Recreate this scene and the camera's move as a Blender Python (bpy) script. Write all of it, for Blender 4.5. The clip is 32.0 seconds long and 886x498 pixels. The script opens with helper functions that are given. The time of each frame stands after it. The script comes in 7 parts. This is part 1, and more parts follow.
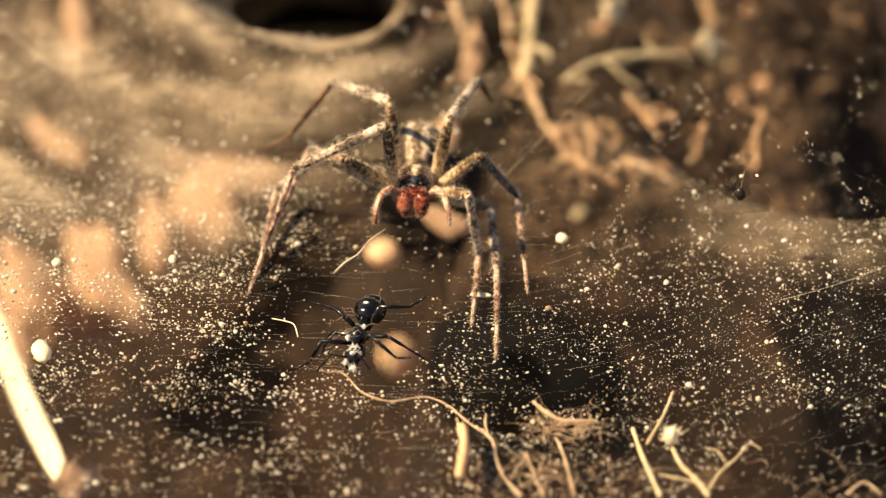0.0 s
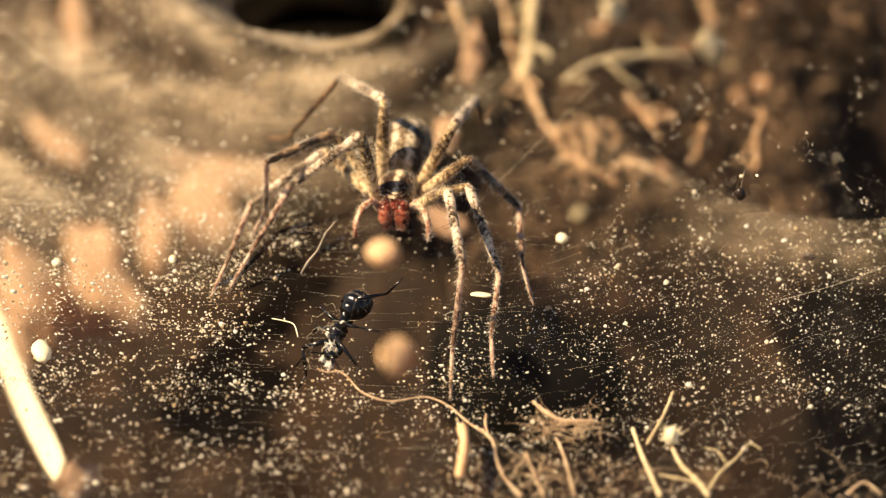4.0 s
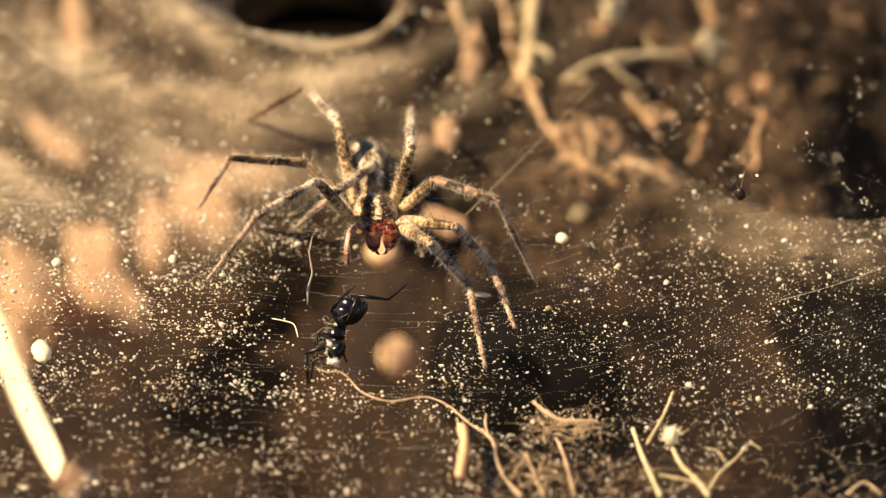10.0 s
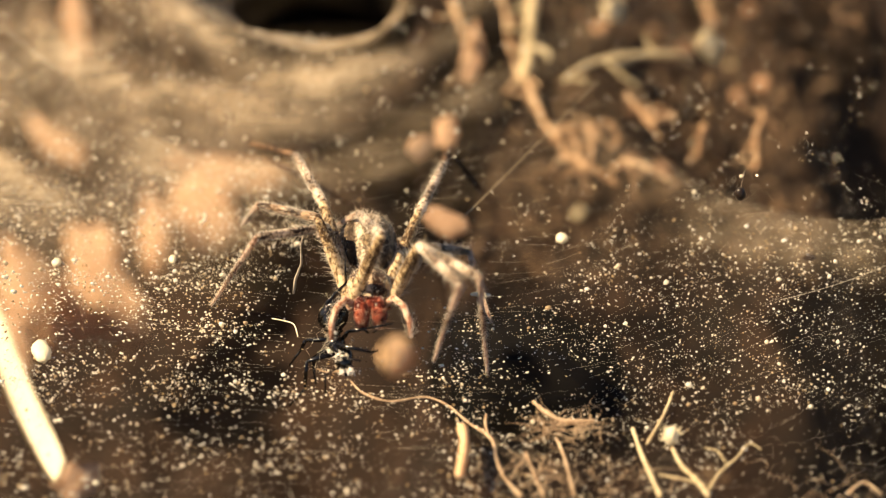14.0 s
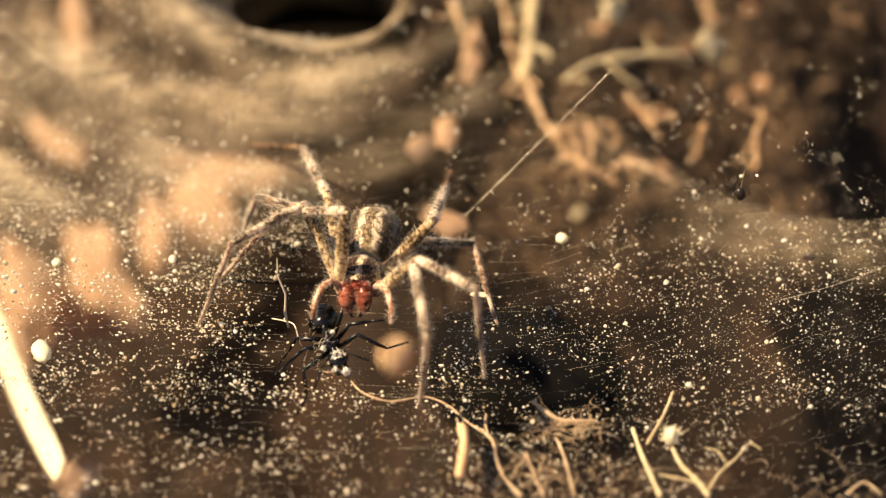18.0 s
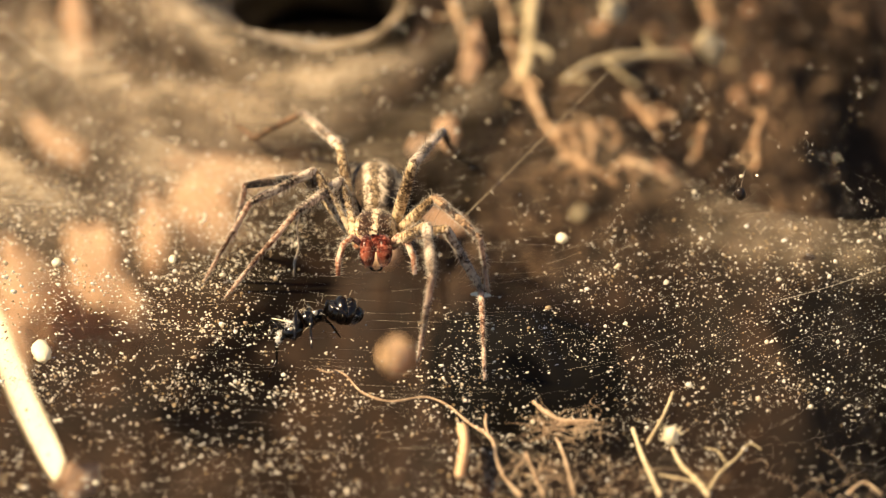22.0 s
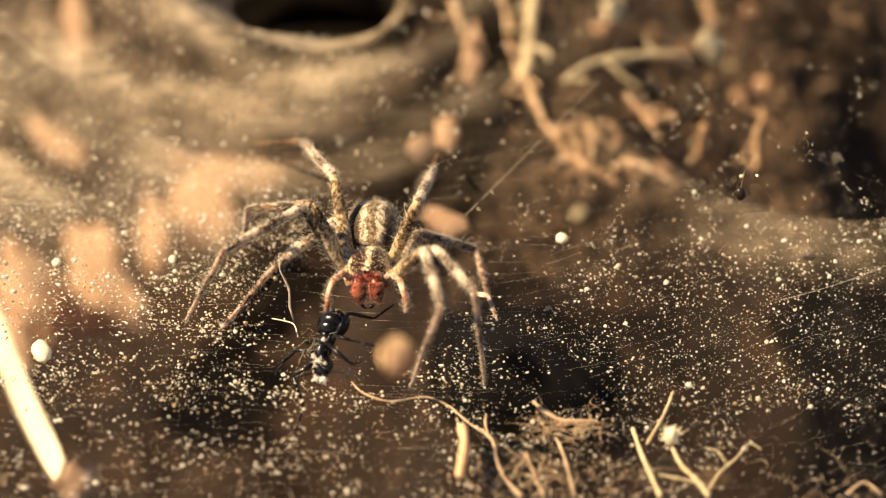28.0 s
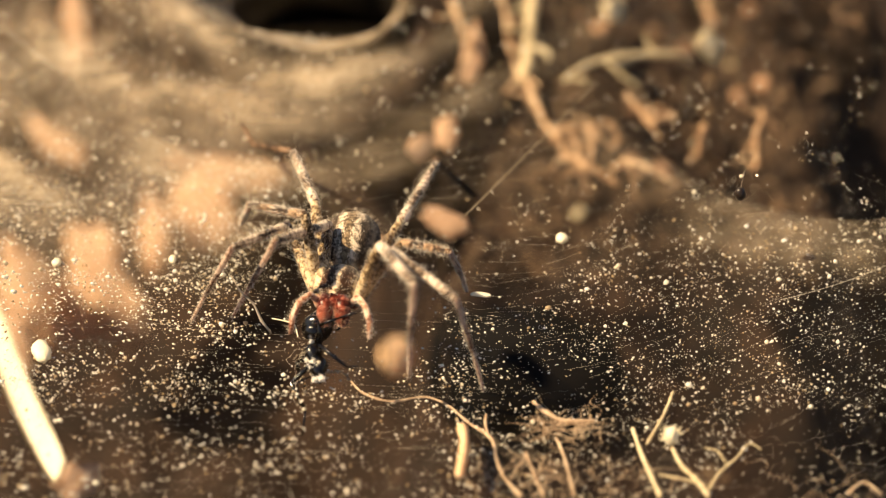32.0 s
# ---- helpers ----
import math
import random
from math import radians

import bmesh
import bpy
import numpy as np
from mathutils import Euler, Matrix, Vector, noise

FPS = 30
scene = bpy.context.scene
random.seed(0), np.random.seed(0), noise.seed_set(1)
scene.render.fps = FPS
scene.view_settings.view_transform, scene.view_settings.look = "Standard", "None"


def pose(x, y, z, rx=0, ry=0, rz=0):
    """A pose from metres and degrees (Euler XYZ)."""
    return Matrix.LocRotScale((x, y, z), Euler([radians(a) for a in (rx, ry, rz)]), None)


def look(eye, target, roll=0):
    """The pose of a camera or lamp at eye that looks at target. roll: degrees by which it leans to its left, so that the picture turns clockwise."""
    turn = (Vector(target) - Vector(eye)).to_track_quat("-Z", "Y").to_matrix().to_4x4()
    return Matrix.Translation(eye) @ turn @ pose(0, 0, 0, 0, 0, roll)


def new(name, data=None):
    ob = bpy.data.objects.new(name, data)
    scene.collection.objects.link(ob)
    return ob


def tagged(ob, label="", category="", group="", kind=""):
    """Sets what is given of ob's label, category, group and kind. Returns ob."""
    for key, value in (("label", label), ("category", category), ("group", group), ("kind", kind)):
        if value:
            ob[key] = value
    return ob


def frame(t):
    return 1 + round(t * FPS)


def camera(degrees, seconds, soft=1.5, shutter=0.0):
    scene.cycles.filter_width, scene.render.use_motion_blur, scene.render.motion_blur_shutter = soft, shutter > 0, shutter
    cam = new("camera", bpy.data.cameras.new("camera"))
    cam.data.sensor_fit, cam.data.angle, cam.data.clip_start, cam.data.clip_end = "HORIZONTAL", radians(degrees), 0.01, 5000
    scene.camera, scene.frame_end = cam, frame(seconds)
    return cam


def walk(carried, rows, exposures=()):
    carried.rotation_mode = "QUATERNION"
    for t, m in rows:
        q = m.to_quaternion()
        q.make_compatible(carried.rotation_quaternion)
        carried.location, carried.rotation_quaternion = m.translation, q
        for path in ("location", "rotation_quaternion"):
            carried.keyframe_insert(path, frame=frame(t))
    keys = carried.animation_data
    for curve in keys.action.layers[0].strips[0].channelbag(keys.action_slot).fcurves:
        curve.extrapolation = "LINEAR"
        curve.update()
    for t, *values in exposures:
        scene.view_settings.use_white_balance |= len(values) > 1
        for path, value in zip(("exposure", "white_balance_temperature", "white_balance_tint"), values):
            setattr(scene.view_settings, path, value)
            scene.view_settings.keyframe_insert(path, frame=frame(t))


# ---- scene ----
cam = camera(24, 32.0, soft=1.0)
EYE, AIM = Vector((0.0, -0.1393, 0.0975)), Vector((0.0, 0.0, 0.0))
walk(cam, [(0.0, look(EYE, AIM)), (32.0, look(EYE, AIM))], exposures=[(0.0, 1.42), (32.0, 1.42)])
cam.data.dof.use_dof = True
cam.data.dof.focus_distance = 0.161
cam.data.dof.aperture_fstop = 20.0

# ---- light: a low warm sun from the side, a dim sky ----
SUN_EL, SUN_AZ = 47.0, -96.0          # degrees above the ground; from +y towards -x
world = bpy.data.worlds.new("world")
scene.world = world
world.use_nodes = True
wn = world.node_tree.nodes
sky = wn.new("ShaderNodeTexSky")
sky.sky_type = "NISHITA"
sky.sun_disc = False
sky.sun_elevation = radians(SUN_EL)
sky.sun_rotation = radians(SUN_AZ)
world.node_tree.links.new(sky.outputs[0], wn["Background"].inputs[0])
wn["Background"].inputs[1].default_value = 0.036
sun_to = Vector((math.sin(radians(SUN_AZ)) * math.cos(radians(SUN_EL)), math.cos(radians(SUN_AZ)) * math.cos(radians(SUN_EL)), math.sin(radians(SUN_EL))))
sun_data = bpy.data.lights.new("sun", "SUN")
sun_data.energy, sun_data.angle, sun_data.color = 5.0, radians(0.9), (1.0, 0.735, 0.43)
sun = new("sun", sun_data)
sun.matrix_world = look(sun_to * 2.0, (0, 0, 0))

MM = 0.001


# ---- materials ----
def mat(name, build):
    m = bpy.data.materials.new(name)
    m.use_nodes = True
    nt = m.node_tree
    nt.nodes.clear()
    out = nt.nodes.new("ShaderNodeOutputMaterial")
    nt.links.new(build(nt), out.inputs[0])
    return m


def node(nt, kind, **kw):
    n = nt.nodes.new("ShaderNode" + kind)
    for k, v in kw.items():
        i = n.inputs[k.replace("_", " ")]
        if hasattr(v, "is_linked"):
            nt.links.new(v, i)
        else:
            i.default_value = v
    return n


def coords(nt, space="Object", scale=1.0):
    tc = nt.nodes.new("ShaderNodeTexCoord")
    mp = node(nt, "Mapping", Vector=tc.outputs[space])
    mp.inputs["Scale"].default_value = (scale,) * 3 if not hasattr(scale, "__len__") else scale
    return mp.outputs[0]


def noise_tex(nt, vec, scale, detail=4.0, rough=0.55):
    return node(nt, "TexNoise", Vector=vec, Scale=scale, Detail=detail, Roughness=rough).outputs["Fac"]


def ramp(nt, fac, stops):
    n = nt.nodes.new("ShaderNodeValToRGB")
    nt.links.new(fac, n.inputs[0])
    el = n.color_ramp.elements
    while len(el) < len(stops):
        el.new(0.5)
    for e, (p, c) in zip(el, stops):
        e.position = p
        e.color = (*c, 1) if hasattr(c, "__len__") else (c, c, c, 1)
    return n.outputs[0]


def math_node(nt, op, a, b=0.0):
    n = nt.nodes.new("ShaderNodeMath")
    n.operation = op
    for i, v in enumerate((a, b)):
        if hasattr(v, "is_linked"):
            nt.links.new(v, n.inputs[i])
        else:
            n.inputs[i].default_value = v
    return n.outputs[0]


def bumped(nt, height, strength, dist):
    return node(nt, "Bump", Height=height, Strength=strength, Distance=dist).outputs[0]


def rough_surface(name, stops, scale, roughness=0.8, bump=0.4, dist=0.0003, fine=4.0, thin=0.0, spec=0.4, per_object=0.0):
    """A mottled surface at two scales; thin: the share of light that comes through."""
    def build(nt):
        v = coords(nt)
        a, b = noise_tex(nt, v, scale), noise_tex(nt, v, scale * fine, 3.0, 0.65)
        f = math_node(nt, "ADD", math_node(nt, "MULTIPLY", a, 0.62), math_node(nt, "MULTIPLY", b, 0.38))
        if per_object:
            info = nt.nodes.new("ShaderNodeObjectInfo")
            f = math_node(nt, "ADD", f, math_node(nt, "MULTIPLY", math_node(nt, "SUBTRACT", info.outputs["Random"], 0.5), per_object))
        c = ramp(nt, f, stops)
        n = bumped(nt, b, bump, dist)
        p = node(nt, "BsdfPrincipled", Base_Color=c, Roughness=roughness, Specular_IOR_Level=spec, Normal=n).outputs[0]
        if not thin:
            return p
        t = node(nt, "BsdfTranslucent", Color=c).outputs[0]
        return mix_shader(nt, thin, p, t)
    return mat(name, build)


def mix_shader(nt, fac, a, b):
    n = nt.nodes.new("ShaderNodeMixShader")
    if hasattr(fac, "is_linked"):
        nt.links.new(fac, n.inputs[0])
    else:
        n.inputs[0].default_value = fac
    nt.links.new(a, n.inputs[1])
    nt.links.new(b, n.inputs[2])
    return n.outputs[0]


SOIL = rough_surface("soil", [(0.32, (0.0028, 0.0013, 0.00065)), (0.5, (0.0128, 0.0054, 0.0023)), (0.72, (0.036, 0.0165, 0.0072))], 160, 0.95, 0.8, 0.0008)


def grain(nt):
    """Dust: some grains white and glassy, some tan and dull."""
    geo = nt.nodes.new("ShaderNodeNewGeometry")
    c = ramp(nt, geo.outputs["Random Per Island"], [(0.0, (0.34, 0.24, 0.13)), (0.15, (0.60, 0.48, 0.30)), (0.34, (0.92, 0.87, 0.74)), (1.0, (0.96, 0.95, 0.90))])
    p = node(nt, "BsdfPrincipled", Base_Color=c, Roughness=0.25, Specular_IOR_Level=1.0).outputs[0]
    return mix_shader(nt, 0.5, p, node(nt, "BsdfTranslucent", Color=c).outputs[0])


GRAIN = mat("dust_grain", grain)
THREAD = rough_surface("silk_thread", [(0.3, (0.7, 0.64, 0.52)), (0.7, (0.85, 0.8, 0.7))], 400, 0.35, 0.0, 0.00001, thin=0.4)


def silk(nt):
    """Sheet silk: a fine felt of threads with clear gaps, denser towards the funnel."""
    v = coords(nt)
    att = nt.nodes.new("ShaderNodeAttribute")
    att.attribute_name = "felt"
    cloud = noise_tex(nt, v, 60, 5.0, 0.6)
    patch = ramp(nt, noise_tex(nt, v, 260, 4.0, 0.6), [(0.36, 0.62), (0.64, 1.4)])
    fib_a = noise_tex(nt, coords(nt, scale=(160, 2600, 900)), 1.0, 3.0, 0.7)
    fib_b = noise_tex(nt, coords(nt, scale=(2200, 500, 900)), 1.0, 3.0, 0.7)
    fib = math_node(nt, "MULTIPLY", ramp(nt, fib_a, [(0.42, 0.25), (0.68, 1.0)]), ramp(nt, fib_b, [(0.40, 0.5), (0.66, 1.0)]))
    a = math_node(nt, "MULTIPLY", math_node(nt, "MULTIPLY", ramp(nt, cloud, [(0.34, 0.65), (0.66, 1.4)]), ramp(nt, fib, [(0.0, 0.8), (0.8, 1.25)])), math_node(nt, "MULTIPLY", att.outputs["Fac"], patch))
    col = ramp(nt, cloud, [(0.3, (0.63, 0.50, 0.345)), (0.7, (0.79, 0.665, 0.495))])
    d = node(nt, "BsdfDiffuse", Color=col).outputs[0]
    t = node(nt, "BsdfTranslucent", Color=col).outputs[0]
    clear = node(nt, "BsdfTransparent").outputs[0]
    return mix_shader(nt, a, clear, mix_shader(nt, 0.45, d, t))


SILK = mat("sheet_silk", silk)


# ---- mesh helpers ----
def finish(bm, smooth=True):
    for f in bm.faces:
        f.smooth = smooth


def part(name, bm, material, parent=None, label="", smooth=True):
    me = bpy.data.meshes.new(name)
    finish(bm, smooth)
    bm.to_mesh(me)
    bm.free()
    for m in (material if isinstance(material, (list, tuple)) else [material]):
        me.materials.append(m)
    ob = new(name, me)
    ob.parent = parent
    if label:
        ob["label"] = label
    return ob


def tube(bm, pts, radii, sides=6, slot=0, squash=1.0):
    """A tapered round tube through pts (metres), closed at both ends."""
    pts = [Vector(p) for p in pts]
    rings, side = [], None
    for i, p in enumerate(pts):
        d = (pts[min(i + 1, len(pts) - 1)] - pts[max(i - 1, 0)]).normalized()
        if side is None:
            side = d.orthogonal().normalized()
        side = (side - d * side.dot(d)).normalized()
        up = d.cross(side)
        rings.append([bm.verts.new(p + (side * math.cos(a) + up * math.sin(a) * squash) * radii[i]) for a in [2 * math.pi * k / sides for k in range(sides)]])
    for r, s in zip(rings, rings[1:]):
        for k in range(sides):
            bm.faces.new((r[k], r[(k + 1) % sides], s[(k + 1) % sides], s[k])).material_index = slot
    bm.faces.new(rings[0][::-1]).material_index = slot
    bm.faces.new(rings[-1]).material_index = slot


def bend(a, b, sag, n=8, rng=random, wobble=0.0):
    """Points from a to b that sag by a vector and wander a little."""
    a, b, sag = Vector(a), Vector(b), Vector(sag)
    out = []
    for i in range(n + 1):
        u = i / n
        p = a.lerp(b, u) + sag * (4 * u * (1 - u))
        if 0 < i < n and wobble:
            p += Vector((rng.gauss(0, wobble), rng.gauss(0, wobble), rng.gauss(0, wobble)))
        out.append(p)
    return out


def ellipsoid(bm, centre, size, rings=10, sides=14, slot=0, shape=None):
    """A rounded body with its long axis along x; shape(u) scales the girth at u from -1 to 1."""
    c, (sx, sy, sz) = Vector(centre), size
    grid = []
    for i in range(1, rings):
        th = math.pi * i / rings
        u, g = -math.cos(th), math.sin(th)
        if shape:
            g *= shape(u)
        grid.append([bm.verts.new(c + Vector((sx * u, sy * g * math.cos(a), sz * g * math.sin(a)))) for a in [2 * math.pi * k / sides for k in range(sides)]])
    lo, hi = bm.verts.new(c + Vector((-sx, 0, 0))), bm.verts.new(c + Vector((sx, 0, 0)))
    for r, s in zip(grid, grid[1:]):
        for k in range(sides):
            bm.faces.new((r[k], s[k], s[(k + 1) % sides], r[(k + 1) % sides])).material_index = slot
    for k in range(sides):
        bm.faces.new((lo, grid[0][k], grid[0][(k + 1) % sides])).material_index = slot
        bm.faces.new((hi, grid[-1][(k + 1) % sides], grid[-1][k])).material_index = slot


# ---- the web sheet: a shallow hammock that runs into a funnel ----
FX, FY, FR = -13.5, 53.7, 9.0      # funnel mouth, in millimetres


def smooth01(u):
    u = min(1.0, max(0.0, u))
    return u * u * (3 - 2 * u)


def fold_y(x):
    """Where the far edge of the sheet lies, over x."""
    return 8.6 - 0.75 * (x - 22) + 0.026 * (x - 22) ** 2


def sheet_z(x, y):
    """Height of the web over its level, all in millimetres."""
    r = math.hypot(x - FX, (y - FY) * 0.72)
    z = 0.7 * math.sin(x * 0.09 + 1.0) * math.sin(y * 0.11) + 0.9 * noise.noise((x * 0.05, y * 0.06, 3.0)) * min(1.0, max(0.0, (y + 5) / 25))
    k = max(0.0, 1 - (r - FR) / 9.0)
    z += 2.2 * math.exp(-((r - 2.0 * FR) / 5.0) ** 2) - 5.0 * k * k
    # a fold at the far side, behind which the sheet drops away
    z += 1.0 * math.exp(-((y - fold_y(x) + 2.5) / 4.0) ** 2) * smooth01((x - 10) / 12)
    z -= 9.0 * smooth01((y - fold_y(x)) / 10.0) * smooth01((x - 16) / 9)
    # soft folds that sweep round the funnel mouth
    z += 0.8 * noise.noise((math.atan2(y - FY, x - FX) * 1.5, r * 0.22, 2.0)) * smooth01((r - FR) / 5)
    return z


def grid_sheet(bm, xs, ys, zf, keep=lambda x, y: True):
    vs = {}
    for i, x in enumerate(xs):
        for j, y in enumerate(ys):
            vs[i, j] = bm.verts.new((x * MM, y * MM, zf(x, y) * MM))
    for i in range(len(xs) - 1):
        for j in range(len(ys) - 1):
            if keep((xs[i] + xs[i + 1]) / 2, (ys[j] + ys[j + 1]) / 2):
                bm.faces.new((vs[i, j], vs[i + 1, j], vs[i + 1, j + 1], vs[i, j + 1]))
    for v in [v for v in bm.verts if not v.link_faces]:
        bm.verts.remove(v)


def lip_radius(a):
    """Radius of the outer lip of the funnel, over the angle round it."""
    return max(13.5, 20.8 - 6.0 * ((math.degrees(a) + 72) / 60) ** 2)


def felt_at(x, y):
    """How densely the silk is laid, from 0 to 1: in bands that run round the funnel."""
    r = math.hypot(x - FX, (y - FY) * 0.72)
    a = math.atan2(y - FY, x - FX)
    near = 1 - smooth01((r - FR) / 34.0)
    left = smooth01((8 - x) / 40.0) * smooth01((y + 14) / 30.0)
    ridge = fold_y(x) - 2.5 - y
    crest = math.exp(-(ridge / 3.5) ** 2) * (0.5 + 1.3 * max(0.0, 0.5 + noise.noise((x * 0.16, y * 0.5, 4.0)))) * smooth01((x - 8) / 14)
    back = smooth01((y - 2) / 14)
    lost = smooth01((y - fold_y(x) + 1) / 9) * smooth01((x - 17) / 8)
    lost = max(lost, smooth01((x - 26) / 8) * smooth01((y - fold_y(x) + 1) / 6))
    fold = max(0.0, 0.5 + 0.9 * noise.noise((a * 1.5, r * 0.22, 2.0)) + 0.4 * noise.noise((a * 4.0, r * 0.5, 7.0)) + 0.22 * noise.noise((a * 9.0, r * 1.1, 3.0)))
    band = 0.10 + 2.6 * fold ** 2.0
    low = smooth01((-20 - math.degrees(a)) / 30) * smooth01((math.degrees(a) + 160) / 30)
    rim = math.exp(-((r - FR - 0.8 * low) / (1.2 + 0.9 * low)) ** 2) * (1 + 0.8 * low)
    lip = lip_radius(a)
    inner = smooth01((lip - 1 - r) / 3) * smooth01((r - FR - 1.5) / 3) * smooth01((math.degrees(a) + 100) / 25)
    band *= 1 - 0.85 * inner
    streak = math.exp(-((r - lip) / 1.1) ** 2) * smooth01((-20 - math.degrees(a)) / 15) * (0.6 + 0.8 * max(0.0, 0.4 + noise.noise((a * 3.0, 1.0, 1.0))))
    sweep = math.exp(-((y - 31.0 - 0.28 * (x + 40)) / 1.5) ** 2) * smooth01((-20 - x) / 6) + 0.7 * math.exp(-((y - 20.5 + 0.12 * (x + 30)) / 2.0) ** 2) * smooth01((-10 - x) / 8)
    streak += 1.1 * math.exp(-((y - 2.1 + 0.32 * (x - 19.4)) / 0.9) ** 2) * smooth01((x - 16) / 8) * (0.4 + max(0.0, 0.6 + noise.noise((x * 0.3, 2.0, 5.0))))
    streak += 1.3 * math.exp(-((y - 2.9 - 0.24 * (x - 30.7)) / 0.45) ** 2) * smooth01((x - 28) / 4)
    thin = 1 - 0.6 * math.exp(-((x - 5) / 8) ** 2 - ((y + 15.5) / 4.5) ** 2)
    swept = 1 - 0.75 * math.exp(-(((x + 4) / 13.0) ** 4 + ((y + 6) / 10.0) ** 4))
    warm = swept * smooth01((y - 1) / 6) * smooth01((22 - y) / 8) * smooth01((x + 6) / 8) * smooth01((20 - x) / 8)
    veil = smooth01((-12 - x) / 8) * smooth01((y + 10) / 8) * smooth01((24 - y) / 8)
    return min(0.8, (0.006 * thin * swept + 0.010 * warm + 0.004 * smooth01((x - 9) / 8) * smooth01((y + 22) / 8) + 0.075 * veil + 0.064 * near * band + 0.12 * left * band + 0.09 * crest + 0.05 * back * band * (1 - 0.88 * smooth01((x + 5) / 9))) * (1 - 0.8 * lost) * (1 - 0.85 * inner) + 0.3 * rim + 0.17 * streak + 0.14 * sweep)


def ring_part(name, rings, n, parent, label):
    bm = bmesh.new()
    lay = bm.verts.layers.float.new("felt")
    made = []
    for ring in rings:
        row = []
        for p, d in ring:
            v = bm.verts.new(Vector(p) * MM)
            v[lay] = d
            row.append(v)
        made.append(row)
    for r, q in zip(made, made[1:]):
        for k in range(n):
            bm.faces.new((r[k], q[k], q[(k + 1) % n], r[(k + 1) % n]))
    return part(name, bm, SILK, parent, label)


def build_web():
    web = tagged(new("spider_web"), "pale funnel web sheet of fine silk dusted with grains", "web")
    n = 160
    flat, neck = [], []
    for i in range(74):
        r = FR * (1 + 0.045 * i + 0.0016 * i * i)
        ring = []
        for k in range(n):
            a = 2 * math.pi * k / n
            x, y = FX + r * math.cos(a), FY + r * math.sin(a) / 0.72
            ring.append(((x, y, sheet_z(x, y)), felt_at(x, y)))
        flat.append(ring)
    for i in range(16):
        u = i / 15
        ring = []
        for k in range(n):
            a = 2 * math.pi * k / n
            rr = FR * (1 - 0.3 * u)
            z = sheet_z(FX + FR * math.cos(a), FY + FR * math.sin(a) / 0.72) * (1 - u) - 5 * u
            ring.append(((FX + rr * math.cos(a), FY + 34 * u ** 1.3 + rr * math.sin(a) / 0.72 * (1 - 0.45 * u), z - 22 * u ** 0.9 - 0.6 * u * rr * math.sin(a)), 0.4 * math.exp(-(u / 0.05) ** 2) + 0.015))
        neck.append(ring)
    ring_part("funnel_tube", neck, n, web, "silk tube leading down into the dark")
    ring_part("funnel_collar", flat[:22], n, web, "dense whitish silk collar round the funnel mouth")
    ring_part("silk_sheet", flat[21:], n, web, "thin open silk sheet")
    return web


build_web()


def dust_share(x, y):
    """How much dust stays on the web: little where it was swept in the middle, less on the slopes."""
    k = 1 - 0.80 * smooth01((y - 5) / 14)
    k *= 1 - 0.95 * smooth01((y + 1) / 6) * smooth01((x + 15) / 7)
    # the swept patch about the ant, and the one in front of the funnel
    k *= 1 - 0.97 * math.exp(-(((x + 8.0) / 7.6) ** 4 + ((y + 8.0) / 8.2) ** 4))
    k *= 1 - 0.85 * math.exp(-(((x - 2) / 9.0) ** 4 + ((y + 2.5) / 6.5) ** 4))
    # the dark gap and the thin near corner
    k *= 1 - 0.72 * math.exp(-(((x - 7.6) / 4.6) ** 2 + ((y + 15.5) / 3.4) ** 2))
    k *= 1 - 0.65 * smooth01((x - 14) / 10) * smooth01((-17 - y) / 6)
    k *= 1 - 0.35 * smooth01((-17 - y) / 8)
    return k * (0.45 + 1.1 * max(0.0, 0.5 + noise.noise((x * 0.22, y * 0.3, 1.0)) + 0.5 * noise.noise((x * 0.7, y * 0.9, 6.0))))


ball = bmesh.new()
bmesh.ops.create_icosphere(ball, subdivisions=1, radius=1.0)
ball.verts.index_update()
LUMP_V = [tuple(v.co) for v in ball.verts]
LUMP_F = [tuple(v.index for v in f.verts) for f in ball.faces]
ball.free()


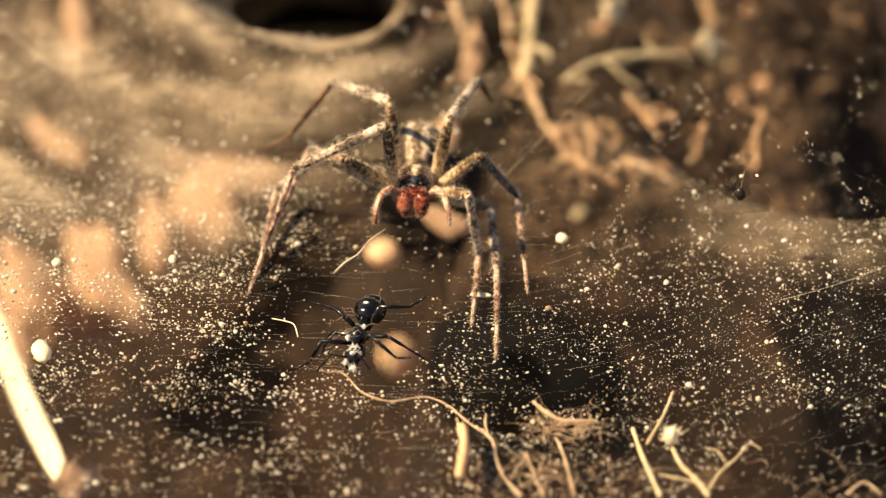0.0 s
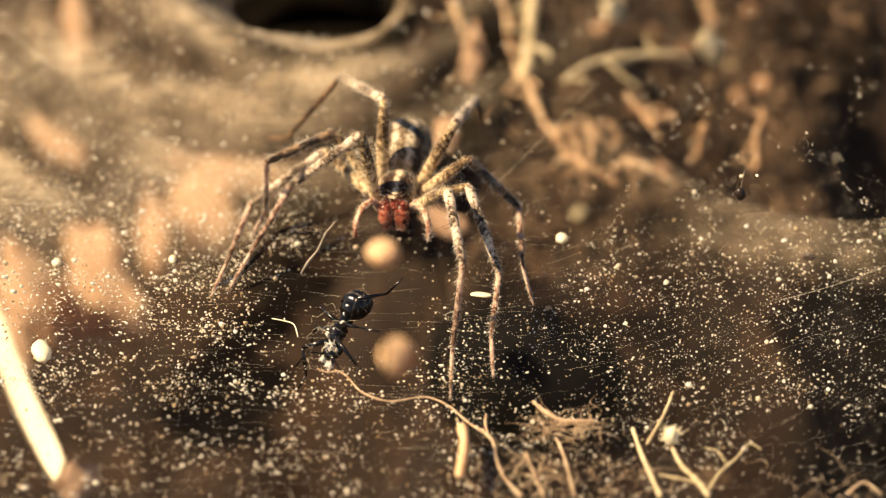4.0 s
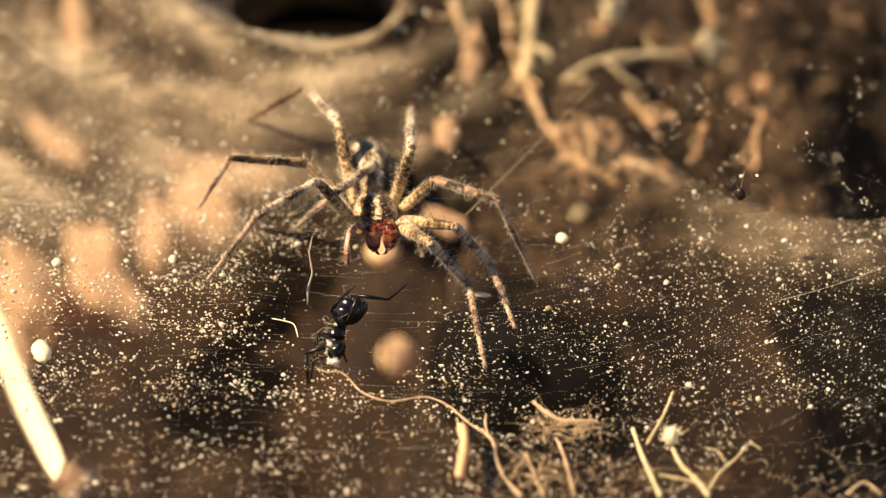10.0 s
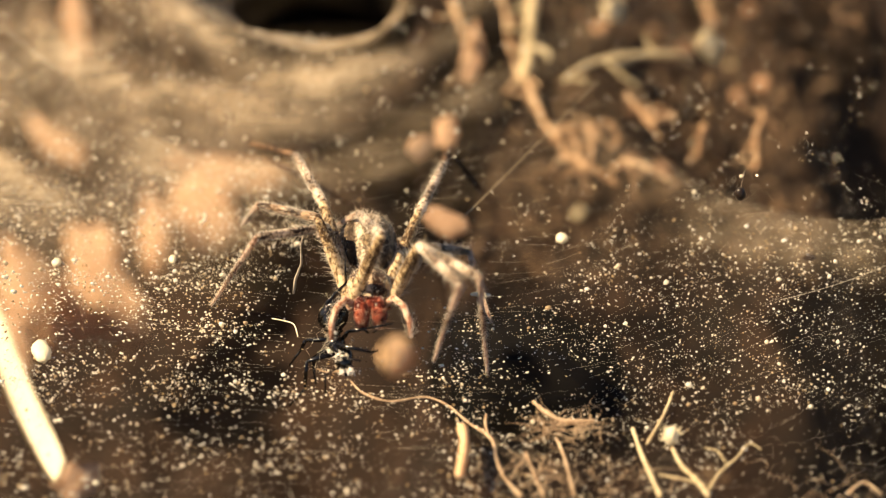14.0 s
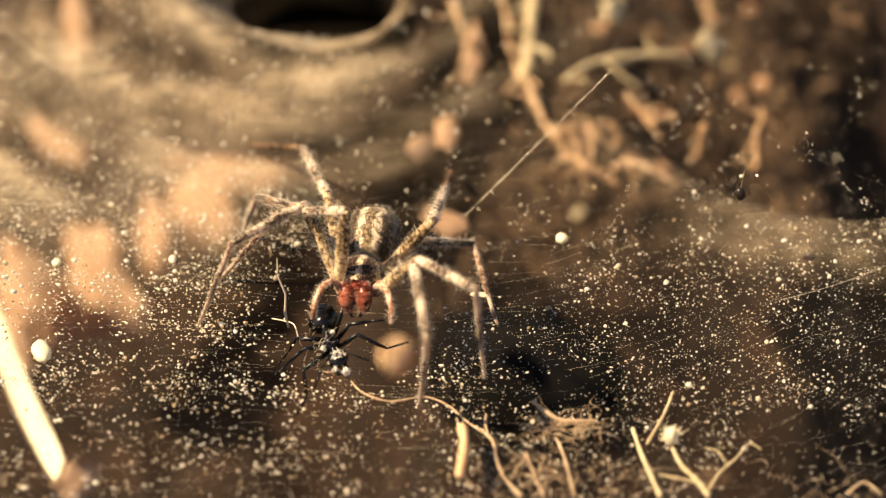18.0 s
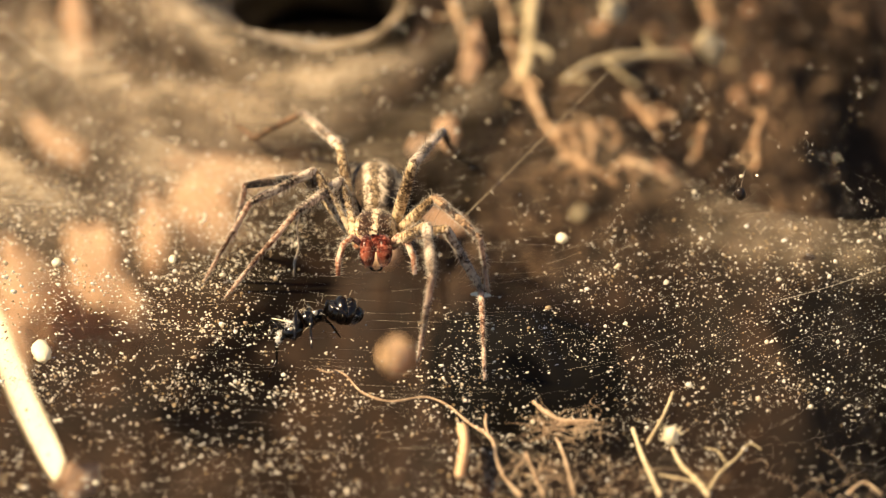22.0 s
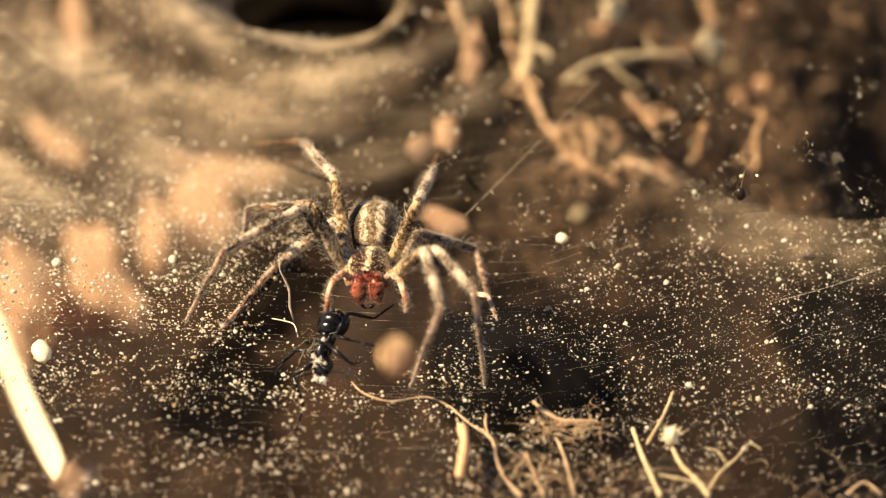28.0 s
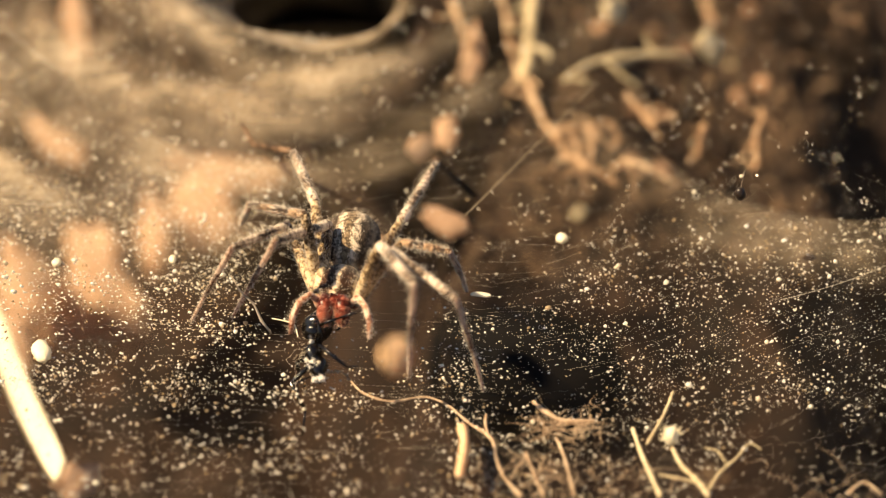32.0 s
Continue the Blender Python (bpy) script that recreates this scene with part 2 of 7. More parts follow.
def scatter_dust(count, seed):
    rng = random.Random(seed)
    verts, faces = [], []
    for _ in range(count):
        x, y = rng.uniform(-48, 50), rng.uniform(-36, 62)
        if rng.random() < 0.08:
            x, y = rng.uniform(-46, -8), rng.uniform(-20, 12)
        if math.hypot(x - FX, (y - FY) * 0.72) < FR + 3:
            continue
        clump = 0.95 + 1.1 * noise.noise((x * 0.32, y * 0.32, 4.0)) + 0.7 * noise.noise((x * 1.1, y * 1.1, 7.0))
        coarse = smooth01((6 - x) / 10) * smooth01((2 - y) / 12)
        if rng.random() > dust_share(x, y) * clump * (1 - 0.45 * coarse):
            continue
        s = min(0.1, 0.0285 * (1 + 0.3 * coarse) * math.exp(rng.gauss(0, 0.6)))
        if rng.random() < 0.008:
            s = rng.uniform(0.09, 0.22)
        c = Vector((x, y, sheet_z(x, y) + 0.5 * s))
        base = len(verts)
        turn = rng.gauss(0.5, 0.5) * smooth01((x - 2) / 12)
        q = Euler((rng.random() * 6, rng.gauss(0, 0.3), turn)).to_matrix()
        long = rng.choice((1.0, 1.0, 1.5, 2.5))
        if s > 0.06:
            # the larger ones are rounded lumps
            for d in LUMP_V:
                verts.append((c + q @ (Vector((d[0] * long ** 0.5, d[1], d[2])) * s * rng.uniform(0.75, 1.15))) * MM)
            faces.extend((base + a, base + b, base + d) for a, b, d in LUMP_F)
            continue
        for d in ((long, 0, 0), (-long, 0, 0), (0, 1, 0), (0, -1, 0), (0, 0, 1), (0, 0, -1)):
            verts.append((c + q @ (Vector(d) * s * rng.uniform(0.55, 1.35))) * MM)
        for a, b, d in ((0, 2, 4), (2, 1, 4), (1, 3, 4), (3, 0, 4), (2, 0, 5), (1, 2, 5), (3, 1, 5), (0, 3, 5)):
            faces.append((base + a, base + b, base + d))
    me = bpy.data.meshes.new("dust_grains")
    me.from_pydata(verts, [], faces)
    me.polygons.foreach_set("use_smooth", [True] * len(me.polygons))
    me.materials.append(GRAIN)
    return tagged(new("dust_grains", me), "fine pale sunlit dust grains caught on the web", "dust", kind="stuff")


scatter_dust(134000, 5)


# ---- ground ----
def ground_z(x, y):
    # open soil that climbs gently away, a bank on one side, a mound round the burrow
    z = -100 + 0.3 * min(200.0, max(0.0, y - 20))
    bank = -34 + 0.45 * (y - 60) if y < 100 else -16
    bank -= 46 * smooth01((92 - y) / 34) * smooth01((x - 40 - 4 * noise.noise((y * 0.08, 1.0, 3.0))) / 16)
    z += (bank - z) * smooth01((x + 6 + 9 * noise.noise((y * 0.06, 2.0, 8.0)) + 8) / 18) * smooth01((y + 6) / 56)
    z += 38 * math.exp(-((x - FX) / 20) ** 2 - ((y - 112) / 26) ** 2)
    # an unseen rise towards the sun, added to throw shade on the soil
    z += 96 * smooth01((-0.96 * x - 0.28 * y - 110) / 24) * smooth01((240 + 0.96 * x + 0.28 * y) / 50)
    z += 7 * noise.noise((x * 0.05, y * 0.05, 0.0)) + 2.6 * noise.noise((x * 0.17, y * 0.17, 5.0)) + 1.2 * noise.noise((x * 0.5, y * 0.5, 9.0))
    near = smooth01((400 - math.hypot(x, y)) / 180)
    return -100 + (z + 100) * near


def build_ground():
    bm = bmesh.new()
    ax = [70 * math.sinh(t * 1.15) / math.sinh(1.15) for t in [i / 75 for i in range(-75, 76)]]
    far = [80, 92, 106, 124, 146, 172, 204, 242, 290, 350, 500, 900, 1600]
    ax = [-v for v in far[::-1]] + ax + far
    grid_sheet(bm, ax, ax, ground_z)
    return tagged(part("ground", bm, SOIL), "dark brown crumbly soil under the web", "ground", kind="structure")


build_ground()


def build_burrow():
    """A soil tunnel into which the silk tube leads, closed at its far end."""
    bm = bmesh.new()
    sides = 36
    axis = Vector((0, 0.86, -0.51)).normalized()
    up = axis.cross(Vector((1, 0, 0))).normalized()
    mouth = Vector((FX, FY + 15.0, -14.0))
    inner, outer = [], []
    for i in range(13):
        u = i / 12
        c = mouth + axis * 62 * u
        for rows, r0 in ((inner, 11.5 - 3 * u), (outer, 16.0)):
            ring = []
            for k in range(sides):
                a = 2 * math.pi * k / sides
                r = r0 * (1 + 0.10 * noise.noise((math.cos(a) * 1.5, math.sin(a) * 1.5, u * 6)))
                ring.append(bm.verts.new((c + Vector((1, 0, 0)) * r * math.cos(a) + up * r * math.sin(a)) * MM))
            rows.append(ring)
    for rows, flip in ((inner, True), (outer, False)):
        for r, q in zip(rows, rows[1:]):
            for k in range(sides):
                f = (r[k], q[k], q[(k + 1) % sides], r[(k + 1) % sides])
                bm.faces.new(f[::-1] if flip else f)
        bm.faces.new(rows[-1])
    for k in range(sides):
        bm.faces.new((inner[0][k], outer[0][k], outer[0][(k + 1) % sides], inner[0][(k + 1) % sides]))
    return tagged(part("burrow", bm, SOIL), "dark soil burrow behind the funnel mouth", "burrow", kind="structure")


build_burrow()


def scatter_drops(count, seed):
    """Larger pale grains spread thinly over the slopes of the web."""
    rng = random.Random(seed)
    bm_v, bm_f = [], []
    for _ in range(count):
        x, y = rng.uniform(-46, 50), rng.uniform(4, 60)
        if math.hypot(x - FX, (y - FY) * 0.72) < FR + 4:
            continue
        if x > -14 and y < 16 and rng.random() < 0.7 or x > 26 and rng.random() < 0.5:
            continue
        s = rng.uniform(0.07, 0.26) * rng.uniform(0.4, 1.0) * (0.6 if x > 8 else 1.0)
        c = Vector((x, y, sheet_z(x, y) + 0.5 * s))
        base = len(bm_v)
        q = Euler((rng.random() * 6, rng.random() * 6, rng.random() * 6)).to_matrix()
        for d in ((1, 0, 0), (-1, 0, 0), (0, 1, 0), (0, -1, 0), (0, 0, 1), (0, 0, -1)):
            bm_v.append((c + q @ (Vector(d) * s * rng.uniform(0.7, 1.2))) * MM)
        for a, b, d in ((0, 2, 4), (2, 1, 4), (1, 3, 4), (3, 0, 4), (2, 0, 5), (1, 2, 5), (3, 1, 5), (0, 3, 5)):
            bm_f.append((base + a, base + b, base + d))
    me = bpy.data.meshes.new("pollen_grains")
    me.from_pydata(bm_v, [], bm_f)
    me.polygons.foreach_set("use_smooth", [True] * len(me.polygons))
    me.materials.append(GRAIN)
    return tagged(new("pollen_grains", me), "scattered larger pale grains on the funnel slope", "pollen", kind="stuff")


scatter_drops(1500, 9)

# ---- litter: materials ----
DRY_LEAF = rough_surface("dry_leaf", [(0.30, (0.46, 0.29, 0.18)), (0.5, (0.70, 0.49, 0.33)), (0.7, (0.80, 0.62, 0.45))], 350, 0.7, 0.4, 0.0002, thin=0.52, per_object=0.15)
ROOT = rough_surface("root_skin", [(0.34, (0.08, 0.042, 0.02)), (0.5, (0.32, 0.195, 0.105)), (0.66, (0.66, 0.50, 0.33))], 700, 0.75, 0.5, 0.0002, thin=0.08, per_object=0.12)
STRAW = rough_surface("straw", [(0.30, (0.40, 0.31, 0.17)), (0.5, (0.64, 0.54, 0.34)), (0.7, (0.82, 0.74, 0.52))], 400, 0.5, 0.2, 0.0001, thin=0.3, per_object=0.1)
FIBRE = rough_surface("plant_fibre", [(0.30, (0.26, 0.165, 0.095)), (0.5, (0.50, 0.365, 0.24)), (0.7, (0.76, 0.62, 0.45))], 900, 0.5, 0.3, 0.00006, thin=0.2, per_object=0.1)
POD_SKIN = rough_surface("pod_skin", [(0.32, (0.66, 0.42, 0.23)), (0.5, (0.82, 0.58, 0.35)), (0.68, (0.88, 0.68, 0.46))], 500, 0.75, 0.6, 0.0003, thin=0.3)
SEED_FLUFF = rough_surface("seed_fluff", [(0.3, (0.82, 0.74, 0.52)), (0.7, (0.92, 0.87, 0.72))], 1200, 0.6, 0.4, 0.00008, thin=0.3)
BROWN_CRUMB = rough_surface("brown_crumb", [(0.3, (0.12, 0.06, 0.032)), (0.5, (0.30, 0.165, 0.092)), (0.7, (0.5, 0.31, 0.19))], 700, 0.8, 0.6, 0.0002, per_object=0.25)
DARK_STALK = rough_surface("dark_stalk", [(0.3, (0.02, 0.012, 0.007)), (0.7, (0.07, 0.04, 0.022))], 700, 0.8, 0.4, 0.0001)
# near-black colour of the added lump that stands for a dark hole
GAP_LUMP = rough_surface("gap_lump", [(0.3, (0.002, 0.002, 0.0022)), (0.7, (0.006, 0.0055, 0.006))], 120, 0.9, 0.5, 0.0008, spec=0.1)
DARK_SEED = rough_surface("dark_seed", [(0.3, (0.008, 0.006, 0.005)), (0.7, (0.03, 0.02, 0.015))], 1200, 0.35, 0.3, 0.00005)


# ---- litter: builders (millimetres) ----
def spline(pts, n=5):
    """Smooth points through a few given ones."""
    p = [Vector(v) for v in pts]
    out = []
    for i in range(len(p) - 1):
        a, b, c, d = p[max(i - 1, 0)], p[i], p[i + 1], p[min(i + 2, len(p) - 1)]
        for k in range(n):
            u = k / n
            out.append(0.5 * ((2 * b) + (c - a) * u + (2 * a - 5 * b + 4 * c - d) * u * u + (3 * b - a - 3 * c + d) * u ** 3))
    return out + [p[-1]]


def strand_mesh(bm, pts, r0, r1, sides=6, n=5, rough=0.15, rng=random):
    s = spline(pts, n)
    rad = [(r0 + (r1 - r0) * i / (len(s) - 1)) * (1 + rng.uniform(-rough, rough)) * MM for i in range(len(s))]
    rad[0], rad[-1] = rad[0] * 0.5, rad[-1] * 0.35
    tube(bm, [v * MM for v in s], rad, sides)


def root(pts, r0, r1, label, seed=0, side_roots=3, material=None):
    """A gnarled rootlet with a few fine side roots of its own."""
    rng = random.Random(seed)
    fine = spline(pts, 4)
    k = 0.08 if material else 0.4
    pts = [p + Vector((rng.gauss(0, r0 * k), rng.gauss(0, r0 * k), rng.gauss(0, r0 * 0.6 * k))) for p in fine]
    bm = bmesh.new()
    strand_mesh(bm, pts, r0 * 0.8, r1 * 0.8, 9, 3, 0.1 if material else 0.3, rng)
    ob = tagged(part("root", bm, material or ROOT), label, "root")
    s = spline(pts, 3)
    for _ in range(side_roots + 3):
        a = s[rng.randrange(len(s))]
        d = Vector((rng.uniform(-1, 1), rng.uniform(-1, 1), rng.uniform(-0.7, 0.3))) * rng.uniform(2, 5)
        bm = bmesh.new()
        strand_mesh(bm, [a, a + d * 0.5 + Vector((rng.gauss(0, 0.5), rng.gauss(0, 0.5), 0)), a + d], r1 * 0.6, r1 * 0.2, 6, 4, 0.2, rng)
        part("side_root", bm, material or ROOT, ob)
    return ob


def leaf_scrap(centre, wide, high, turn, lean, curl, label, seed, ground=-40.0, name="dry_leaf", material=None):
    """A torn, curled piece of dry leaf with thickness, on a stalk that stands in the soil."""
    rng = random.Random(seed)
    bm = bmesh.new()
    n = 12
    m = Matrix.Translation(Vector(centre)) @ Euler((radians(lean), 0, radians(turn))).to_matrix().to_4x4()
    top, low = [], []
    for i in range(n + 1):
        for j in range(n + 1):
            u, v = 2 * i / n - 1, 2 * j / n - 1
            edge = 1 - 0.36 * noise.noise((u * 1.6 + seed, v * 1.6, seed * 0.37)) - 0.2 * noise.noise((u * 4 + seed, v * 4, seed))
            k = math.sqrt(max(0.0, 1 - 0.5 * v * v)) * edge
            x, z = u * wide / 2 * k, v * high / 2 * math.sqrt(max(0.0, 1 - 0.5 * u * u)) * edge
            y = curl * (u * u + 0.4 * v * v) * wide * 0.5 + 0.25 * noise.noise((x * 0.6, z * 0.6, seed))
            top.append(bm.verts.new(m @ Vector((x, y, z)) * MM))
            low.append(bm.verts.new(m @ Vector((x, y + 0.25, z)) * MM))
    w = n + 1
    for i in range(n):
        for j in range(n):
            a, b, c, d = i * w + j, (i + 1) * w + j, (i + 1) * w + j + 1, i * w + j + 1
            bm.faces.new((top[a], top[b], top[c], top[d]))
            bm.faces.new((low[d], low[c], low[b], low[a]))
    rim = [i * w for i in range(n)] + [n * w + j for j in range(n)] + [i * w + n for i in range(n, 0, -1)] + [j for j in range(n, 0, -1)]
    for a, b in zip(rim, rim[1:] + rim[:1]):
        bm.faces.new((top[b], top[a], low[a], low[b]))
    ob = tagged(part(name, bm, material or DRY_LEAF), label, "leaf")
    drop = centre[2] + 100
    foot = Vector(centre) + Vector((rng.uniform(-3, 3), drop * rng.uniform(0.05, 0.2), 0))
    foot.z = ground_z(foot.x, foot.y) - 1
    bm = bmesh.new()
    strand_mesh(bm, [Vector(centre) + Vector((0, 0.2, -high * 0.2)), Vector(centre).lerp(foot, 0.5) + Vector((0.6, 0.3, 0)), foot], 0.16, 0.3, 6, 5, 0.15, rng)
    part("stalk", bm, DARK_STALK, ob)
    return ob


def pod(centre, wide, high, label, seed):
    """A rounded seed pod with shallow ribs on a thin bent stalk."""
    rng = random.Random(seed)
    bm = bmesh.new()
    c = Vector(centre)
    rings, sides = 12, 18
    grid = []
    for i in range(rings + 1):
        th = math.pi * i / rings
        g = max(0.04, math.sin(th)) * (1 + 0.12 * math.cos(th))
        grid.append([bm.verts.new((c + Vector((wide / 2 * g * (1 + 0.05 * math.cos(6 * a)) * math.cos(a), wide / 2 * g * math.sin(a), high / 2 * math.cos(th)))) * MM) for a in [2 * math.pi * k / sides for k in range(sides)]])
    for r, s in zip(grid, grid[1:]):
        for k in range(sides):
            bm.faces.new((r[k], s[k], s[(k + 1) % sides], r[(k + 1) % sides]))
    bm.faces.new(grid[0])
    bm.faces.new(grid[-1][::-1])
    ob = tagged(part("seed_pod", bm, POD_SKIN), label, "seed pod")
    foot = c + Vector((rng.uniform(-2, 2), (c.z + 100) * rng.uniform(0.05, 0.2), 0))
    foot.z = ground_z(foot.x, foot.y) - 1
    bm = bmesh.new()
    strand_mesh(bm, [c - Vector((0, 0, high * 0.45)), c.lerp(foot, 0.5) + Vector((0.8, 0.4, 0)), foot], 0.14, 0.3, 6, 5, 0.15, rng)
    part("stalk", bm, DARK_STALK, ob)
    return ob


def blade(pts, wide, label, name="grass_blade", material=None):
    """A folded strip of grass along pts."""
    bm = bmesh.new()
    s = spline(pts, 8)
    rows = []
    for i, p in enumerate(s):
        d = (s[min(i + 1, len(s) - 1)] - s[max(i - 1, 0)]).normalized()
        side = d.cross(Vector((-0.5, -0.65, 0.5))).normalized()
        nrm = side.cross(d).normalized()
        u = i / (len(s) - 1)
        w = wide * (0.85 + 0.15 * math.sin(math.pi * u)) * (1 - 0.15 * smooth01((u - 0.9) / 0.1))
        rows.append([bm.verts.new((p + side * w * k + nrm * h) * MM) for k, h in ((-0.5, 0.0), (-0.25, 0.16), (0, 0.0), (0.25, 0.16), (0.5, 0.0), (0.25, -0.1), (0, -0.2), (-0.25, -0.1))])
    for r, q in zip(rows, rows[1:]):
        for k in range(8):
            bm.faces.new((r[k], r[(k + 1) % 8], q[(k + 1) % 8], q[k]))
    bm.faces.new(rows[0][::-1])
    bm.faces.new(rows[-1])
    return tagged(part(name, bm, material or STRAW), label, "grass")


def gap_lump(centre, size, seed):
    """A rounded near-black lump, added on the soil to darken the web's gap."""
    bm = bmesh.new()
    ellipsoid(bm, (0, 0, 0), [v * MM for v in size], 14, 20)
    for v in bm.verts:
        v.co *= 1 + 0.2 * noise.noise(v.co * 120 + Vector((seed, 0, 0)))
    ob = tagged(part("stone", bm, GAP_LUMP), "blackish damp stone on the soil under the web", "stone")
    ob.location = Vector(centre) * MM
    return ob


def bank_crumb(x, y, r, seed, material, label):
    """A lumpy crumb of plant matter half sunk in the soil of the bank."""
    bm = bmesh.new()
    ellipsoid(bm, (0, 0, 0), (r * MM, 0.85 * r * MM, 0.8 * r * MM), 10, 14)
    for v in bm.verts:
        v.co *= 1 + 0.55 * noise.noise(v.co * (1.3 / (r * MM)) + Vector((seed, 0, 0)))
    ob = tagged(part("plant_crumb", bm, material), label, "plant crumb", "crumbs on the bank")
    ob.location = Vector((x, y, ground_z(x, y) + 0.35 * r)) * MM
    ob.rotation_euler = (0, 0, seed * 1.7)
    return ob


# ---- litter under and behind the web ----
for x, y, r in ((20.6, 84.0, 1.1), (50.5, 91.8, 0.9), (24.1, 75.2, 0.45), (29.1, 72.2, 0.5), (30.0, 69.2, 0.8), (40.4, 77.2, 0.5), (34.5, 78.5, 0.5), (15.3, 55.4, 0.7), (29.4, 76.4, 0.4), (32.2, 86.5, 0.8)):
    bank_crumb(x, y, r, x, STRAW, "pale lumpy plant crumb on the soil bank")
for x, y, r in ((25.0, 82.6, 0.7), (16.5, 81.9, 0.8), (19.0, 80.6, 1.2), (30.7, 70.8, 0.7), (37.9, 75.3, 1.0), (25.9, 71.3, 1.1), (24.7, 71.3, 0.9), (25.4, 63.7, 1.2), (21.9, 63.6, 1.1), (37.2, 83.3, 0.8), (35.2, 74.5, 0.9), (29.0, 80.0, 1.3), (22.0, 68.0, 0.8), (33.0, 66.0, 0.7)):
    bank_crumb(x, y, r, y, BROWN_CRUMB, "brown lumpy plant crumb on the soil bank")
# added lump: makes the dark hole below the gap in the web
gap_lump((9.2, 43.5, -47.0), (12.5, 8.0, 7.5), 3)
leaf_scrap((-44.8, 76.4, -60.0), 14.5, 15.5, -40, -8, 0.2, "broad tan dry leaf standing under the web", 5)
leaf_scrap((-50.0, 73.5, -62.0), 10.0, 11.0, -30, -10, 0.2, "tan dry leaf piece under the web", 9)
leaf_scrap((-38.2, 82.7, -56.0), 6.0, 12.0, -45, -10, 0.25, "thin curled tan dry leaf under the web", 6)
leaf_scrap((-32.0, 85.8, -55.0), 12.0, 12.5, -40, -10, 0.2, "torn tan dry leaf piece under the web", 3)
leaf_scrap((-28.2, 87.9, -50.0), 17.0, 4.6, -20, -12, 0.15, "narrow tan dry leaf strip under the web", 4)
leaf_scrap((-53.2, 69.5, -55.0), 10.0, 12.0, -40, -12, 0.2, "tan dry leaf piece deep under the web", 11)
leaf_scrap((-51.0, 88.5, -46.0), 14.0, 5.0, -45, 0, 0.2, "long slanting tan dry leaf scrap", 7)
leaf_scrap((-46.3, 89.8, -30.0), 4.6, 11.0, -35, -10, 0.2, "upright tan dry leaf strip behind the web", 10)
leaf_scrap((-46.4, 38.2, -40.0), 5.0, 7.0, -40, -10, 0.2, "sunlit tan dry leaf piece by a grass blade", 8)
leaf_scrap((0.1, 24.3, -14.0), 5.4, 2.6, -35, -20, 0.15, "small orange dry leaf scrap under the web", 16)
leaf_scrap((0.3, 37.4, -12.0), 2.6, 3.4, -15, -30, 0.3, "small orange dry leaf scrap behind the spider", 13)
leaf_scrap((-2.2, 37.7, -14.0), 2.8, 2.4, 20, -30, 0.3, "small orange dry leaf scrap behind the spider", 14)
leaf_scrap((2.8, 53.2, -12.0), 2.4, 6.4, -28, -20, 0.25, "upright orange dry leaf scrap behind the web", 15)
leaf_scrap((28.7, 54.8, -12.0), 3.2, 3.2, 30, -25, 0.2, "rounded pale dry leaf scrap behind the web", 20, material=STRAW)
leaf_scrap((-33.5, 5.7, -30.0), 4.5, 3.5, 30, -35, 0.2, "tan leaf scrap under the web", 23)
leaf_scrap((18.3, 58.9, -10.0), 2.6, 2.6, 25, -30, 0.2, "pale dry leaf crumb behind the web", 25, material=STRAW)
pod((-6.2, 36.3, -26.0), 3.4, 2.7, "small round tan seed pod under the web", 31)
pod((-5.1, 43.3, -45.0), 4.0, 4.9, "oval orange-tan seed pod under the web", 32)
root([(10.2, 65.5, -8.0), (9.6, 59.6, -9.0), (9.1, 54.5, -11.0), (8.6, 49.6, -13.0)], 0.9, 0.7, "straight yellowish plant stem behind the web", 41, 1, STRAW)
root([(8.6, 50.0, -13.0), (10.1, 45.5, -15.0), (11.6, 41.3, -15.0)], 0.45, 0.4, "thin brown root behind the web", 42, 3)
root([(11.6, 41.3, -14.0), (12.0, 38.6, -15.0), (14.6, 35.6, -15.0), (17.6, 33.6, -16.0)], 0.5, 0.4, "orange-brown branching root behind the web", 62, 4)
root([(11.2, 41.2, -14.0), (14.0, 41.6, -14.0), (16.6, 41.2, -14.0)], 0.4, 0.3, "orange-brown side root behind the web", 43, 2)
root([(15.0, 41.4, -14.0), (15.2, 38.4, -14.0), (14.6, 36.0, -15.0)], 0.38, 0.3, "short orange-brown root link behind the web", 44, 1)
root([(12.8, 40.6, -14.0), (13.3, 38.2, -14.0), (14.2, 36.4, -15.0)], 0.3, 0.25, "short orange-brown root link behind the web", 45, 1)
root([(12.4, 45.8, -11.0), (15.0, 49.0, -11.0), (19.2, 51.0, -11.0), (25.4, 53.0, -12.0)], 0.42, 0.4, "pale tan twisted root behind the web", 46, 2, STRAW)
root([(31.9, 38.4, -10.0), (31.0, 35.2, -11.0), (30.4, 30.6, -12.0)], 0.4, 0.3, "upright tan rootlet behind the web", 47, 2)
root([(18.8, 43.4, -11.0), (19.7, 41.7, -12.0), (21.2, 39.8, -12.0), (23.4, 40.5, -12.0)], 0.35, 0.5, "curled pale root scrap behind the web", 50, 2)
root([(25.9, 38.4, -12.0), (25.4, 35.8, -12.0), (24.8, 34.4, -13.0)], 0.45, 0.3, "short pale rootlet behind the web", 51, 2)
root([(15.9, 41.1, -13.0), (17.2, 40.4, -13.0), (17.8, 40.0, -14.0), (17.3, 37.7, -14.0)], 0.3, 0.25, "hooked orange-brown rootlet behind the web", 52, 1)
root([(16.9, 35.3, -15.0), (18.4, 35.3, -14.0), (20.4, 33.7, -14.0), (22.4, 33.4, -15.0)], 0.3, 0.3, "thin orange-brown rootlet behind the web", 53, 3)
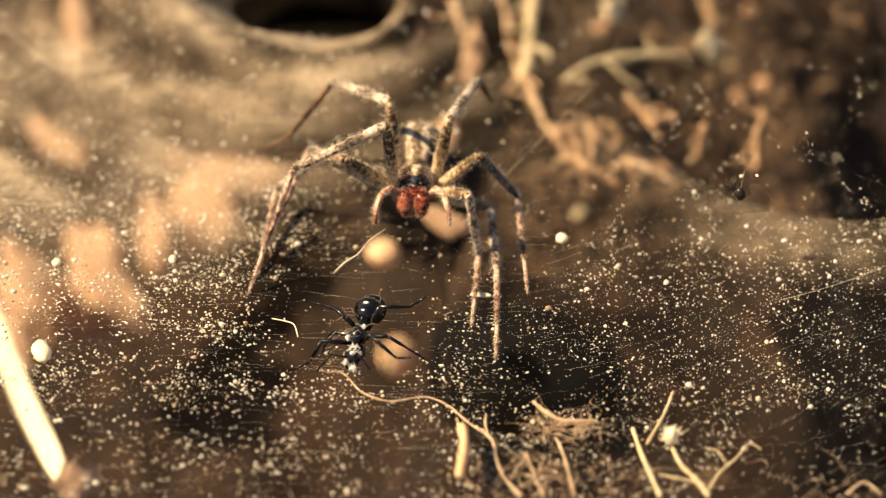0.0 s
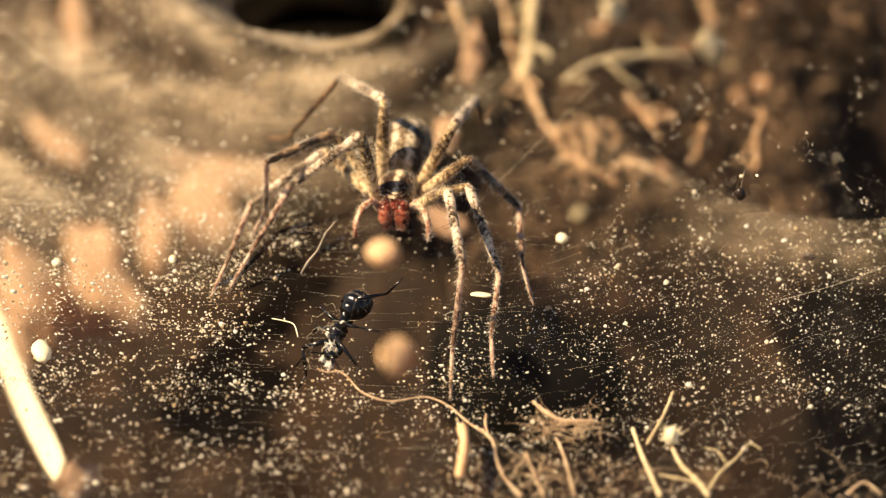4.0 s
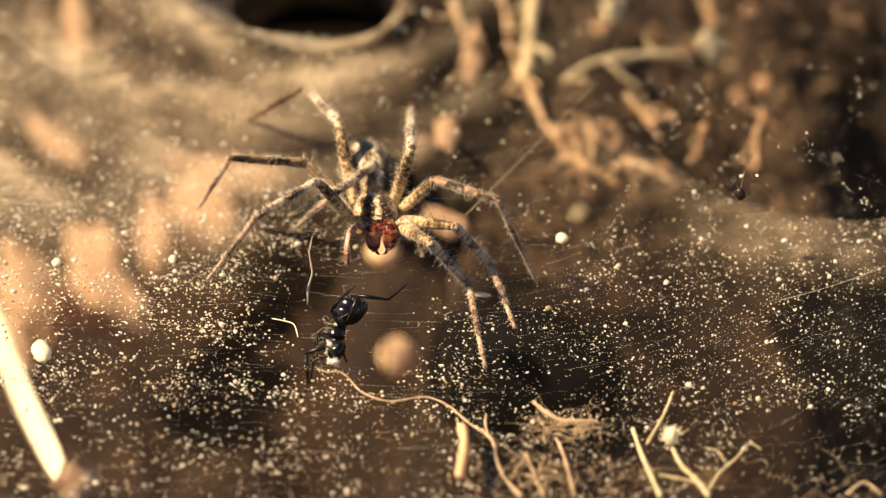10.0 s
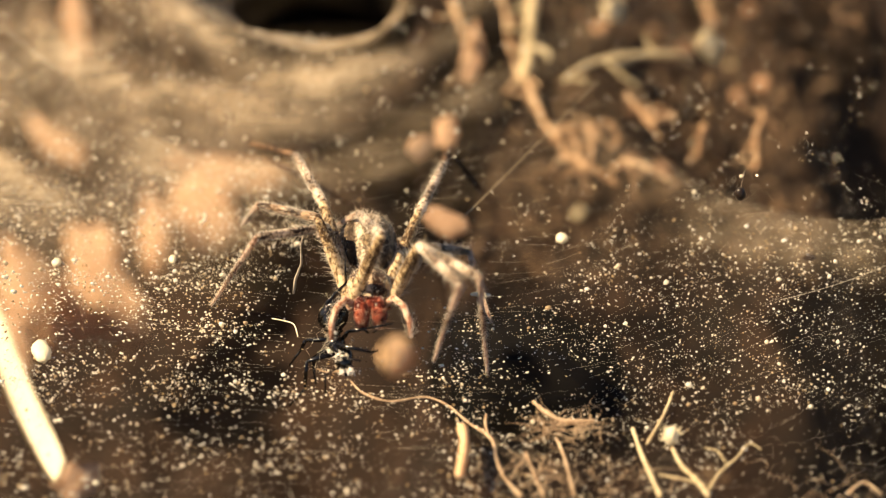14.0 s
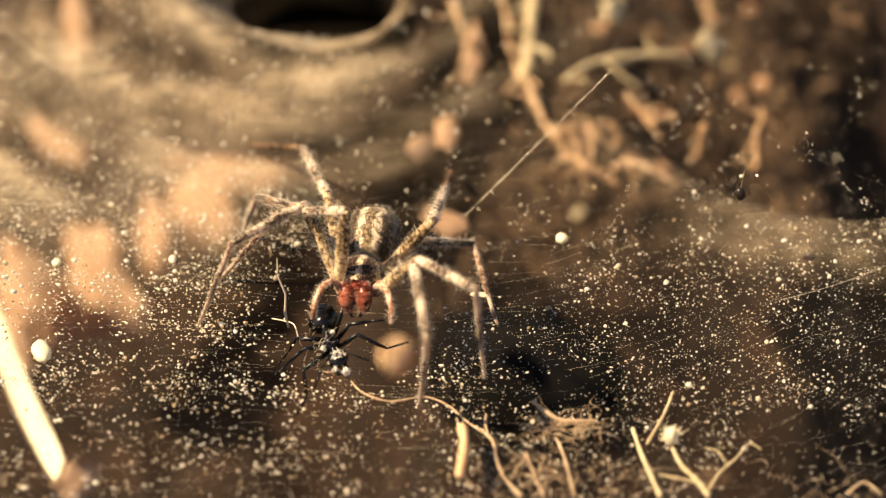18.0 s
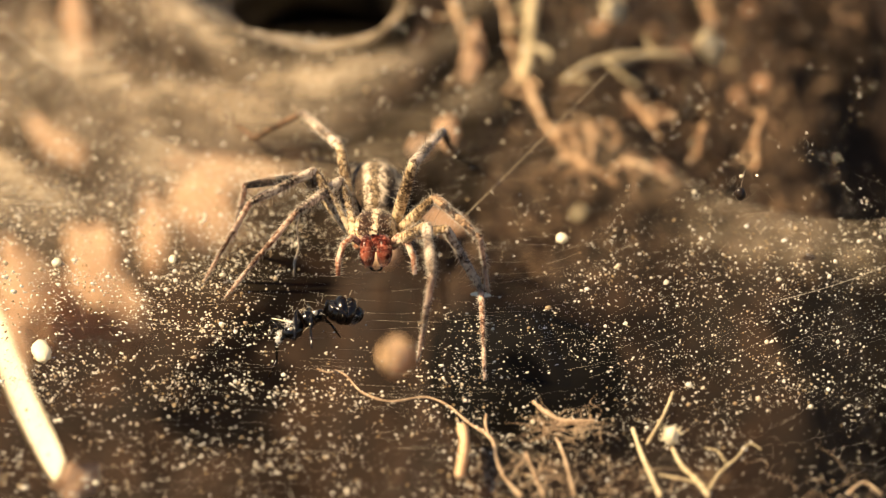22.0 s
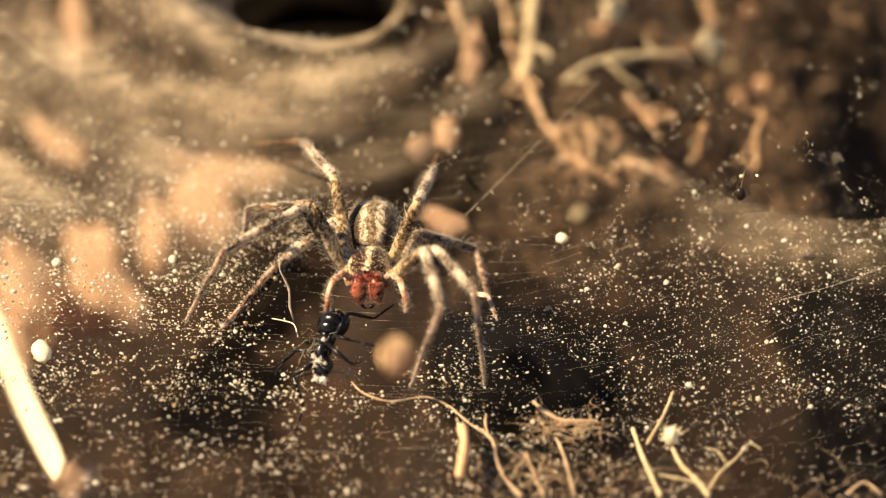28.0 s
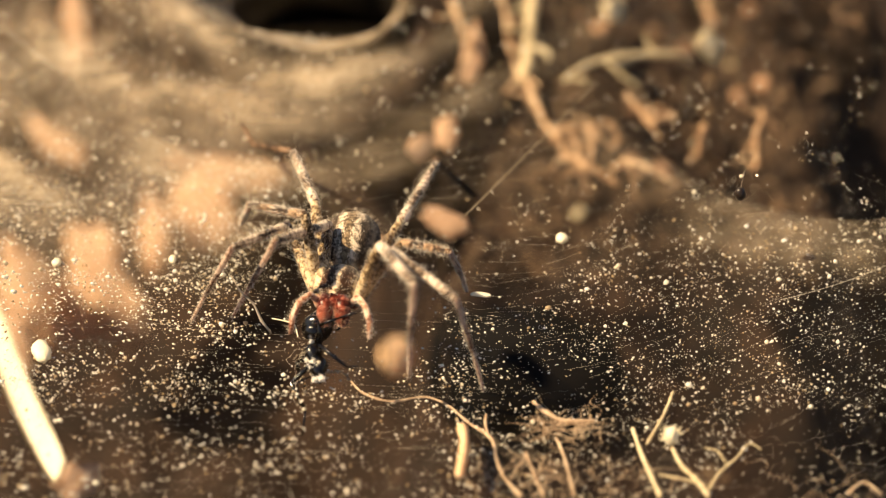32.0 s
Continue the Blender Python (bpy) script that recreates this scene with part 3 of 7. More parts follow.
root([(28.1, 62.7, -10.0), (28.7, 61.7, -11.0), (29.3, 60.0, -12.0)], 0.3, 0.35, "short pale rootlet behind the web", 54, 1)
root([(42.1, 58.9, -10.0), (43.3, 58.8, -11.0), (44.4, 59.4, -11.0)], 0.3, 0.3, "short orange rootlet behind the web", 55, 1)
root([(1.0, 57.7, -8.0), (1.8, 54.5, -9.0), (3.3, 52.1, -11.0)], 0.5, 0.4, "tan rootlet behind the web", 48, 1)
root([(5.9, 62.1, -9.0), (7.0, 57.5, -12.0), (8.5, 51.9, -15.0)], 0.5, 0.4, "brown rootlet behind the web", 49, 2)
blade([(-48.5, 33.8, -25.0), (-43.1, 20.6, -24.0), (-38.3, 8.7, -23.0), (-33.2, -2.5, -22.0)], 3.6, "sunlit pale yellow grass blade beside the web", material=SEED_FLUFF)

# ---- bits that lie on the web ----
def on_sheet(pts, lift=0.15):
    return [(x, y, sheet_z(x, y) + lift) for x, y, _ in pts]


def fibre(pts, r0, r1, label, name="root_fibre", cat="fibre", lift=0.15, material=None, seed=0):
    bm = bmesh.new()
    strand_mesh(bm, on_sheet(pts, lift), r0, r1, 7, 7, 0.2, random.Random(seed))
    return tagged(part(name, bm, material or FIBRE), label, cat)


fibre([(-8.2, -15.9, 0.0), (-7.3, -16.4, 0.0), (-6.0, -18.4, 0.0), (-3.9, -19.5, -0.0), (-1.4, -18.8, 0.0), (0.3, -19.7, 0.0), (1.9, -21.5, 0.0), (3.2, -22.8, 0.0)], 0.07, 0.09, "curling pale root fibre lying on the web", seed=1)
fibre([(2.7, -22.2, 0.0), (3.6, -23.8, 0.0), (3.8, -26.3, 0.0), (4.4, -28.4, 0.0), (5.5, -30.5, 0.0)], 0.14, 0.10, "thick tan root fibre lying on the web", seed=2)
fibre([(-9.5, -15.9, 0.0), (-8.7, -16.2, 0.0), (-7.8, -16.0, 0.0)], 0.07, 0.06, "short pale fibre scrap on the web", seed=3)
fibre([(3.2, -20.4, 0.0), (3.1, -21.5, 0.0), (3.3, -23.1, 0.0)], 0.1, 0.1, "short tan fibre on the web", seed=4)


def build_tuft(centre, count, wide, deep, length, thick, label, seed, core=True):
    """Loose fibres that lie and stand about one spot of the web."""
    rng = random.Random(seed)
    centre = Vector(centre)
    centre.z = sheet_z(centre.x, centre.y)
    tuft = tagged(new("fibre_tuft"), label, "fibre tuft")
    tuft.location = centre * MM
    for i in range(count):
        a = rng.uniform(0, 6.283)
        ln = rng.uniform(0.35, 1.0) * length
        d = Vector((math.cos(a), 0.8 * math.sin(a), rng.uniform(0.0, 0.5)))
        s = Vector((rng.gauss(0, wide), rng.gauss(0, deep), 0.1))
        k = Vector((rng.gauss(0, 0.25), rng.gauss(0, 0.25), rng.uniform(0, 0.4))) * length * 0.4
        j = Vector((rng.gauss(0, 0.2), rng.gauss(0, 0.2), rng.uniform(-0.1, 0.2))) * length * 0.4
        bm = bmesh.new()
        strand_mesh(bm, [s, s + d * ln * 0.35 + k, s + d * ln * 0.7 + j, s + d * ln], rng.uniform(0.3, 1.0) * thick, thick * 0.3, 5, 4, 0.2, rng)
        part("fibre", bm, FIBRE, tuft)
    if core:
        bm = bmesh.new()
        strand_mesh(bm, [Vector((-2.1, 2.9, 0.5)), Vector((-1.2, 1.5, 0.6)), Vector((0.3, 0.6, 0.4)), Vector((2.4, 0.9, 0.3))], 0.13, 0.2, 7, 5, 0.4, rng)
        part("core", bm, FIBRE, tuft)


build_tuft((8.7, -22.5, -0.0), 85, 1.2, 0.8, 3.0, 0.038, "frayed tuft of pale tan plant fibres on the web", 21)
build_tuft((5.8, -28.7, 0.0), 34, 2.0, 1.4, 4.0, 0.034, "tangle of fine tan fibres at the web edge", 22, False)
build_tuft((10.9, -29.2, 0.0), 40, 2.4, 1.6, 3.6, 0.032, "tangle of fine tan fibres at the web edge", 23, False)
build_tuft((27.5, -29.6, 0.0), 16, 2.4, 1.2, 3.0, 0.03, "few thin tan fibres at the web edge", 25, False)
fibre([(8.2, -23.5, 0.0), (8.7, -26.0, 0.0), (9.0, -29.0, 0.0), (9.1, -30.7, 0.0)], 0.10, 0.12, "straight tan fibre below a frayed tuft", seed=5)
fibre([(5.9, -25.3, 0.0), (6.5, -28.1, 0.0), (7.0, -30.7, 0.0)], 0.12, 0.10, "tan fibre on the web", seed=6)
fibre([(6.1, -25.6, 0.0), (5.2, -27.2, 0.0), (4.8, -28.4, 0.0)], 0.08, 0.05, "thin tan fibre on the web", seed=7)
fibre([(13.8, -22.3, 0.0), (14.2, -25.3, 0.0), (14.6, -28.4, -0.0), (15.1, -30.7, 0.0)], 0.15, 0.18, "straw-coloured stalk lying on the web", "stalk", "stalk", 0.2, STRAW, seed=8)
fibre([(17.1, -18.6, 0.0), (16.2, -21.2, 0.0), (14.6, -24.8, -0.0)], 0.14, 0.11, "pale yellow-green stalk lying on the web", "stalk", "stalk", 0.6, STRAW, seed=9)
fibre([(15.2, -28.4, 0.0), (16.7, -28.7, 0.0), (18.5, -29.1, 0.0)], 0.09, 0.09, "pale stalk lying across the web", "stalk", "stalk", 0.2, STRAW, seed=10)
fibre([(18.6, -29.6, 0.0), (19.4, -28.1, 0.0), (20.8, -26.4, 0.0), (22.0, -24.8, 0.0), (22.8, -25.3, 0.0)], 0.13, 0.04, "thin pale branching twig on the web", "twig", "twig", 0.3, STRAW, seed=11)
fibre([(18.7, -25.3, 0.0), (19.6, -25.7, 0.0), (20.1, -26.9, 0.0), (20.7, -26.6, 0.0)], 0.06, 0.05, "thin pale twig tip on the web", "twig", "twig", 0.3, STRAW, seed=12)
fibre([(1.3, -24.7, 0.0), (1.5, -27.2, 0.0), (1.1, -30.7, 0.0)], 0.36, 0.36, "thick pale tan stem standing before the web", "stem", "stem", 2.2, POD_SKIN, seed=13)
fibre([(28.3, -29.6, 0.0), (29.7, -28.4, 0.0), (30.7, -29.5, 0.0)], 0.11, 0.05, "pale fibre on the web", seed=14)
fibre([(-13.3, -9.9, 0.0), (-12.2, -10.2, 0.0), (-11.5, -10.7, 0.0), (-11.1, -12.5, 0.0)], 0.055, 0.05, "short pale torn insect leg on the web", "insect_leg", "leg", 0.2, SEED_FLUFF, seed=15)


def build_seed_head():
    head = Vector((16.4, -24.2, 0.0)) + Vector((0, 0, 0.5))
    ob = tagged(new("fluffy_seed"), "pale yellow fluffy seed head on a curved stem", "seed")
    ob.location = head * MM
    rng = random.Random(5)
    bm = bmesh.new()
    ellipsoid(bm, (0, 0, 0), (0.5 * MM, 0.55 * MM, 0.75 * MM), 10, 12)
    part("head", bm, SEED_FLUFF, ob)
    for _ in range(70):
        d = Vector((rng.gauss(0, 1), rng.gauss(0, 1), rng.gauss(0.4, 1))).normalized()
        bm = bmesh.new()
        strand_mesh(bm, [d * 0.4, d * 0.7, d * rng.uniform(0.75, 1.2)], 0.035, 0.012, 4, 2, 0.1, rng)
        part("bristle", bm, SEED_FLUFF, ob)
    bm = bmesh.new()
    pts = [(16.4, -25.2, 0.0), (16.9, -27.2, -0.0), (17.8, -28.7, 0.0), (18.5, -30.5, 0.0)]
    strand_mesh(bm, [Vector(p) + Vector((0, 0, 0.3)) - head for p in pts], 0.14, 0.2, 7, 6, 0.15, rng)
    part("stem", bm, STRAW, ob)


build_seed_head()


def nugget(name, centre, size, material, label, cat, seed, turn=0.0):
    """A small faceted, rounded lump resting on the web."""
    bm = bmesh.new()
    ellipsoid(bm, (0, 0, 0), [s * MM for s in size], 8, 12)
    for v in bm.verts:
        v.co *= 1 + 0.22 * noise.noise(v.co * 2400 + Vector((seed, seed, 0)))
    ob = tagged(part(name, bm, material), label, cat)
    x, y, z = centre
    ob.matrix_world = pose(x * MM, y * MM, (sheet_z(x, y) + size[2] * 0.8) * MM, 0, 0, turn)
    return ob


nugget("pale_scale", (-30.3, -14.9, 0.0), (0.7, 1.35, 0.5), SEED_FLUFF, "bright pale plant scale on the web", "scale", 1, 20)
nugget("pale_scale", (3.0, -5.9, 0.0), (0.85, 0.3, 0.12), SEED_FLUFF, "small oblong pale scale on the web", "scale", 2, -8)
nugget("pale_scale", (9.7, 0.7, 0.0), (0.5, 0.55, 0.4), SEED_FLUFF, "small pale plant scale on the web", "scale", 6)
nugget("pale_scale", (-31.2, -2.0, 0.0), (0.4, 0.4, 0.3), SEED_FLUFF, "small pale plant scale on the web", "scale", 4)
nugget("pale_scale", (-21.9, -1.4, 0.0), (0.3, 0.5, 0.3), SEED_FLUFF, "small pale plant scale on the web", "scale", 5)


def build_strands():
    """Stray silk lines over the sheet, lying with the run of the web."""
    rng = random.Random(17)
    bm = bmesh.new()
    for i in range(1500):
        x, y = rng.uniform(-46, 46), rng.uniform(-36, 24)
        right = smooth01((x - 2) / 14)
        a = rng.gauss(0.02, 0.10) * (1 - right) + rng.gauss(0.55, 0.16) * right
        ln = rng.uniform(0.8, 5.5)
        d = Vector((math.cos(a), math.sin(a), 0))
        pts = []
        lift = rng.uniform(0.03, 0.12)
        for k in range(5):
            p = Vector((x, y, 0)) + d * ln * (k / 4 - 0.5)
            pts.append(Vector((p.x, p.y, sheet_z(p.x, p.y) + lift)) * MM)
        r = rng.choice((0.0018, 0.0026, 0.0042)) * MM
        tube(bm, pts, [r] * 5, 3)
    tagged(part("silk_lines", bm, THREAD), "fine pale silk lines stretched across the web", "silk", kind="stuff")


build_strands()


def thread(a, b, r, label, sag=0.3):
    bm = bmesh.new()
    tube(bm, [p * MM for p in bend(a, b, (0, 0, -sag), 10)], [r * MM] * 11, 5)
    return tagged(part("silk_thread", bm, THREAD), label, "silk thread")


GLOSSY_SILK = rough_surface("glossy_silk", [(0.3, (0.2, 0.16, 0.10)), (0.7, (0.30, 0.25, 0.17))], 3000, 0.22, 0.5, 0.00002, spec=1.0)
SWAY_FOOT, SWAY_TOP, SLACK_TOP = Vector((1.4, 1.2, 2.0)), Vector((13.9, 6.8, 13.2)), Vector((14.6, 15.3, 8.4))


def build_sway_thread():
    """A loose dragline that swings in the air and glints when it turns to the sun."""
    bm = bmesh.new()
    rng = random.Random(3)
    pts = bend((0, 0, 0), SWAY_TOP - SWAY_FOOT, (0, 0, -0.05), 40, rng, 0.01)
    tube(bm, [p * MM for p in pts], [rng.uniform(0.03, 0.055) * MM for _ in pts], 8)
    ob = tagged(part("silk_thread", bm, GLOSSY_SILK), "loose shining silk thread swaying over the web", "silk thread")
    ob.location = SWAY_FOOT * MM
    return ob


SWAY_THREAD = build_sway_thread()
thread((14.1, 9.7, 11.5), (25.9, 55.1, -11.0), 0.02, "taut silk thread tied to a root")
thread((-40.6, 29.1, 5.0), (-34.6, 25.0, 2.0), 0.03, "taut silk thread over the funnel slope")
thread((-37.0, 5.9, 1.0), (-30.9, 5.7, 0.6), 0.025, "short bright silk thread over the web")
thread((35.4, -3.7, 1.0), (26.5, -7.5, 0.4), 0.02, "pale silk thread over the web")


def air_thread(a, b, count, label, seed, size=0.09):
    """A hair-thin knock-down line over the web with grains stuck along it."""
    rng = random.Random(seed)
    bm = bmesh.new()
    pts = bend(a, b, (0, 0, -0.5), 16, rng, 0.03)
    tube(bm, [p * MM for p in pts], [0.0018 * MM] * 17, 4)
    ob = tagged(part("silk_thread", bm, THREAD), label, "silk thread")
    bm = bmesh.new()
    for _ in range(count):
        k, u = rng.randrange(16), rng.random()
        c = (pts[k].lerp(pts[k + 1], u) + Vector((rng.gauss(0, 0.45), rng.gauss(0, 0.45), rng.gauss(0, 0.45)))) * MM
        s = size * rng.uniform(0.4, 1.3) * MM
        vs = [bm.verts.new(c + Vector(d) * s * rng.uniform(0.6, 1.4)) for d in ((1, 0, 0), (-1, 0, 0), (0, 1, 0), (0, -1, 0), (0, 0, 1), (0, 0, -1))]
        for i, j, k in ((0, 2, 4), (2, 1, 4), (1, 3, 4), (3, 0, 4), (2, 0, 5), (1, 2, 5), (3, 1, 5), (0, 3, 5)):
            bm.faces.new((vs[i], vs[j], vs[k]))
    tagged(part("caught_grains", bm, GRAIN, ob, smooth=False), kind="stuff")
    return ob


air_thread((21.2, 1.7, 0.0), (29.9, 23.4, 7.0), 18, "hair-thin silk line with caught grains above the web", 61)
air_thread((35.4, 0.2, 6.0), (17.2, 19.8, 5.0), 28, "hair-thin silk line with caught grains above the web", 62)
air_thread((28.6, 1.3, 0.0), (38.9, 21.6, 8.0), 24, "hair-thin silk line with caught grains above the web", 63)
air_thread((35.7, -0.6, 3.0), (29.5, 6.3, 7.0), 28, "hair-thin silk line with caught grains above the web", 64)
air_thread((12.8, 0.9, -0.0), (27.4, 24.9, 9.0), 20, "hair-thin silk line with caught grains above the web", 65)
air_thread((-3.0, 4.8, 3.0), (16.2, 21.6, 8.0), 10, "hair-thin silk line with caught grains above the web", 66)
air_thread((-31.2, 5.4, 2.0), (-18.2, 22.1, 6.0), 9, "hair-thin silk line with caught grains over the funnel slope", 67, 0.12)
air_thread((-38.1, 15.0, 5.0), (-21.4, 6.3, 2.0), 9, "hair-thin silk line with caught grains over the funnel slope", 68, 0.12)
air_thread((-37.1, 7.3, 3.0), (-25.5, 16.4, 7.0), 16, "hair-thin silk line with caught grains over the funnel slope", 81, 0.1)
air_thread((-34.6, 1.7, 0.0), (-21.1, 10.4, 5.0), 16, "hair-thin silk line with caught grains over the funnel slope", 82, 0.1)
air_thread((-30.0, 21.6, 8.0), (-14.7, 14.1, 5.0), 12, "hair-thin silk line with caught grains over the funnel slope", 83, 0.1)
air_thread((-17.2, 6.3, 2.0), (-1.2, 16.2, 6.0), 12, "hair-thin silk line with caught grains over the funnel slope", 84, 0.08)
air_thread((5.4, 3.5, 1.0), (23.7, 12.6, 7.0), 28, "hair-thin silk line with caught grains above the web", 85, 0.08)
air_thread((11.7, 22.0, 10.0), (34.4, 14.7, 8.0), 28, "hair-thin silk line with caught grains above the web", 86, 0.08)
HUNG = Vector((23.4, -2.4, 7.0))
bm = bmesh.new()
ellipsoid(bm, (0, 0, 0), (0.42 * MM, 0.4 * MM, 0.55 * MM), 9, 12)
for v in bm.verts:
    v.co *= 1 + 0.25 * noise.noise(v.co * 2600)
hung_seed = tagged(part("dark_seed", bm, DARK_SEED), "small dark brown seed hung in a silk line", "seed")
hung_seed.location = HUNG * MM
bm = bmesh.new()
tube(bm, [p * MM for p in bend((0, 0, 0.4), Vector((23.9, -0.4, 8.0)) - HUNG, (0, 0, 0), 4)], [0.01 * MM] * 5, 4)
part("silk_line", bm, THREAD, hung_seed)
bm = bmesh.new()
ellipsoid(bm, (Vector((23.6, -0.8, 7.6)) - HUNG) * MM, (0.16 * MM,) * 3, 6, 8)
part("pale_grain", bm, GRAIN, hung_seed)
air_thread((23.9, -0.4, 8.0), (29.9, 1.9, 1.0), 3, "hair-thin silk line holding a dark seed", 69)
air_thread((23.9, -0.4, 8.0), (22.2, 28.1, 2.0), 3, "hair-thin silk line holding a dark seed", 70)


def build_crumbs():
    """Loose soil crumbs and leaf bits on the ground."""
    rng = random.Random(33)
    verts, faces = [], []
    for i in range(17000):
        x, y = rng.uniform(-75, 80), rng.uniform(-50, 60)
        if i > 3000:
            x, y = rng.uniform(-2, 52), rng.uniform(48, 100)
        s = min(0.8, 0.26 * math.exp(rng.gauss(0, 0.55)))
        c = Vector((x, y, ground_z(x, y) + 0.25 * s))
        base = len(verts)
        q = Euler((rng.random() * 6, rng.random() * 6, rng.random() * 6)).to_matrix()
        for d in ((1, 0, 0), (-1, 0, 0), (0, 1, 0), (0, -1, 0), (0, 0, 1), (0, 0, -1)):
            verts.append((c + q @ (Vector(d) * s * rng.uniform(0.6, 1.5))) * MM)
        for a, b, d in ((0, 2, 4), (2, 1, 4), (1, 3, 4), (3, 0, 4), (2, 0, 5), (1, 2, 5), (3, 1, 5), (0, 3, 5)):
            faces.append((base + a, base + b, base + d))
    me = bpy.data.meshes.new("soil_crumbs")
    me.from_pydata(verts, [], faces)
    me.materials.append(CRUMB)
    tagged(new("soil_crumbs", me), "loose brown soil crumbs and leaf bits", "soil", kind="stuff")


def island_mix(nt):
    geo = nt.nodes.new("ShaderNodeNewGeometry")
    c = ramp(nt, geo.outputs["Random Per Island"], [(0.0, (0.014, 0.008, 0.004)), (0.6, (0.045, 0.026, 0.013)), (0.92, (0.11, 0.064, 0.033)), (1.0, (0.30, 0.21, 0.125))])
    return node(nt, "BsdfPrincipled", Base_Color=c, Roughness=0.85).outputs[0]


CRUMB = mat("soil_crumb", island_mix)
build_crumbs()



def flake_mix(nt):
    geo = nt.nodes.new("ShaderNodeNewGeometry")
    grain = noise_tex(nt, coords(nt), 900)
    f = math_node(nt, "ADD", math_node(nt, "MULTIPLY", geo.outputs["Random Per Island"], 0.8), math_node(nt, "MULTIPLY", grain, 0.3))
    c = ramp(nt, f, [(0.1, (0.012, 0.0066, 0.0036)), (0.55, (0.05, 0.028, 0.014)), (0.88, (0.17, 0.105, 0.058)), (1.0, (0.46, 0.34, 0.22))])
    p = node(nt, "BsdfPrincipled", Base_Color=c, Roughness=0.75).outputs[0]
    return mix_shader(nt, 0.25, p, node(nt, "BsdfTranslucent", Color=c).outputs[0])


FLAKE = mat("litter_flake", flake_mix)


def build_litter():
    """Twisted scraps of leaf, bark and rootlet strewn over the soil slope."""
    rng = random.Random(71)
    verts, faces = [], []
    for i in range(2200):
        x, y = rng.uniform(-2, 52), rng.uniform(50, 100)
        wide = 1.0
        if i % 3 == 0:
            x, y, wide = rng.uniform(-80, -14), rng.uniform(92, 160), 2.6
        c = Vector((x, y, ground_z(x, y) + rng.uniform(0.2, 1.6)))
        ln, w = wide * rng.uniform(0.6, 3.4) * rng.choice((0.6, 1, 1.3)), wide * rng.uniform(0.15, 0.75)
        q = Euler((rng.gauss(0, 0.7), rng.gauss(0, 0.7), rng.random() * 6.3)).to_matrix()
        bow, twist, thick = rng.gauss(0, 0.35) * ln, rng.gauss(0, 1.0), rng.uniform(0.06, 0.2)
        base = len(verts)
        for k in range(5):
            u = k / 4 - 0.5
            g = w * (1 - 2.2 * abs(u) ** 2) * rng.uniform(0.7, 1.25)
            for sy, sz in ((-1, -1), (1, -1), (1, 1), (-1, 1)):
                a = twist * u
                yy, zz = sy * g / 2, sz * thick / 2
                verts.append((c + q @ Vector((u * ln, yy * math.cos(a) - zz * math.sin(a) + bow * u * u * 2, yy * math.sin(a) + zz * math.cos(a) + 0.5 * bow * u * u))) * MM)
        for k in range(4):
            for m in range(4):
                a, b = base + 4 * k + m, base + 4 * k + (m + 1) % 4
                faces.append((a, b, b + 4, a + 4))
        faces.append((base + 3, base + 2, base + 1, base))
        faces.append((base + 16, base + 17, base + 18, base + 19))
    me = bpy.data.meshes.new("leaf_litter")
    me.from_pydata(verts, [], faces)
    me.polygons.foreach_set("use_smooth", [True] * len(me.polygons))
    me.materials.append(FLAKE)
    tagged(new("leaf_litter", me), "small tan and brown scraps of leaf and bark", "litter", kind="stuff")


build_litter()

# ---- the spider ----
def hairy(name, dark, mid, pale, scale, roughness=0.55, thin=0.12, bands=0.0, sheen=0.25):
    """Speckled cuticle with a fine pale fuzz; bands: dark rings along the limb, so many per metre."""
    def build(nt):
        v = coords(nt)
        a, b = noise_tex(nt, v, scale, 3.0, 0.6), noise_tex(nt, v, scale * 3.7, 2.0, 0.7)
        f = math_node(nt, "ADD", math_node(nt, "MULTIPLY", a, 0.55), math_node(nt, "MULTIPLY", b, 0.45))
        if bands:
            sep = nt.nodes.new("ShaderNodeSeparateXYZ")
            nt.links.new(v, sep.inputs[0])
            wave = math_node(nt, "SINE", math_node(nt, "MULTIPLY", sep.outputs[0], bands * 6.283))
            f = math_node(nt, "ADD", f, math_node(nt, "MULTIPLY", wave, 0.055))
        c = ramp(nt, f, [(0.445, dark), (0.505, mid), (0.575, pale)])
        n = bumped(nt, b, 0.5, 0.00006)
        p = node(nt, "BsdfPrincipled", Base_Color=c, Roughness=roughness, Specular_IOR_Level=0.2, Normal=n, Sheen_Weight=sheen, Sheen_Roughness=0.4)
        return mix_shader(nt, thin, p.outputs[0], node(nt, "BsdfTranslucent", Color=c).outputs[0])
    return mat(name, build)


LEG_THIGH = hairy("leg_thigh", (0.06, 0.034, 0.016), (0.45, 0.31, 0.16), (0.80, 0.67, 0.44), 2900, thin=0.38, bands=150)
LEG_SHIN = hairy("leg_shin", (0.035, 0.018, 0.010), (0.46, 0.335, 0.235), (0.88, 0.79, 0.66), 2500, thin=0.4, bands=240, sheen=0.4)
LEG_SHIN_DARK = hairy("leg_shin_dark", (0.014, 0.008, 0.005), (0.07, 0.036, 0.018), (0.34, 0.23, 0.14), 2300, bands=300)
LEG_FOOT = hairy("leg_foot", (0.08, 0.034, 0.02), (0.40, 0.23, 0.155), (0.80, 0.64, 0.51), 2600, thin=0.42, bands=150)
BRISTLE = hairy("bristle", (0.5, 0.42, 0.32), (0.74, 0.67, 0.56), (0.9, 0.85, 0.76), 500, 0.4, 0.3)
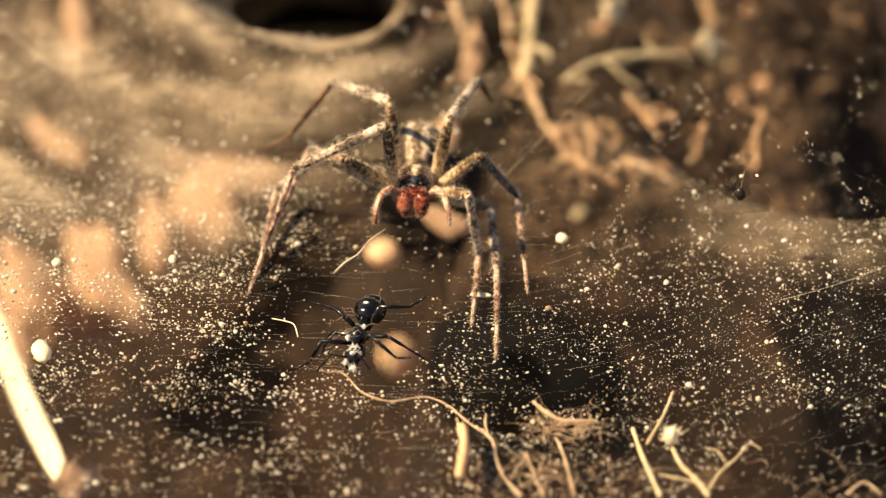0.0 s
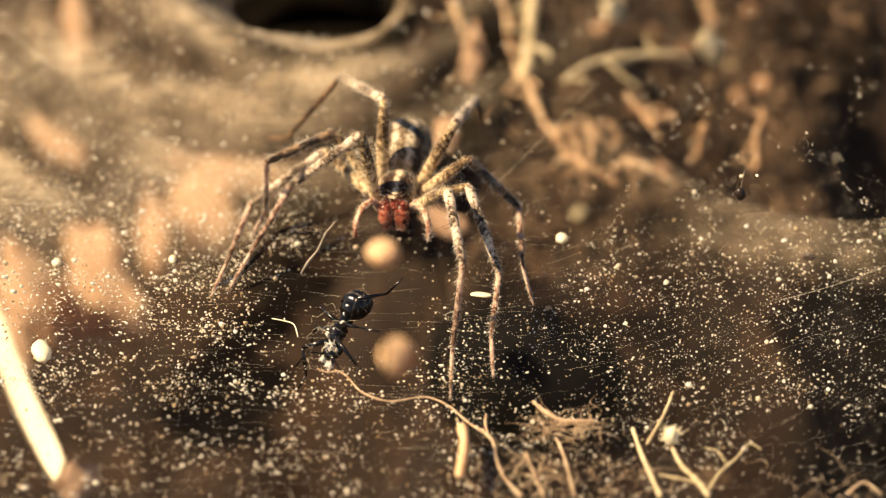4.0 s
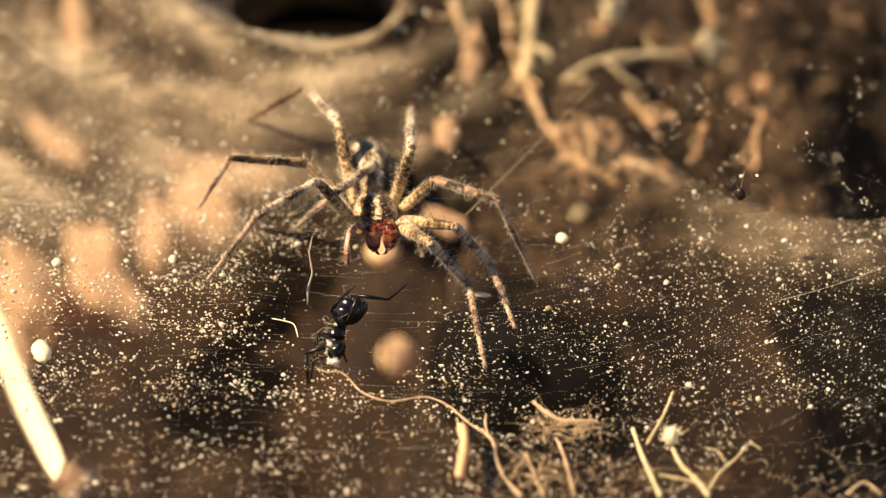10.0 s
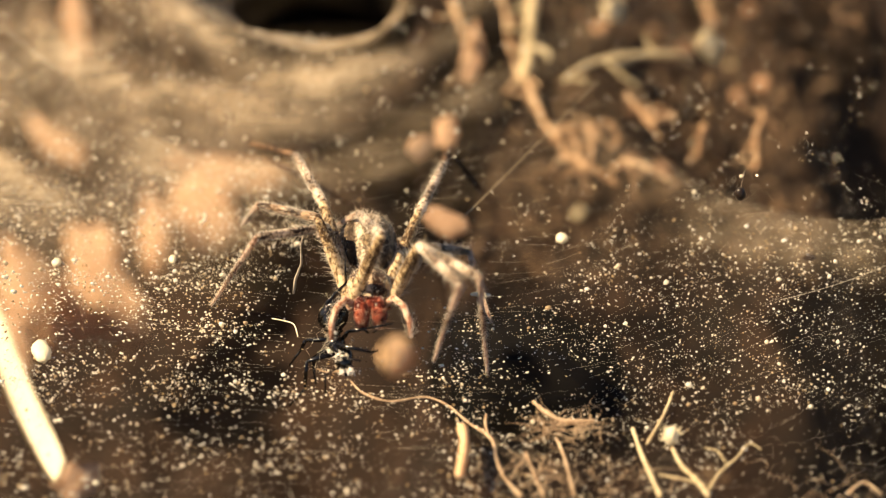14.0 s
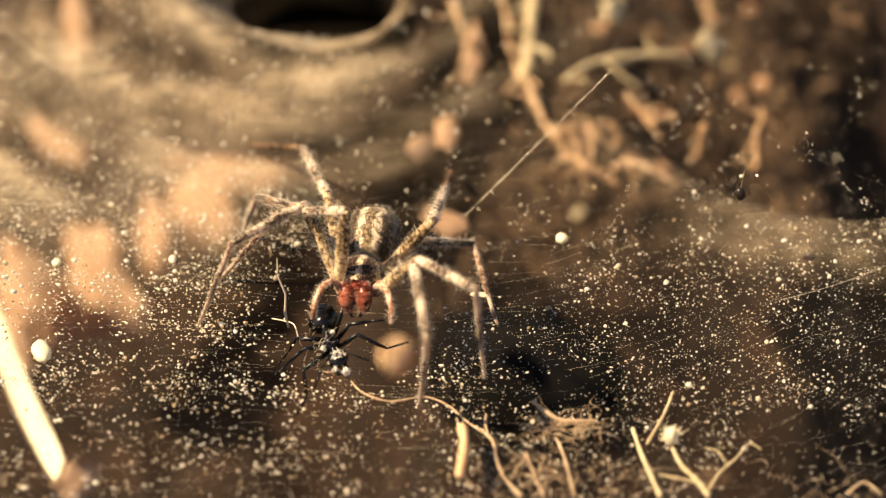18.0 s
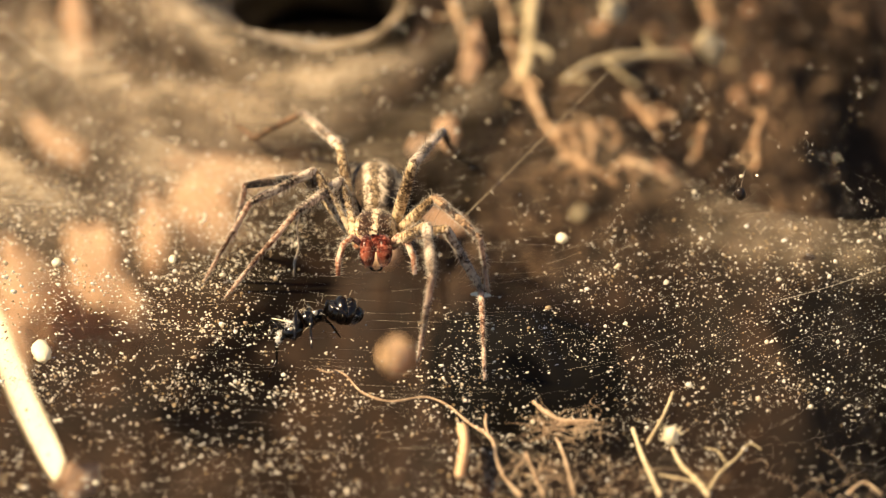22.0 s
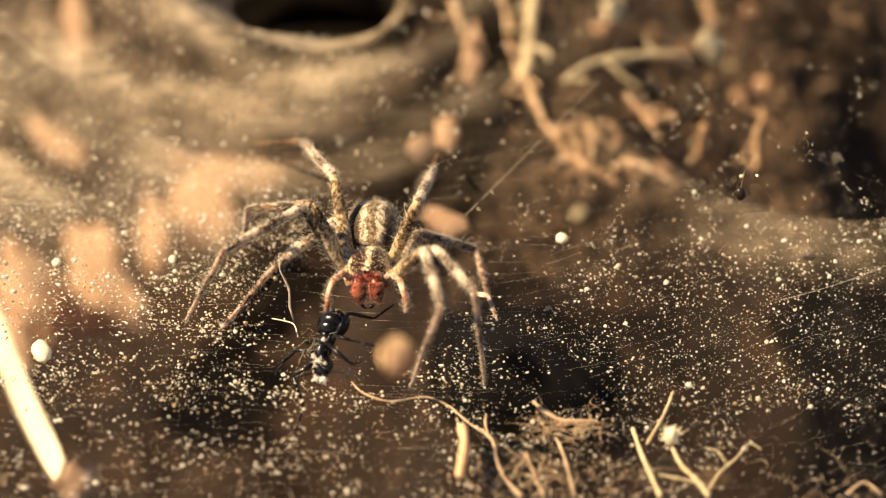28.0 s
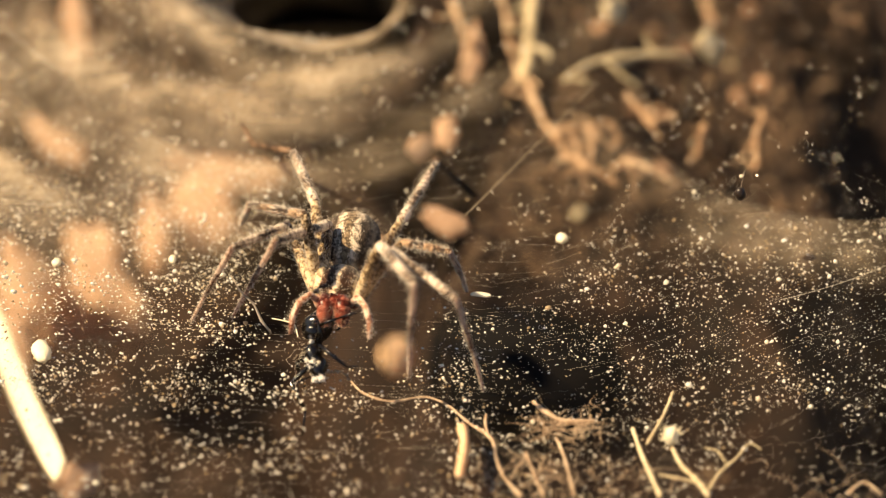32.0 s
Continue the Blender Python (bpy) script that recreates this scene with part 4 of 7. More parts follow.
JAW = hairy("jaw", (0.045, 0.008, 0.005), (0.14, 0.026, 0.015), (0.34, 0.10, 0.06), 1100, 0.24, 0.2, sheen=0.2)
JAW_HAIR = hairy("jaw_hair", (0.45, 0.20, 0.13), (0.62, 0.36, 0.26), (0.8, 0.58, 0.45), 500, 0.4, 0.35)
EYE = rough_surface("eye_lens", [(0.3, (0.004, 0.004, 0.004)), (0.7, (0.012, 0.009, 0.008))], 500, 0.06, 0.0, 0.00001, spec=0.6)
COXA = hairy("coxa", (0.16, 0.05, 0.025), (0.34, 0.14, 0.075), (0.55, 0.30, 0.18), 1100, 0.45, 0.25)
PALP = hairy("palp", (0.24, 0.09, 0.05), (0.52, 0.29, 0.19), (0.80, 0.64, 0.5), 1300, 0.5, 0.3)


def striped(name, scale, stops):
    """Body colours in lengthwise stripes that fray at their edges."""
    def build(nt):
        v = coords(nt)
        sep = nt.nodes.new("ShaderNodeSeparateXYZ")
        nt.links.new(v, sep.inputs[0])
        wob = noise_tex(nt, v, 700, 3.0, 0.6)
        fine = noise_tex(nt, coords(nt, scale=(2600, 9000, 9000)), 1.0, 2.0, 0.6)
        off = math_node(nt, "MULTIPLY", math_node(nt, "SUBTRACT", wob, 0.5), 0.0010)
        fray = math_node(nt, "MULTIPLY", math_node(nt, "SUBTRACT", fine, 0.5), 0.0011)
        y = math_node(nt, "ABSOLUTE", math_node(nt, "ADD", sep.outputs[1], off))
        f = math_node(nt, "DIVIDE", math_node(nt, "ADD", y, fray), scale)
        spots = ramp(nt, noise_tex(nt, v, 2300, 3.0, 0.7), [(0.40, 0.22), (0.56, 1.0)])
        mixed = nt.nodes.new("ShaderNodeMix")
        mixed.data_type, mixed.blend_type = "RGBA", "MULTIPLY"
        mixed.inputs[0].default_value = 0.88
        nt.links.new(ramp(nt, f, stops), mixed.inputs[6])
        nt.links.new(spots, mixed.inputs[7])
        c = mixed.outputs[2]
        n = bumped(nt, fine, 0.6, 0.00008)
        return node(nt, "BsdfPrincipled", Base_Color=c, Roughness=0.75, Specular_IOR_Level=0.12, Normal=n, Sheen_Weight=0.1, Sheen_Roughness=0.4).outputs[0]
    return mat(name, build)


CARAPACE = striped("carapace", 0.0019, [(0.0, (0.70, 0.58, 0.42)), (0.10, (0.52, 0.38, 0.24)), (0.17, (0.03, 0.014, 0.008)), (0.60, (0.05, 0.022, 0.012)), (0.70, (0.55, 0.42, 0.26)), (0.82, (0.62, 0.5, 0.33)), (0.92, (0.08, 0.04, 0.02))])
ABDOMEN = striped("abdomen", 0.0025, [(0.0, (0.24, 0.18, 0.11)), (0.11, (0.16, 0.11, 0.065)), (0.18, (0.62, 0.52, 0.39)), (0.30, (0.56, 0.46, 0.34)), (0.44, (0.05, 0.034, 0.022)), (0.66, (0.07, 0.05, 0.034)), (0.74, (0.30, 0.24, 0.16)), (0.82, (0.07, 0.05, 0.034)), (1.0, (0.16, 0.12, 0.08))])
LEG_DARK = hairy("leg_dark", (0.03, 0.018, 0.011), (0.09, 0.052, 0.03), (0.2, 0.125, 0.075), 1500, thin=0.0, bands=150, sheen=0.0)


def spikes(bm, rng, count, spot, length, radius, slot=1, lean=0.5):
    """Fine bristles; spot(rng) gives a foot and a normal in millimetres."""
    for _ in range(count):
        p, n = spot(rng)
        d = (n + Vector((lean * rng.uniform(0.1, 1.2), rng.uniform(-0.3, 0.3), rng.uniform(-0.3, 0.3)))).normalized()
        ln = length * rng.uniform(0.45, 1.25)
        s = d.orthogonal().normalized()
        t = d.cross(s)
        base = [bm.verts.new((p + (s * math.cos(a) + t * math.sin(a)) * radius) * MM) for a in (0, 2.1, 4.2)]
        tip = bm.verts.new((p + d * ln) * MM)
        for i in range(3):
            bm.faces.new((base[i], base[(i + 1) % 3], tip)).material_index = slot


LIMB_MATS = {"femur": LEG_THIGH, "patella": LEG_SHIN, "tibia": LEG_SHIN, "metatarsus": LEG_FOOT, "tarsus": LEG_FOOT}


def limb_mesh(name, x0, x1, r0, rm, r1, seed, hairs, hair_len, dark=False, dusky=False):
    """One leg joint from x0 to x1 along x (millimetres), swollen in the middle, with bristles."""
    rng = random.Random(seed)
    bm = bmesh.new()
    n = 9

    def girth(u):
        return (r0 * (1 - u) + r1 * u) + (rm - (r0 + r1) / 2) * math.sin(math.pi * u) ** 0.8
    pts, rad = [], []
    for i in range(n + 1):
        u = i / n
        pts.append(((x0 + (x1 - x0) * u) * MM, 0, 0))
        rad.append(girth(u) * MM)
    pts = [((x0 - 0.35 * r0) * MM, 0, 0)] + pts + [((x1 + 0.35 * r1) * MM, 0, 0)]
    rad = [rad[0] * 0.55] + rad + [rad[-1] * 0.55]
    tube(bm, pts, rad, 10)

    def spot(g):
        u, a = g.random(), g.uniform(0, 6.283)
        nrm = Vector((0, math.cos(a), math.sin(a)))
        return Vector((x0 + (x1 - x0) * u, 0, 0)) + nrm * girth(u) * 0.95, nrm
    spikes(bm, rng, int(hairs * 1.4), spot, hair_len * 0.8, 0.014, lean=0.9)
    spikes(bm, rng, hairs * 6, spot, hair_len * 0.38, 0.009, lean=1.6)
    spikes(bm, rng, hairs // 7, spot, hair_len * 1.4, 0.024, 2, 0.3)
    me = bpy.data.meshes.new(name)
    finish(bm)
    bm.to_mesh(me)
    bm.free()
    me.materials.append(LEG_DARK if dark else LIMB_MATS[name] if not dusky else LEG_SHIN_DARK)
    me.materials.append(LEG_DARK if dark else BRISTLE)
    me.materials.append(LEG_DARK)
    return me


LEG_LEN = {1: (6.8, 8.2, 6.6, 4.0), 2: (6.4, 7.5, 6.4, 3.8), 3: (6.0, 6.8, 6.4, 3.6), 4: (7.4, 8.4, 8.4, 4.2)}
HIP = {1: (3.9, 1.5), 2: (2.9, 1.75), 3: (1.8, 1.75), 4: (0.7, 1.5)}
SPIDER_JOINTS = {}


def build_spider():
    spider = tagged(new("spider"), "hairy brown funnel-web spider with striped abdomen and red jaws", "spider")
    rng = random.Random(11)
    # head and chest
    bm = bmesh.new()
    ellipsoid(bm, (2.5 * MM, 0, 0.1 * MM), (2.9 * MM, 1.6 * MM, 1.15 * MM), 16, 24, 0, lambda u: 1.0 - 0.32 * smooth01((u - 0.1) / 0.9) + 0.1 * (1 - u * u))

    def back(g):
        u, a = g.uniform(-0.8, 0.9), g.uniform(0.3, 2.84)
        k = math.sqrt(1 - u * u)
        nrm = Vector((u * 0.4, math.cos(a), math.sin(a))).normalized()
        return Vector((2.5 + 2.9 * u, 1.65 * k * math.cos(a), 0.1 + 1.2 * k * math.sin(a))), nrm
    spikes(bm, rng, 320, back, 0.42, 0.012, lean=0.9)
    part("cephalothorax", bm, [CARAPACE, BRISTLE], spider, "dark brown carapace with pale stripes")
    bm = bmesh.new()
    ellipsoid(bm, (4.75 * MM, 0, -0.1 * MM), (0.75 * MM, 1.25 * MM, 0.75 * MM), 10, 16)

    def brow(g):
        a, z = g.uniform(-1.4, 1.4), g.uniform(-0.3, 0.9)
        nrm = Vector((math.cos(a), math.sin(a), 0.4 * z)).normalized()
        return Vector((4.75 + 0.7 * math.cos(a), 1.15 * math.sin(a), z * 0.7)), nrm
    spikes(bm, rng, 120, brow, 0.4, 0.012, lean=0.3)
    part("face", bm, [JAW, JAW_HAIR], spider, "reddish brown face")
    # abdomen
    bm = bmesh.new()
    ellipsoid(bm, (-3.9 * MM, 0, 0.9 * MM), (4.0 * MM, 2.3 * MM, 2.05 * MM), 20, 28, 0, lambda u: 1.0 - 0.30 * smooth01((-u - 0.2) / 0.8) + 0.04 * u)

    def rump(g):
        u, a = g.uniform(-0.95, 0.95), g.uniform(-0.4, 3.54)
        k = math.sqrt(1 - u * u)
        nrm = Vector((u * 0.5, math.cos(a), math.sin(a))).normalized()
        return Vector((-3.9 + 3.8 * u, 2.25 * k * math.cos(a), 0.9 + 2.0 * k * math.sin(a))), nrm
    spikes(bm, rng, 420, rump, 0.34, 0.011, lean=-0.9)
    part("abdomen", bm, [ABDOMEN, BRISTLE], spider, "dark abdomen with two pale lengthwise stripes")
    bm = bmesh.new()
    tube(bm, [Vector((x, 0, z)) * MM for x, z in ((-0.7, 0.1), (-0.1, 0.3), (0.4, 0.2))], [0.5 * MM, 0.35 * MM, 0.5 * MM], 8)
    part("waist", bm, CARAPACE, spider)
    for sy in (-1, 1):
        bm = bmesh.new()
        tube(bm, bend((-7.5 * MM, 0.35 * sy * MM, 0.3 * MM), (-9.0 * MM, 0.6 * sy * MM, 0.1 * MM), (0, 0, 0.1 * MM), 5), [0.28 * MM, 0.27 * MM, 0.24 * MM, 0.2 * MM, 0.15 * MM, 0.08 * MM], 8)
        part("spinneret", bm, LEG_FOOT, spider)
        # jaws with fangs
        bm = bmesh.new()
        tube(bm, [Vector(p) * MM for p in ((4.7, 0.62 * sy, 0.35), (5.25, 0.66 * sy, 0.0), (5.55, 0.68 * sy, -0.7), (5.45, 0.62 * sy, -1.3), (5.2, 0.55 * sy, -1.75))], [0.40 * MM, 0.58 * MM, 0.62 * MM, 0.50 * MM, 0.28 * MM], 14)

        def face(g, sy=sy):
            a, z = g.uniform(-1.2, 1.2), g.uniform(-1.6, 0.2)
            nrm = Vector((math.cos(a), math.sin(a), 0))
            return Vector((5.5, 0.66 * sy, z)) + nrm * 0.52, nrm
        spikes(bm, rng, 130, face, 0.42, 0.012, lean=0.2)
        jaw = part("jaw", bm, [JAW, JAW_HAIR], spider, "glossy reddish brown jaw")
        bm = bmesh.new()
        tube(bm, [Vector(p) * MM for p in ((5.2, 0.5 * sy, -1.8), (5.3, 0.3 * sy, -2.15), (5.15, 0.08 * sy, -2.3))], [0.16 * MM, 0.1 * MM, 0.03 * MM], 8)
        part("fang", bm, EYE, jaw, "black curved fang")
        # feelers
        bm = bmesh.new()
        pts = [(4.4, 1.05 * sy, -0.4), (5.2, 1.8 * sy, 0.6), (6.0, 2.5 * sy, 0.3), (6.7, 2.9 * sy, -0.6), (7.3, 2.95 * sy, -1.7)]
        tube(bm, [Vector(p) * MM for p in pts], [0.26 * MM, 0.28 * MM, 0.25 * MM, 0.24 * MM, 0.16 * MM], 10)

        def feel(g, pts=pts):
            k, u, a = g.randrange(1, 4), g.random(), g.uniform(0, 6.283)
            nrm = Vector((math.cos(a), math.sin(a), 0.2)).normalized()
            return Vector(pts[k]).lerp(Vector(pts[k + 1]), u) + nrm * 0.22, nrm
        spikes(bm, rng, 170, feel, 0.5, 0.013, lean=0.2)
        part("feeler", bm, [PALP, BRISTLE], spider, "pinkish hairy feeler")
    for x, y, z, r in ((5.08, 0.20, 0.72, 0.15), (4.95, 0.55, 0.70, 0.13), (4.80, 0.22, 1.02, 0.13), (4.55, 0.62, 0.98, 0.13)):
        for sy in (-1, 1):
            bm = bmesh.new()
            ellipsoid(bm, (x * MM, y * sy * MM, z * MM), (0.65 * r * MM,) * 3, 6, 8)
            part("eye", bm, EYE, spider, "small shiny black eye")
    for i in (1, 2, 3, 4):
        f, pt, mt, ta = LEG_LEN[i]
        big = 1.0 if i in (1, 4) else 0.93
        for side, sy in (("r", -1), ("l", 1)):
            dusky = i == 3
            meshes = [
                ("femur", limb_mesh("femur", 0.0, f, 0.38 * big, 0.50 * big, 0.34 * big, 20 + i, 46, 1.05)),
                ("patella", limb_mesh("patella", 0.0, 1.9, 0.36 * big, 0.42 * big, 0.34 * big, 30 + i, 22, 0.7, dusky=dusky)),
                ("tibia", limb_mesh("tibia", 1.9, pt, 0.32 * big, 0.37 * big, 0.24 * big, 40 + i, 60, 1.0, dusky=dusky)),
                ("metatarsus", limb_mesh("metatarsus", 0.0, mt, 0.23 * big, 0.225 * big, 0.16 * big, 50 + i, 60, 0.7, i == 4)),
                ("tarsus", limb_mesh("tarsus", 0.0, ta, 0.14 * big, 0.155 * big, 0.07 * big, 60 + i, 50, 0.42, i == 4)),
            ]
            hx, hy = HIP[i]
            bm = bmesh.new()
            a, b = Vector((2.4 + 0.25 * (hx - 2.4), 0.3 * sy, -0.75)), Vector((hx, hy * sy, -0.5))
            tube(bm, [a * MM, a.lerp(b, 0.55) * MM, b * MM, (b + (b - a) * 0.12) * MM], [0.4 * MM, 0.62 * MM, 0.55 * MM, 0.25 * MM], 10)
            leg = part("leg", bm, COXA, spider, "speckled hairy leg with dark rings")
            for name, me in meshes:
                ob = new(name, me)
                ob.parent = leg
                SPIDER_JOINTS[side + str(i), name] = ob
    return spider


SPIDER = build_spider()


# ---- the ant ----
CHITIN = rough_surface("ant_shell", [(0.3, (0.0015, 0.0012, 0.0012)), (0.7, (0.005, 0.004, 0.0035))], 2600, 0.16, 0.4, 0.00003, spec=0.5)
WRAP = rough_surface("silk_wrapped_limb", [(0.3, (0.16, 0.12, 0.09)), (0.6, (0.5, 0.44, 0.36))], 1800, 0.4, 0.3, 0.00003, thin=0.15)
WAD = rough_surface("silk_wad", [(0.3, (0.8, 0.77, 0.72)), (0.7, (0.93, 0.92, 0.9))], 2500, 0.15, 0.6, 0.00004, thin=0.25, spec=1.0)
ANT_LIMBS = []


AM = 1.2 * MM


def build_ant():
    ant = tagged(new("ant"), "curled glossy black ant caught in the web, limbs tangled in silk", "ant")
    rng = random.Random(4)
    bm = bmesh.new()
    ellipsoid(bm, (0, 0, 0.1 * AM), (1.05 * AM, 0.5 * AM, 0.52 * AM), 12, 14, 0, lambda u: 1 + 0.22 * math.sin(5 * u))
    part("thorax", bm, CHITIN, ant)
    bm = bmesh.new()
    ellipsoid(bm, (1.45 * AM, 0, -0.3 * AM), (0.72 * AM, 0.66 * AM, 0.5 * AM), 12, 14, 0, lambda u: 1 + 0.15 * (0.5 - u))
    head = part("head", bm, CHITIN, ant)
    for sy in (-1, 1):
        bm = bmesh.new()
        tube(bm, [Vector(p) * AM for p in ((2.0, 0.3 * sy, -0.4), (2.4, 0.35 * sy, -0.55), (2.5, 0.1 * sy, -0.65))], [0.14 * AM, 0.1 * AM, 0.03 * AM], 6)
        part("mandible", bm, CHITIN, head)
        bm = bmesh.new()
        ellipsoid(bm, (1.6 * AM, 0.58 * sy * AM, -0.1 * AM), (0.16 * AM, 0.08 * AM, 0.14 * AM), 6, 8)
        part("eye", bm, WRAP, head, "pale glinting eye")
        bm = bmesh.new()
        tube(bm, [Vector(p) * AM for p in ((1.9, 0.35 * sy, -0.1), (2.4, 0.9 * sy, 0.7), (2.6, 1.2 * sy, 0.5), (3.2, 1.9 * sy, 0.1))], [0.06 * AM, 0.05 * AM, 0.055 * AM, 0.06 * AM], 6)
        part("antenna", bm, CHITIN, ant)
    bm = bmesh.new()
    tube(bm, [Vector(p) * AM for p in ((-0.85, 0, 0.0), (-1.05, 0, 0.3), (-1.25, 0, 0.1))], [0.2 * AM, 0.3 * AM, 0.2 * AM], 8)
    part("waist", bm, CHITIN, ant)
    # the rear part in four overlapping bands, curled under, each with a pale hairy rim
    for x, z, r, lean in ((-1.55, 0.1, 0.68, 0.1), (-1.95, 0.02, 0.9, 0.3), (-2.4, -0.2, 0.86, 0.55), (-2.75, -0.55, 0.56, 0.9)):
        q = Matrix.Translation(Vector((x, 0, z)) * AM) @ Euler((0, -lean, 0)).to_matrix().to_4x4()
        bm = bmesh.new()
        ellipsoid(bm, (0, 0, 0), (0.56 * AM, 1.14 * r * AM, 1.08 * r * AM), 8, 18)
        bmesh.ops.transform(bm, matrix=q, verts=bm.verts)
        band = part("rear_band", bm, CHITIN, ant, "shiny black band of the rear body")
        bm = bmesh.new()
        for k in range(44):
            a = 2 * math.pi * k / 44 + rng.uniform(-0.05, 0.05)
            n = Vector((0, math.cos(a), math.sin(a)))
            p = Vector((-0.22, 0, 0)) + n * r
            tube(bm, [q @ (p * AM), q @ ((p + n * 0.03 + Vector((-0.2, 0, 0)) * rng.uniform(0.3, 1.2)) * AM)], [0.016 * AM, 0.005 * AM], 3)
        part("rim_hairs", bm, WRAP, band, "short pale hairs along the band's edge")
    for i, x in enumerate((0.6, 0.0, -0.55)):
        for sy in (-1, 1):
            bm = bmesh.new()
            out = (0.9, 0.2, -0.9)[i]
            lift = rng.uniform(0.6, 1.5)
            pts = [Vector((0, 0, 0)), Vector((out * 1.0, 1.5 * sy, lift)), Vector((out * 1.9, 2.6 * sy, rng.uniform(-0.6, 0.8))), Vector((out * 2.6, 4.0 * sy, rng.uniform(-0.9, 0.4)))]
            for a, b, ra, rb in zip(pts, pts[1:], (0.14, 0.11, 0.065), (0.11, 0.075, 0.045)):
                tube(bm, [a * AM, a.lerp(b, 0.5) * AM, b * AM], [ra * AM, ra * 1.2 * AM, rb * AM], 7)
                for k in range(9):
                    p = a.lerp(b, rng.random())
                    tube(bm, [p * AM, (p + Vector((rng.gauss(0, 0.2), rng.gauss(0, 0.2), rng.gauss(0, 0.2)))) * AM], [0.014 * AM, 0.006 * AM], 3)
            leg = part("leg", bm, CHITIN, ant)
            leg.location = (x * AM, 0.35 * sy * AM, -0.2 * AM)
            ANT_LIMBS.append((leg, (x, 0.35 * sy, -0.2)))
    # wads of silk that stick to the head and the chest
    for c, r in (((1.5, 0.15, 0.12), 0.24), ((2.2, -0.35, -0.3), 0.16), ((0.6, -0.5, 0.3), 0.12), ((-0.2, 0.4, 0.4), 0.1), ((2.5, 0.2, -0.5), 0.17)):
        bm = bmesh.new()
        for _ in range(34):
            p = Vector((rng.gauss(0, 1), rng.gauss(0, 1), rng.gauss(0, 1))).normalized() * r
            d = Vector((rng.gauss(0, 1), rng.gauss(0, 1), rng.gauss(0, 1))).normalized() * r
            tube(bm, [(Vector(c) + p * 0.7 - d * 1.6) * AM, (Vector(c) + p) * AM, (Vector(c) + p * 0.7 + d * 1.6) * AM], [0.006 * AM, 0.03 * AM, 0.006 * AM], 4)
        part("silk_wad", bm, WAD, ant, "small white wad of silk")
    bm = bmesh.new()
    pts = [Vector((0, 0, 0)), Vector((1.2, 0.12, 0)), Vector((2.4, -0.08, 0)), Vector((2.6, -0.1, 0)), Vector((4.1, 0.35, 0.05)), Vector((5.4, 0.2, 0))]
    tube(bm, [p * MM for p in pts], [0.08 * MM, 0.12 * MM, 0.08 * MM, 0.10 * MM, 0.06 * MM, 0.04 * MM], 6)
    wrap = bmesh.new()
    for _ in range(24):
        a = Vector((rng.uniform(-2.9, 2.4), rng.uniform(-1.3, 1.3), rng.uniform(-0.6, 1.0)))
        b = a + Vector((rng.gauss(0, 0.8), rng.gauss(0, 0.8), rng.gauss(0, 0.4)))
        tube(wrap, [p * AM for p in bend(a, b, (0, 0, 0.3), 5, rng, 0.12)], [rng.uniform(0.003, 0.010) * AM] * 6, 4)
    tagged(part("silk_wrapping", wrap, THREAD, ant, "loose pale silk wound about the ant"), kind="stuff")
    limb = part("raised_leg", bm, WRAP, ant, "pale silk-coated leg pulled upward")
    return ant, limb


ANT, ANT_LIMB = build_ant()


# ---- stances of the spider: body (x, y, z, heading, tilt), then knee, shin end, ankle and toe of each leg, in millimetres ----
STANCE = {}


def stance(name, body, **legs):
    STANCE[name] = (body, legs)


stance("s0", (-2.2, 5.0, 4.1, -92, 13), r1=(-4.5, 0.9, 11.3, -11.9, -0.4, 7.9, -14.1, -4.3, 3.1, -15.4, -6.7, 0.2), r2=(-9.7, 2.8, 7.2, -13.9, 6.0, 1.9, -14.5, -0.3, 0.8, -14.9, -4.0, 0.1), r3=(-7.8, 0.9, 8.1, -11.0, 6.3, 5.6, -13.3, 1.1, 2.6, -14.5, -1.9, 0.9), r4=(-4.3, 4.7, 11.2, -9.1, 11.2, 9.2, -13.4, 13.3, 2.3, -16.0, 15.5, -0.1), l1=(3.9, 4.5, 1.1, 4.3, -3.7, 0.8, 4.2, -10.2, 0.2, 4.0, -14.2, -0.3), l2=(2.0, -3.0, 7.3, 2.9, -1.1, 0.1, 2.5, -7.4, 0.5, 2.2, -11.2, 0.7), l3=(3.0, 0.9, 8.5, 6.1, 3.3, 2.9, 6.5, -2.9, 1.1, 6.7, -6.3, 0.1), l4=(0.5, 2.5, 10.9, 2.9, 10.5, 9.8, 3.9, 16.9, 4.5, 4.4, 20.1, 1.9))
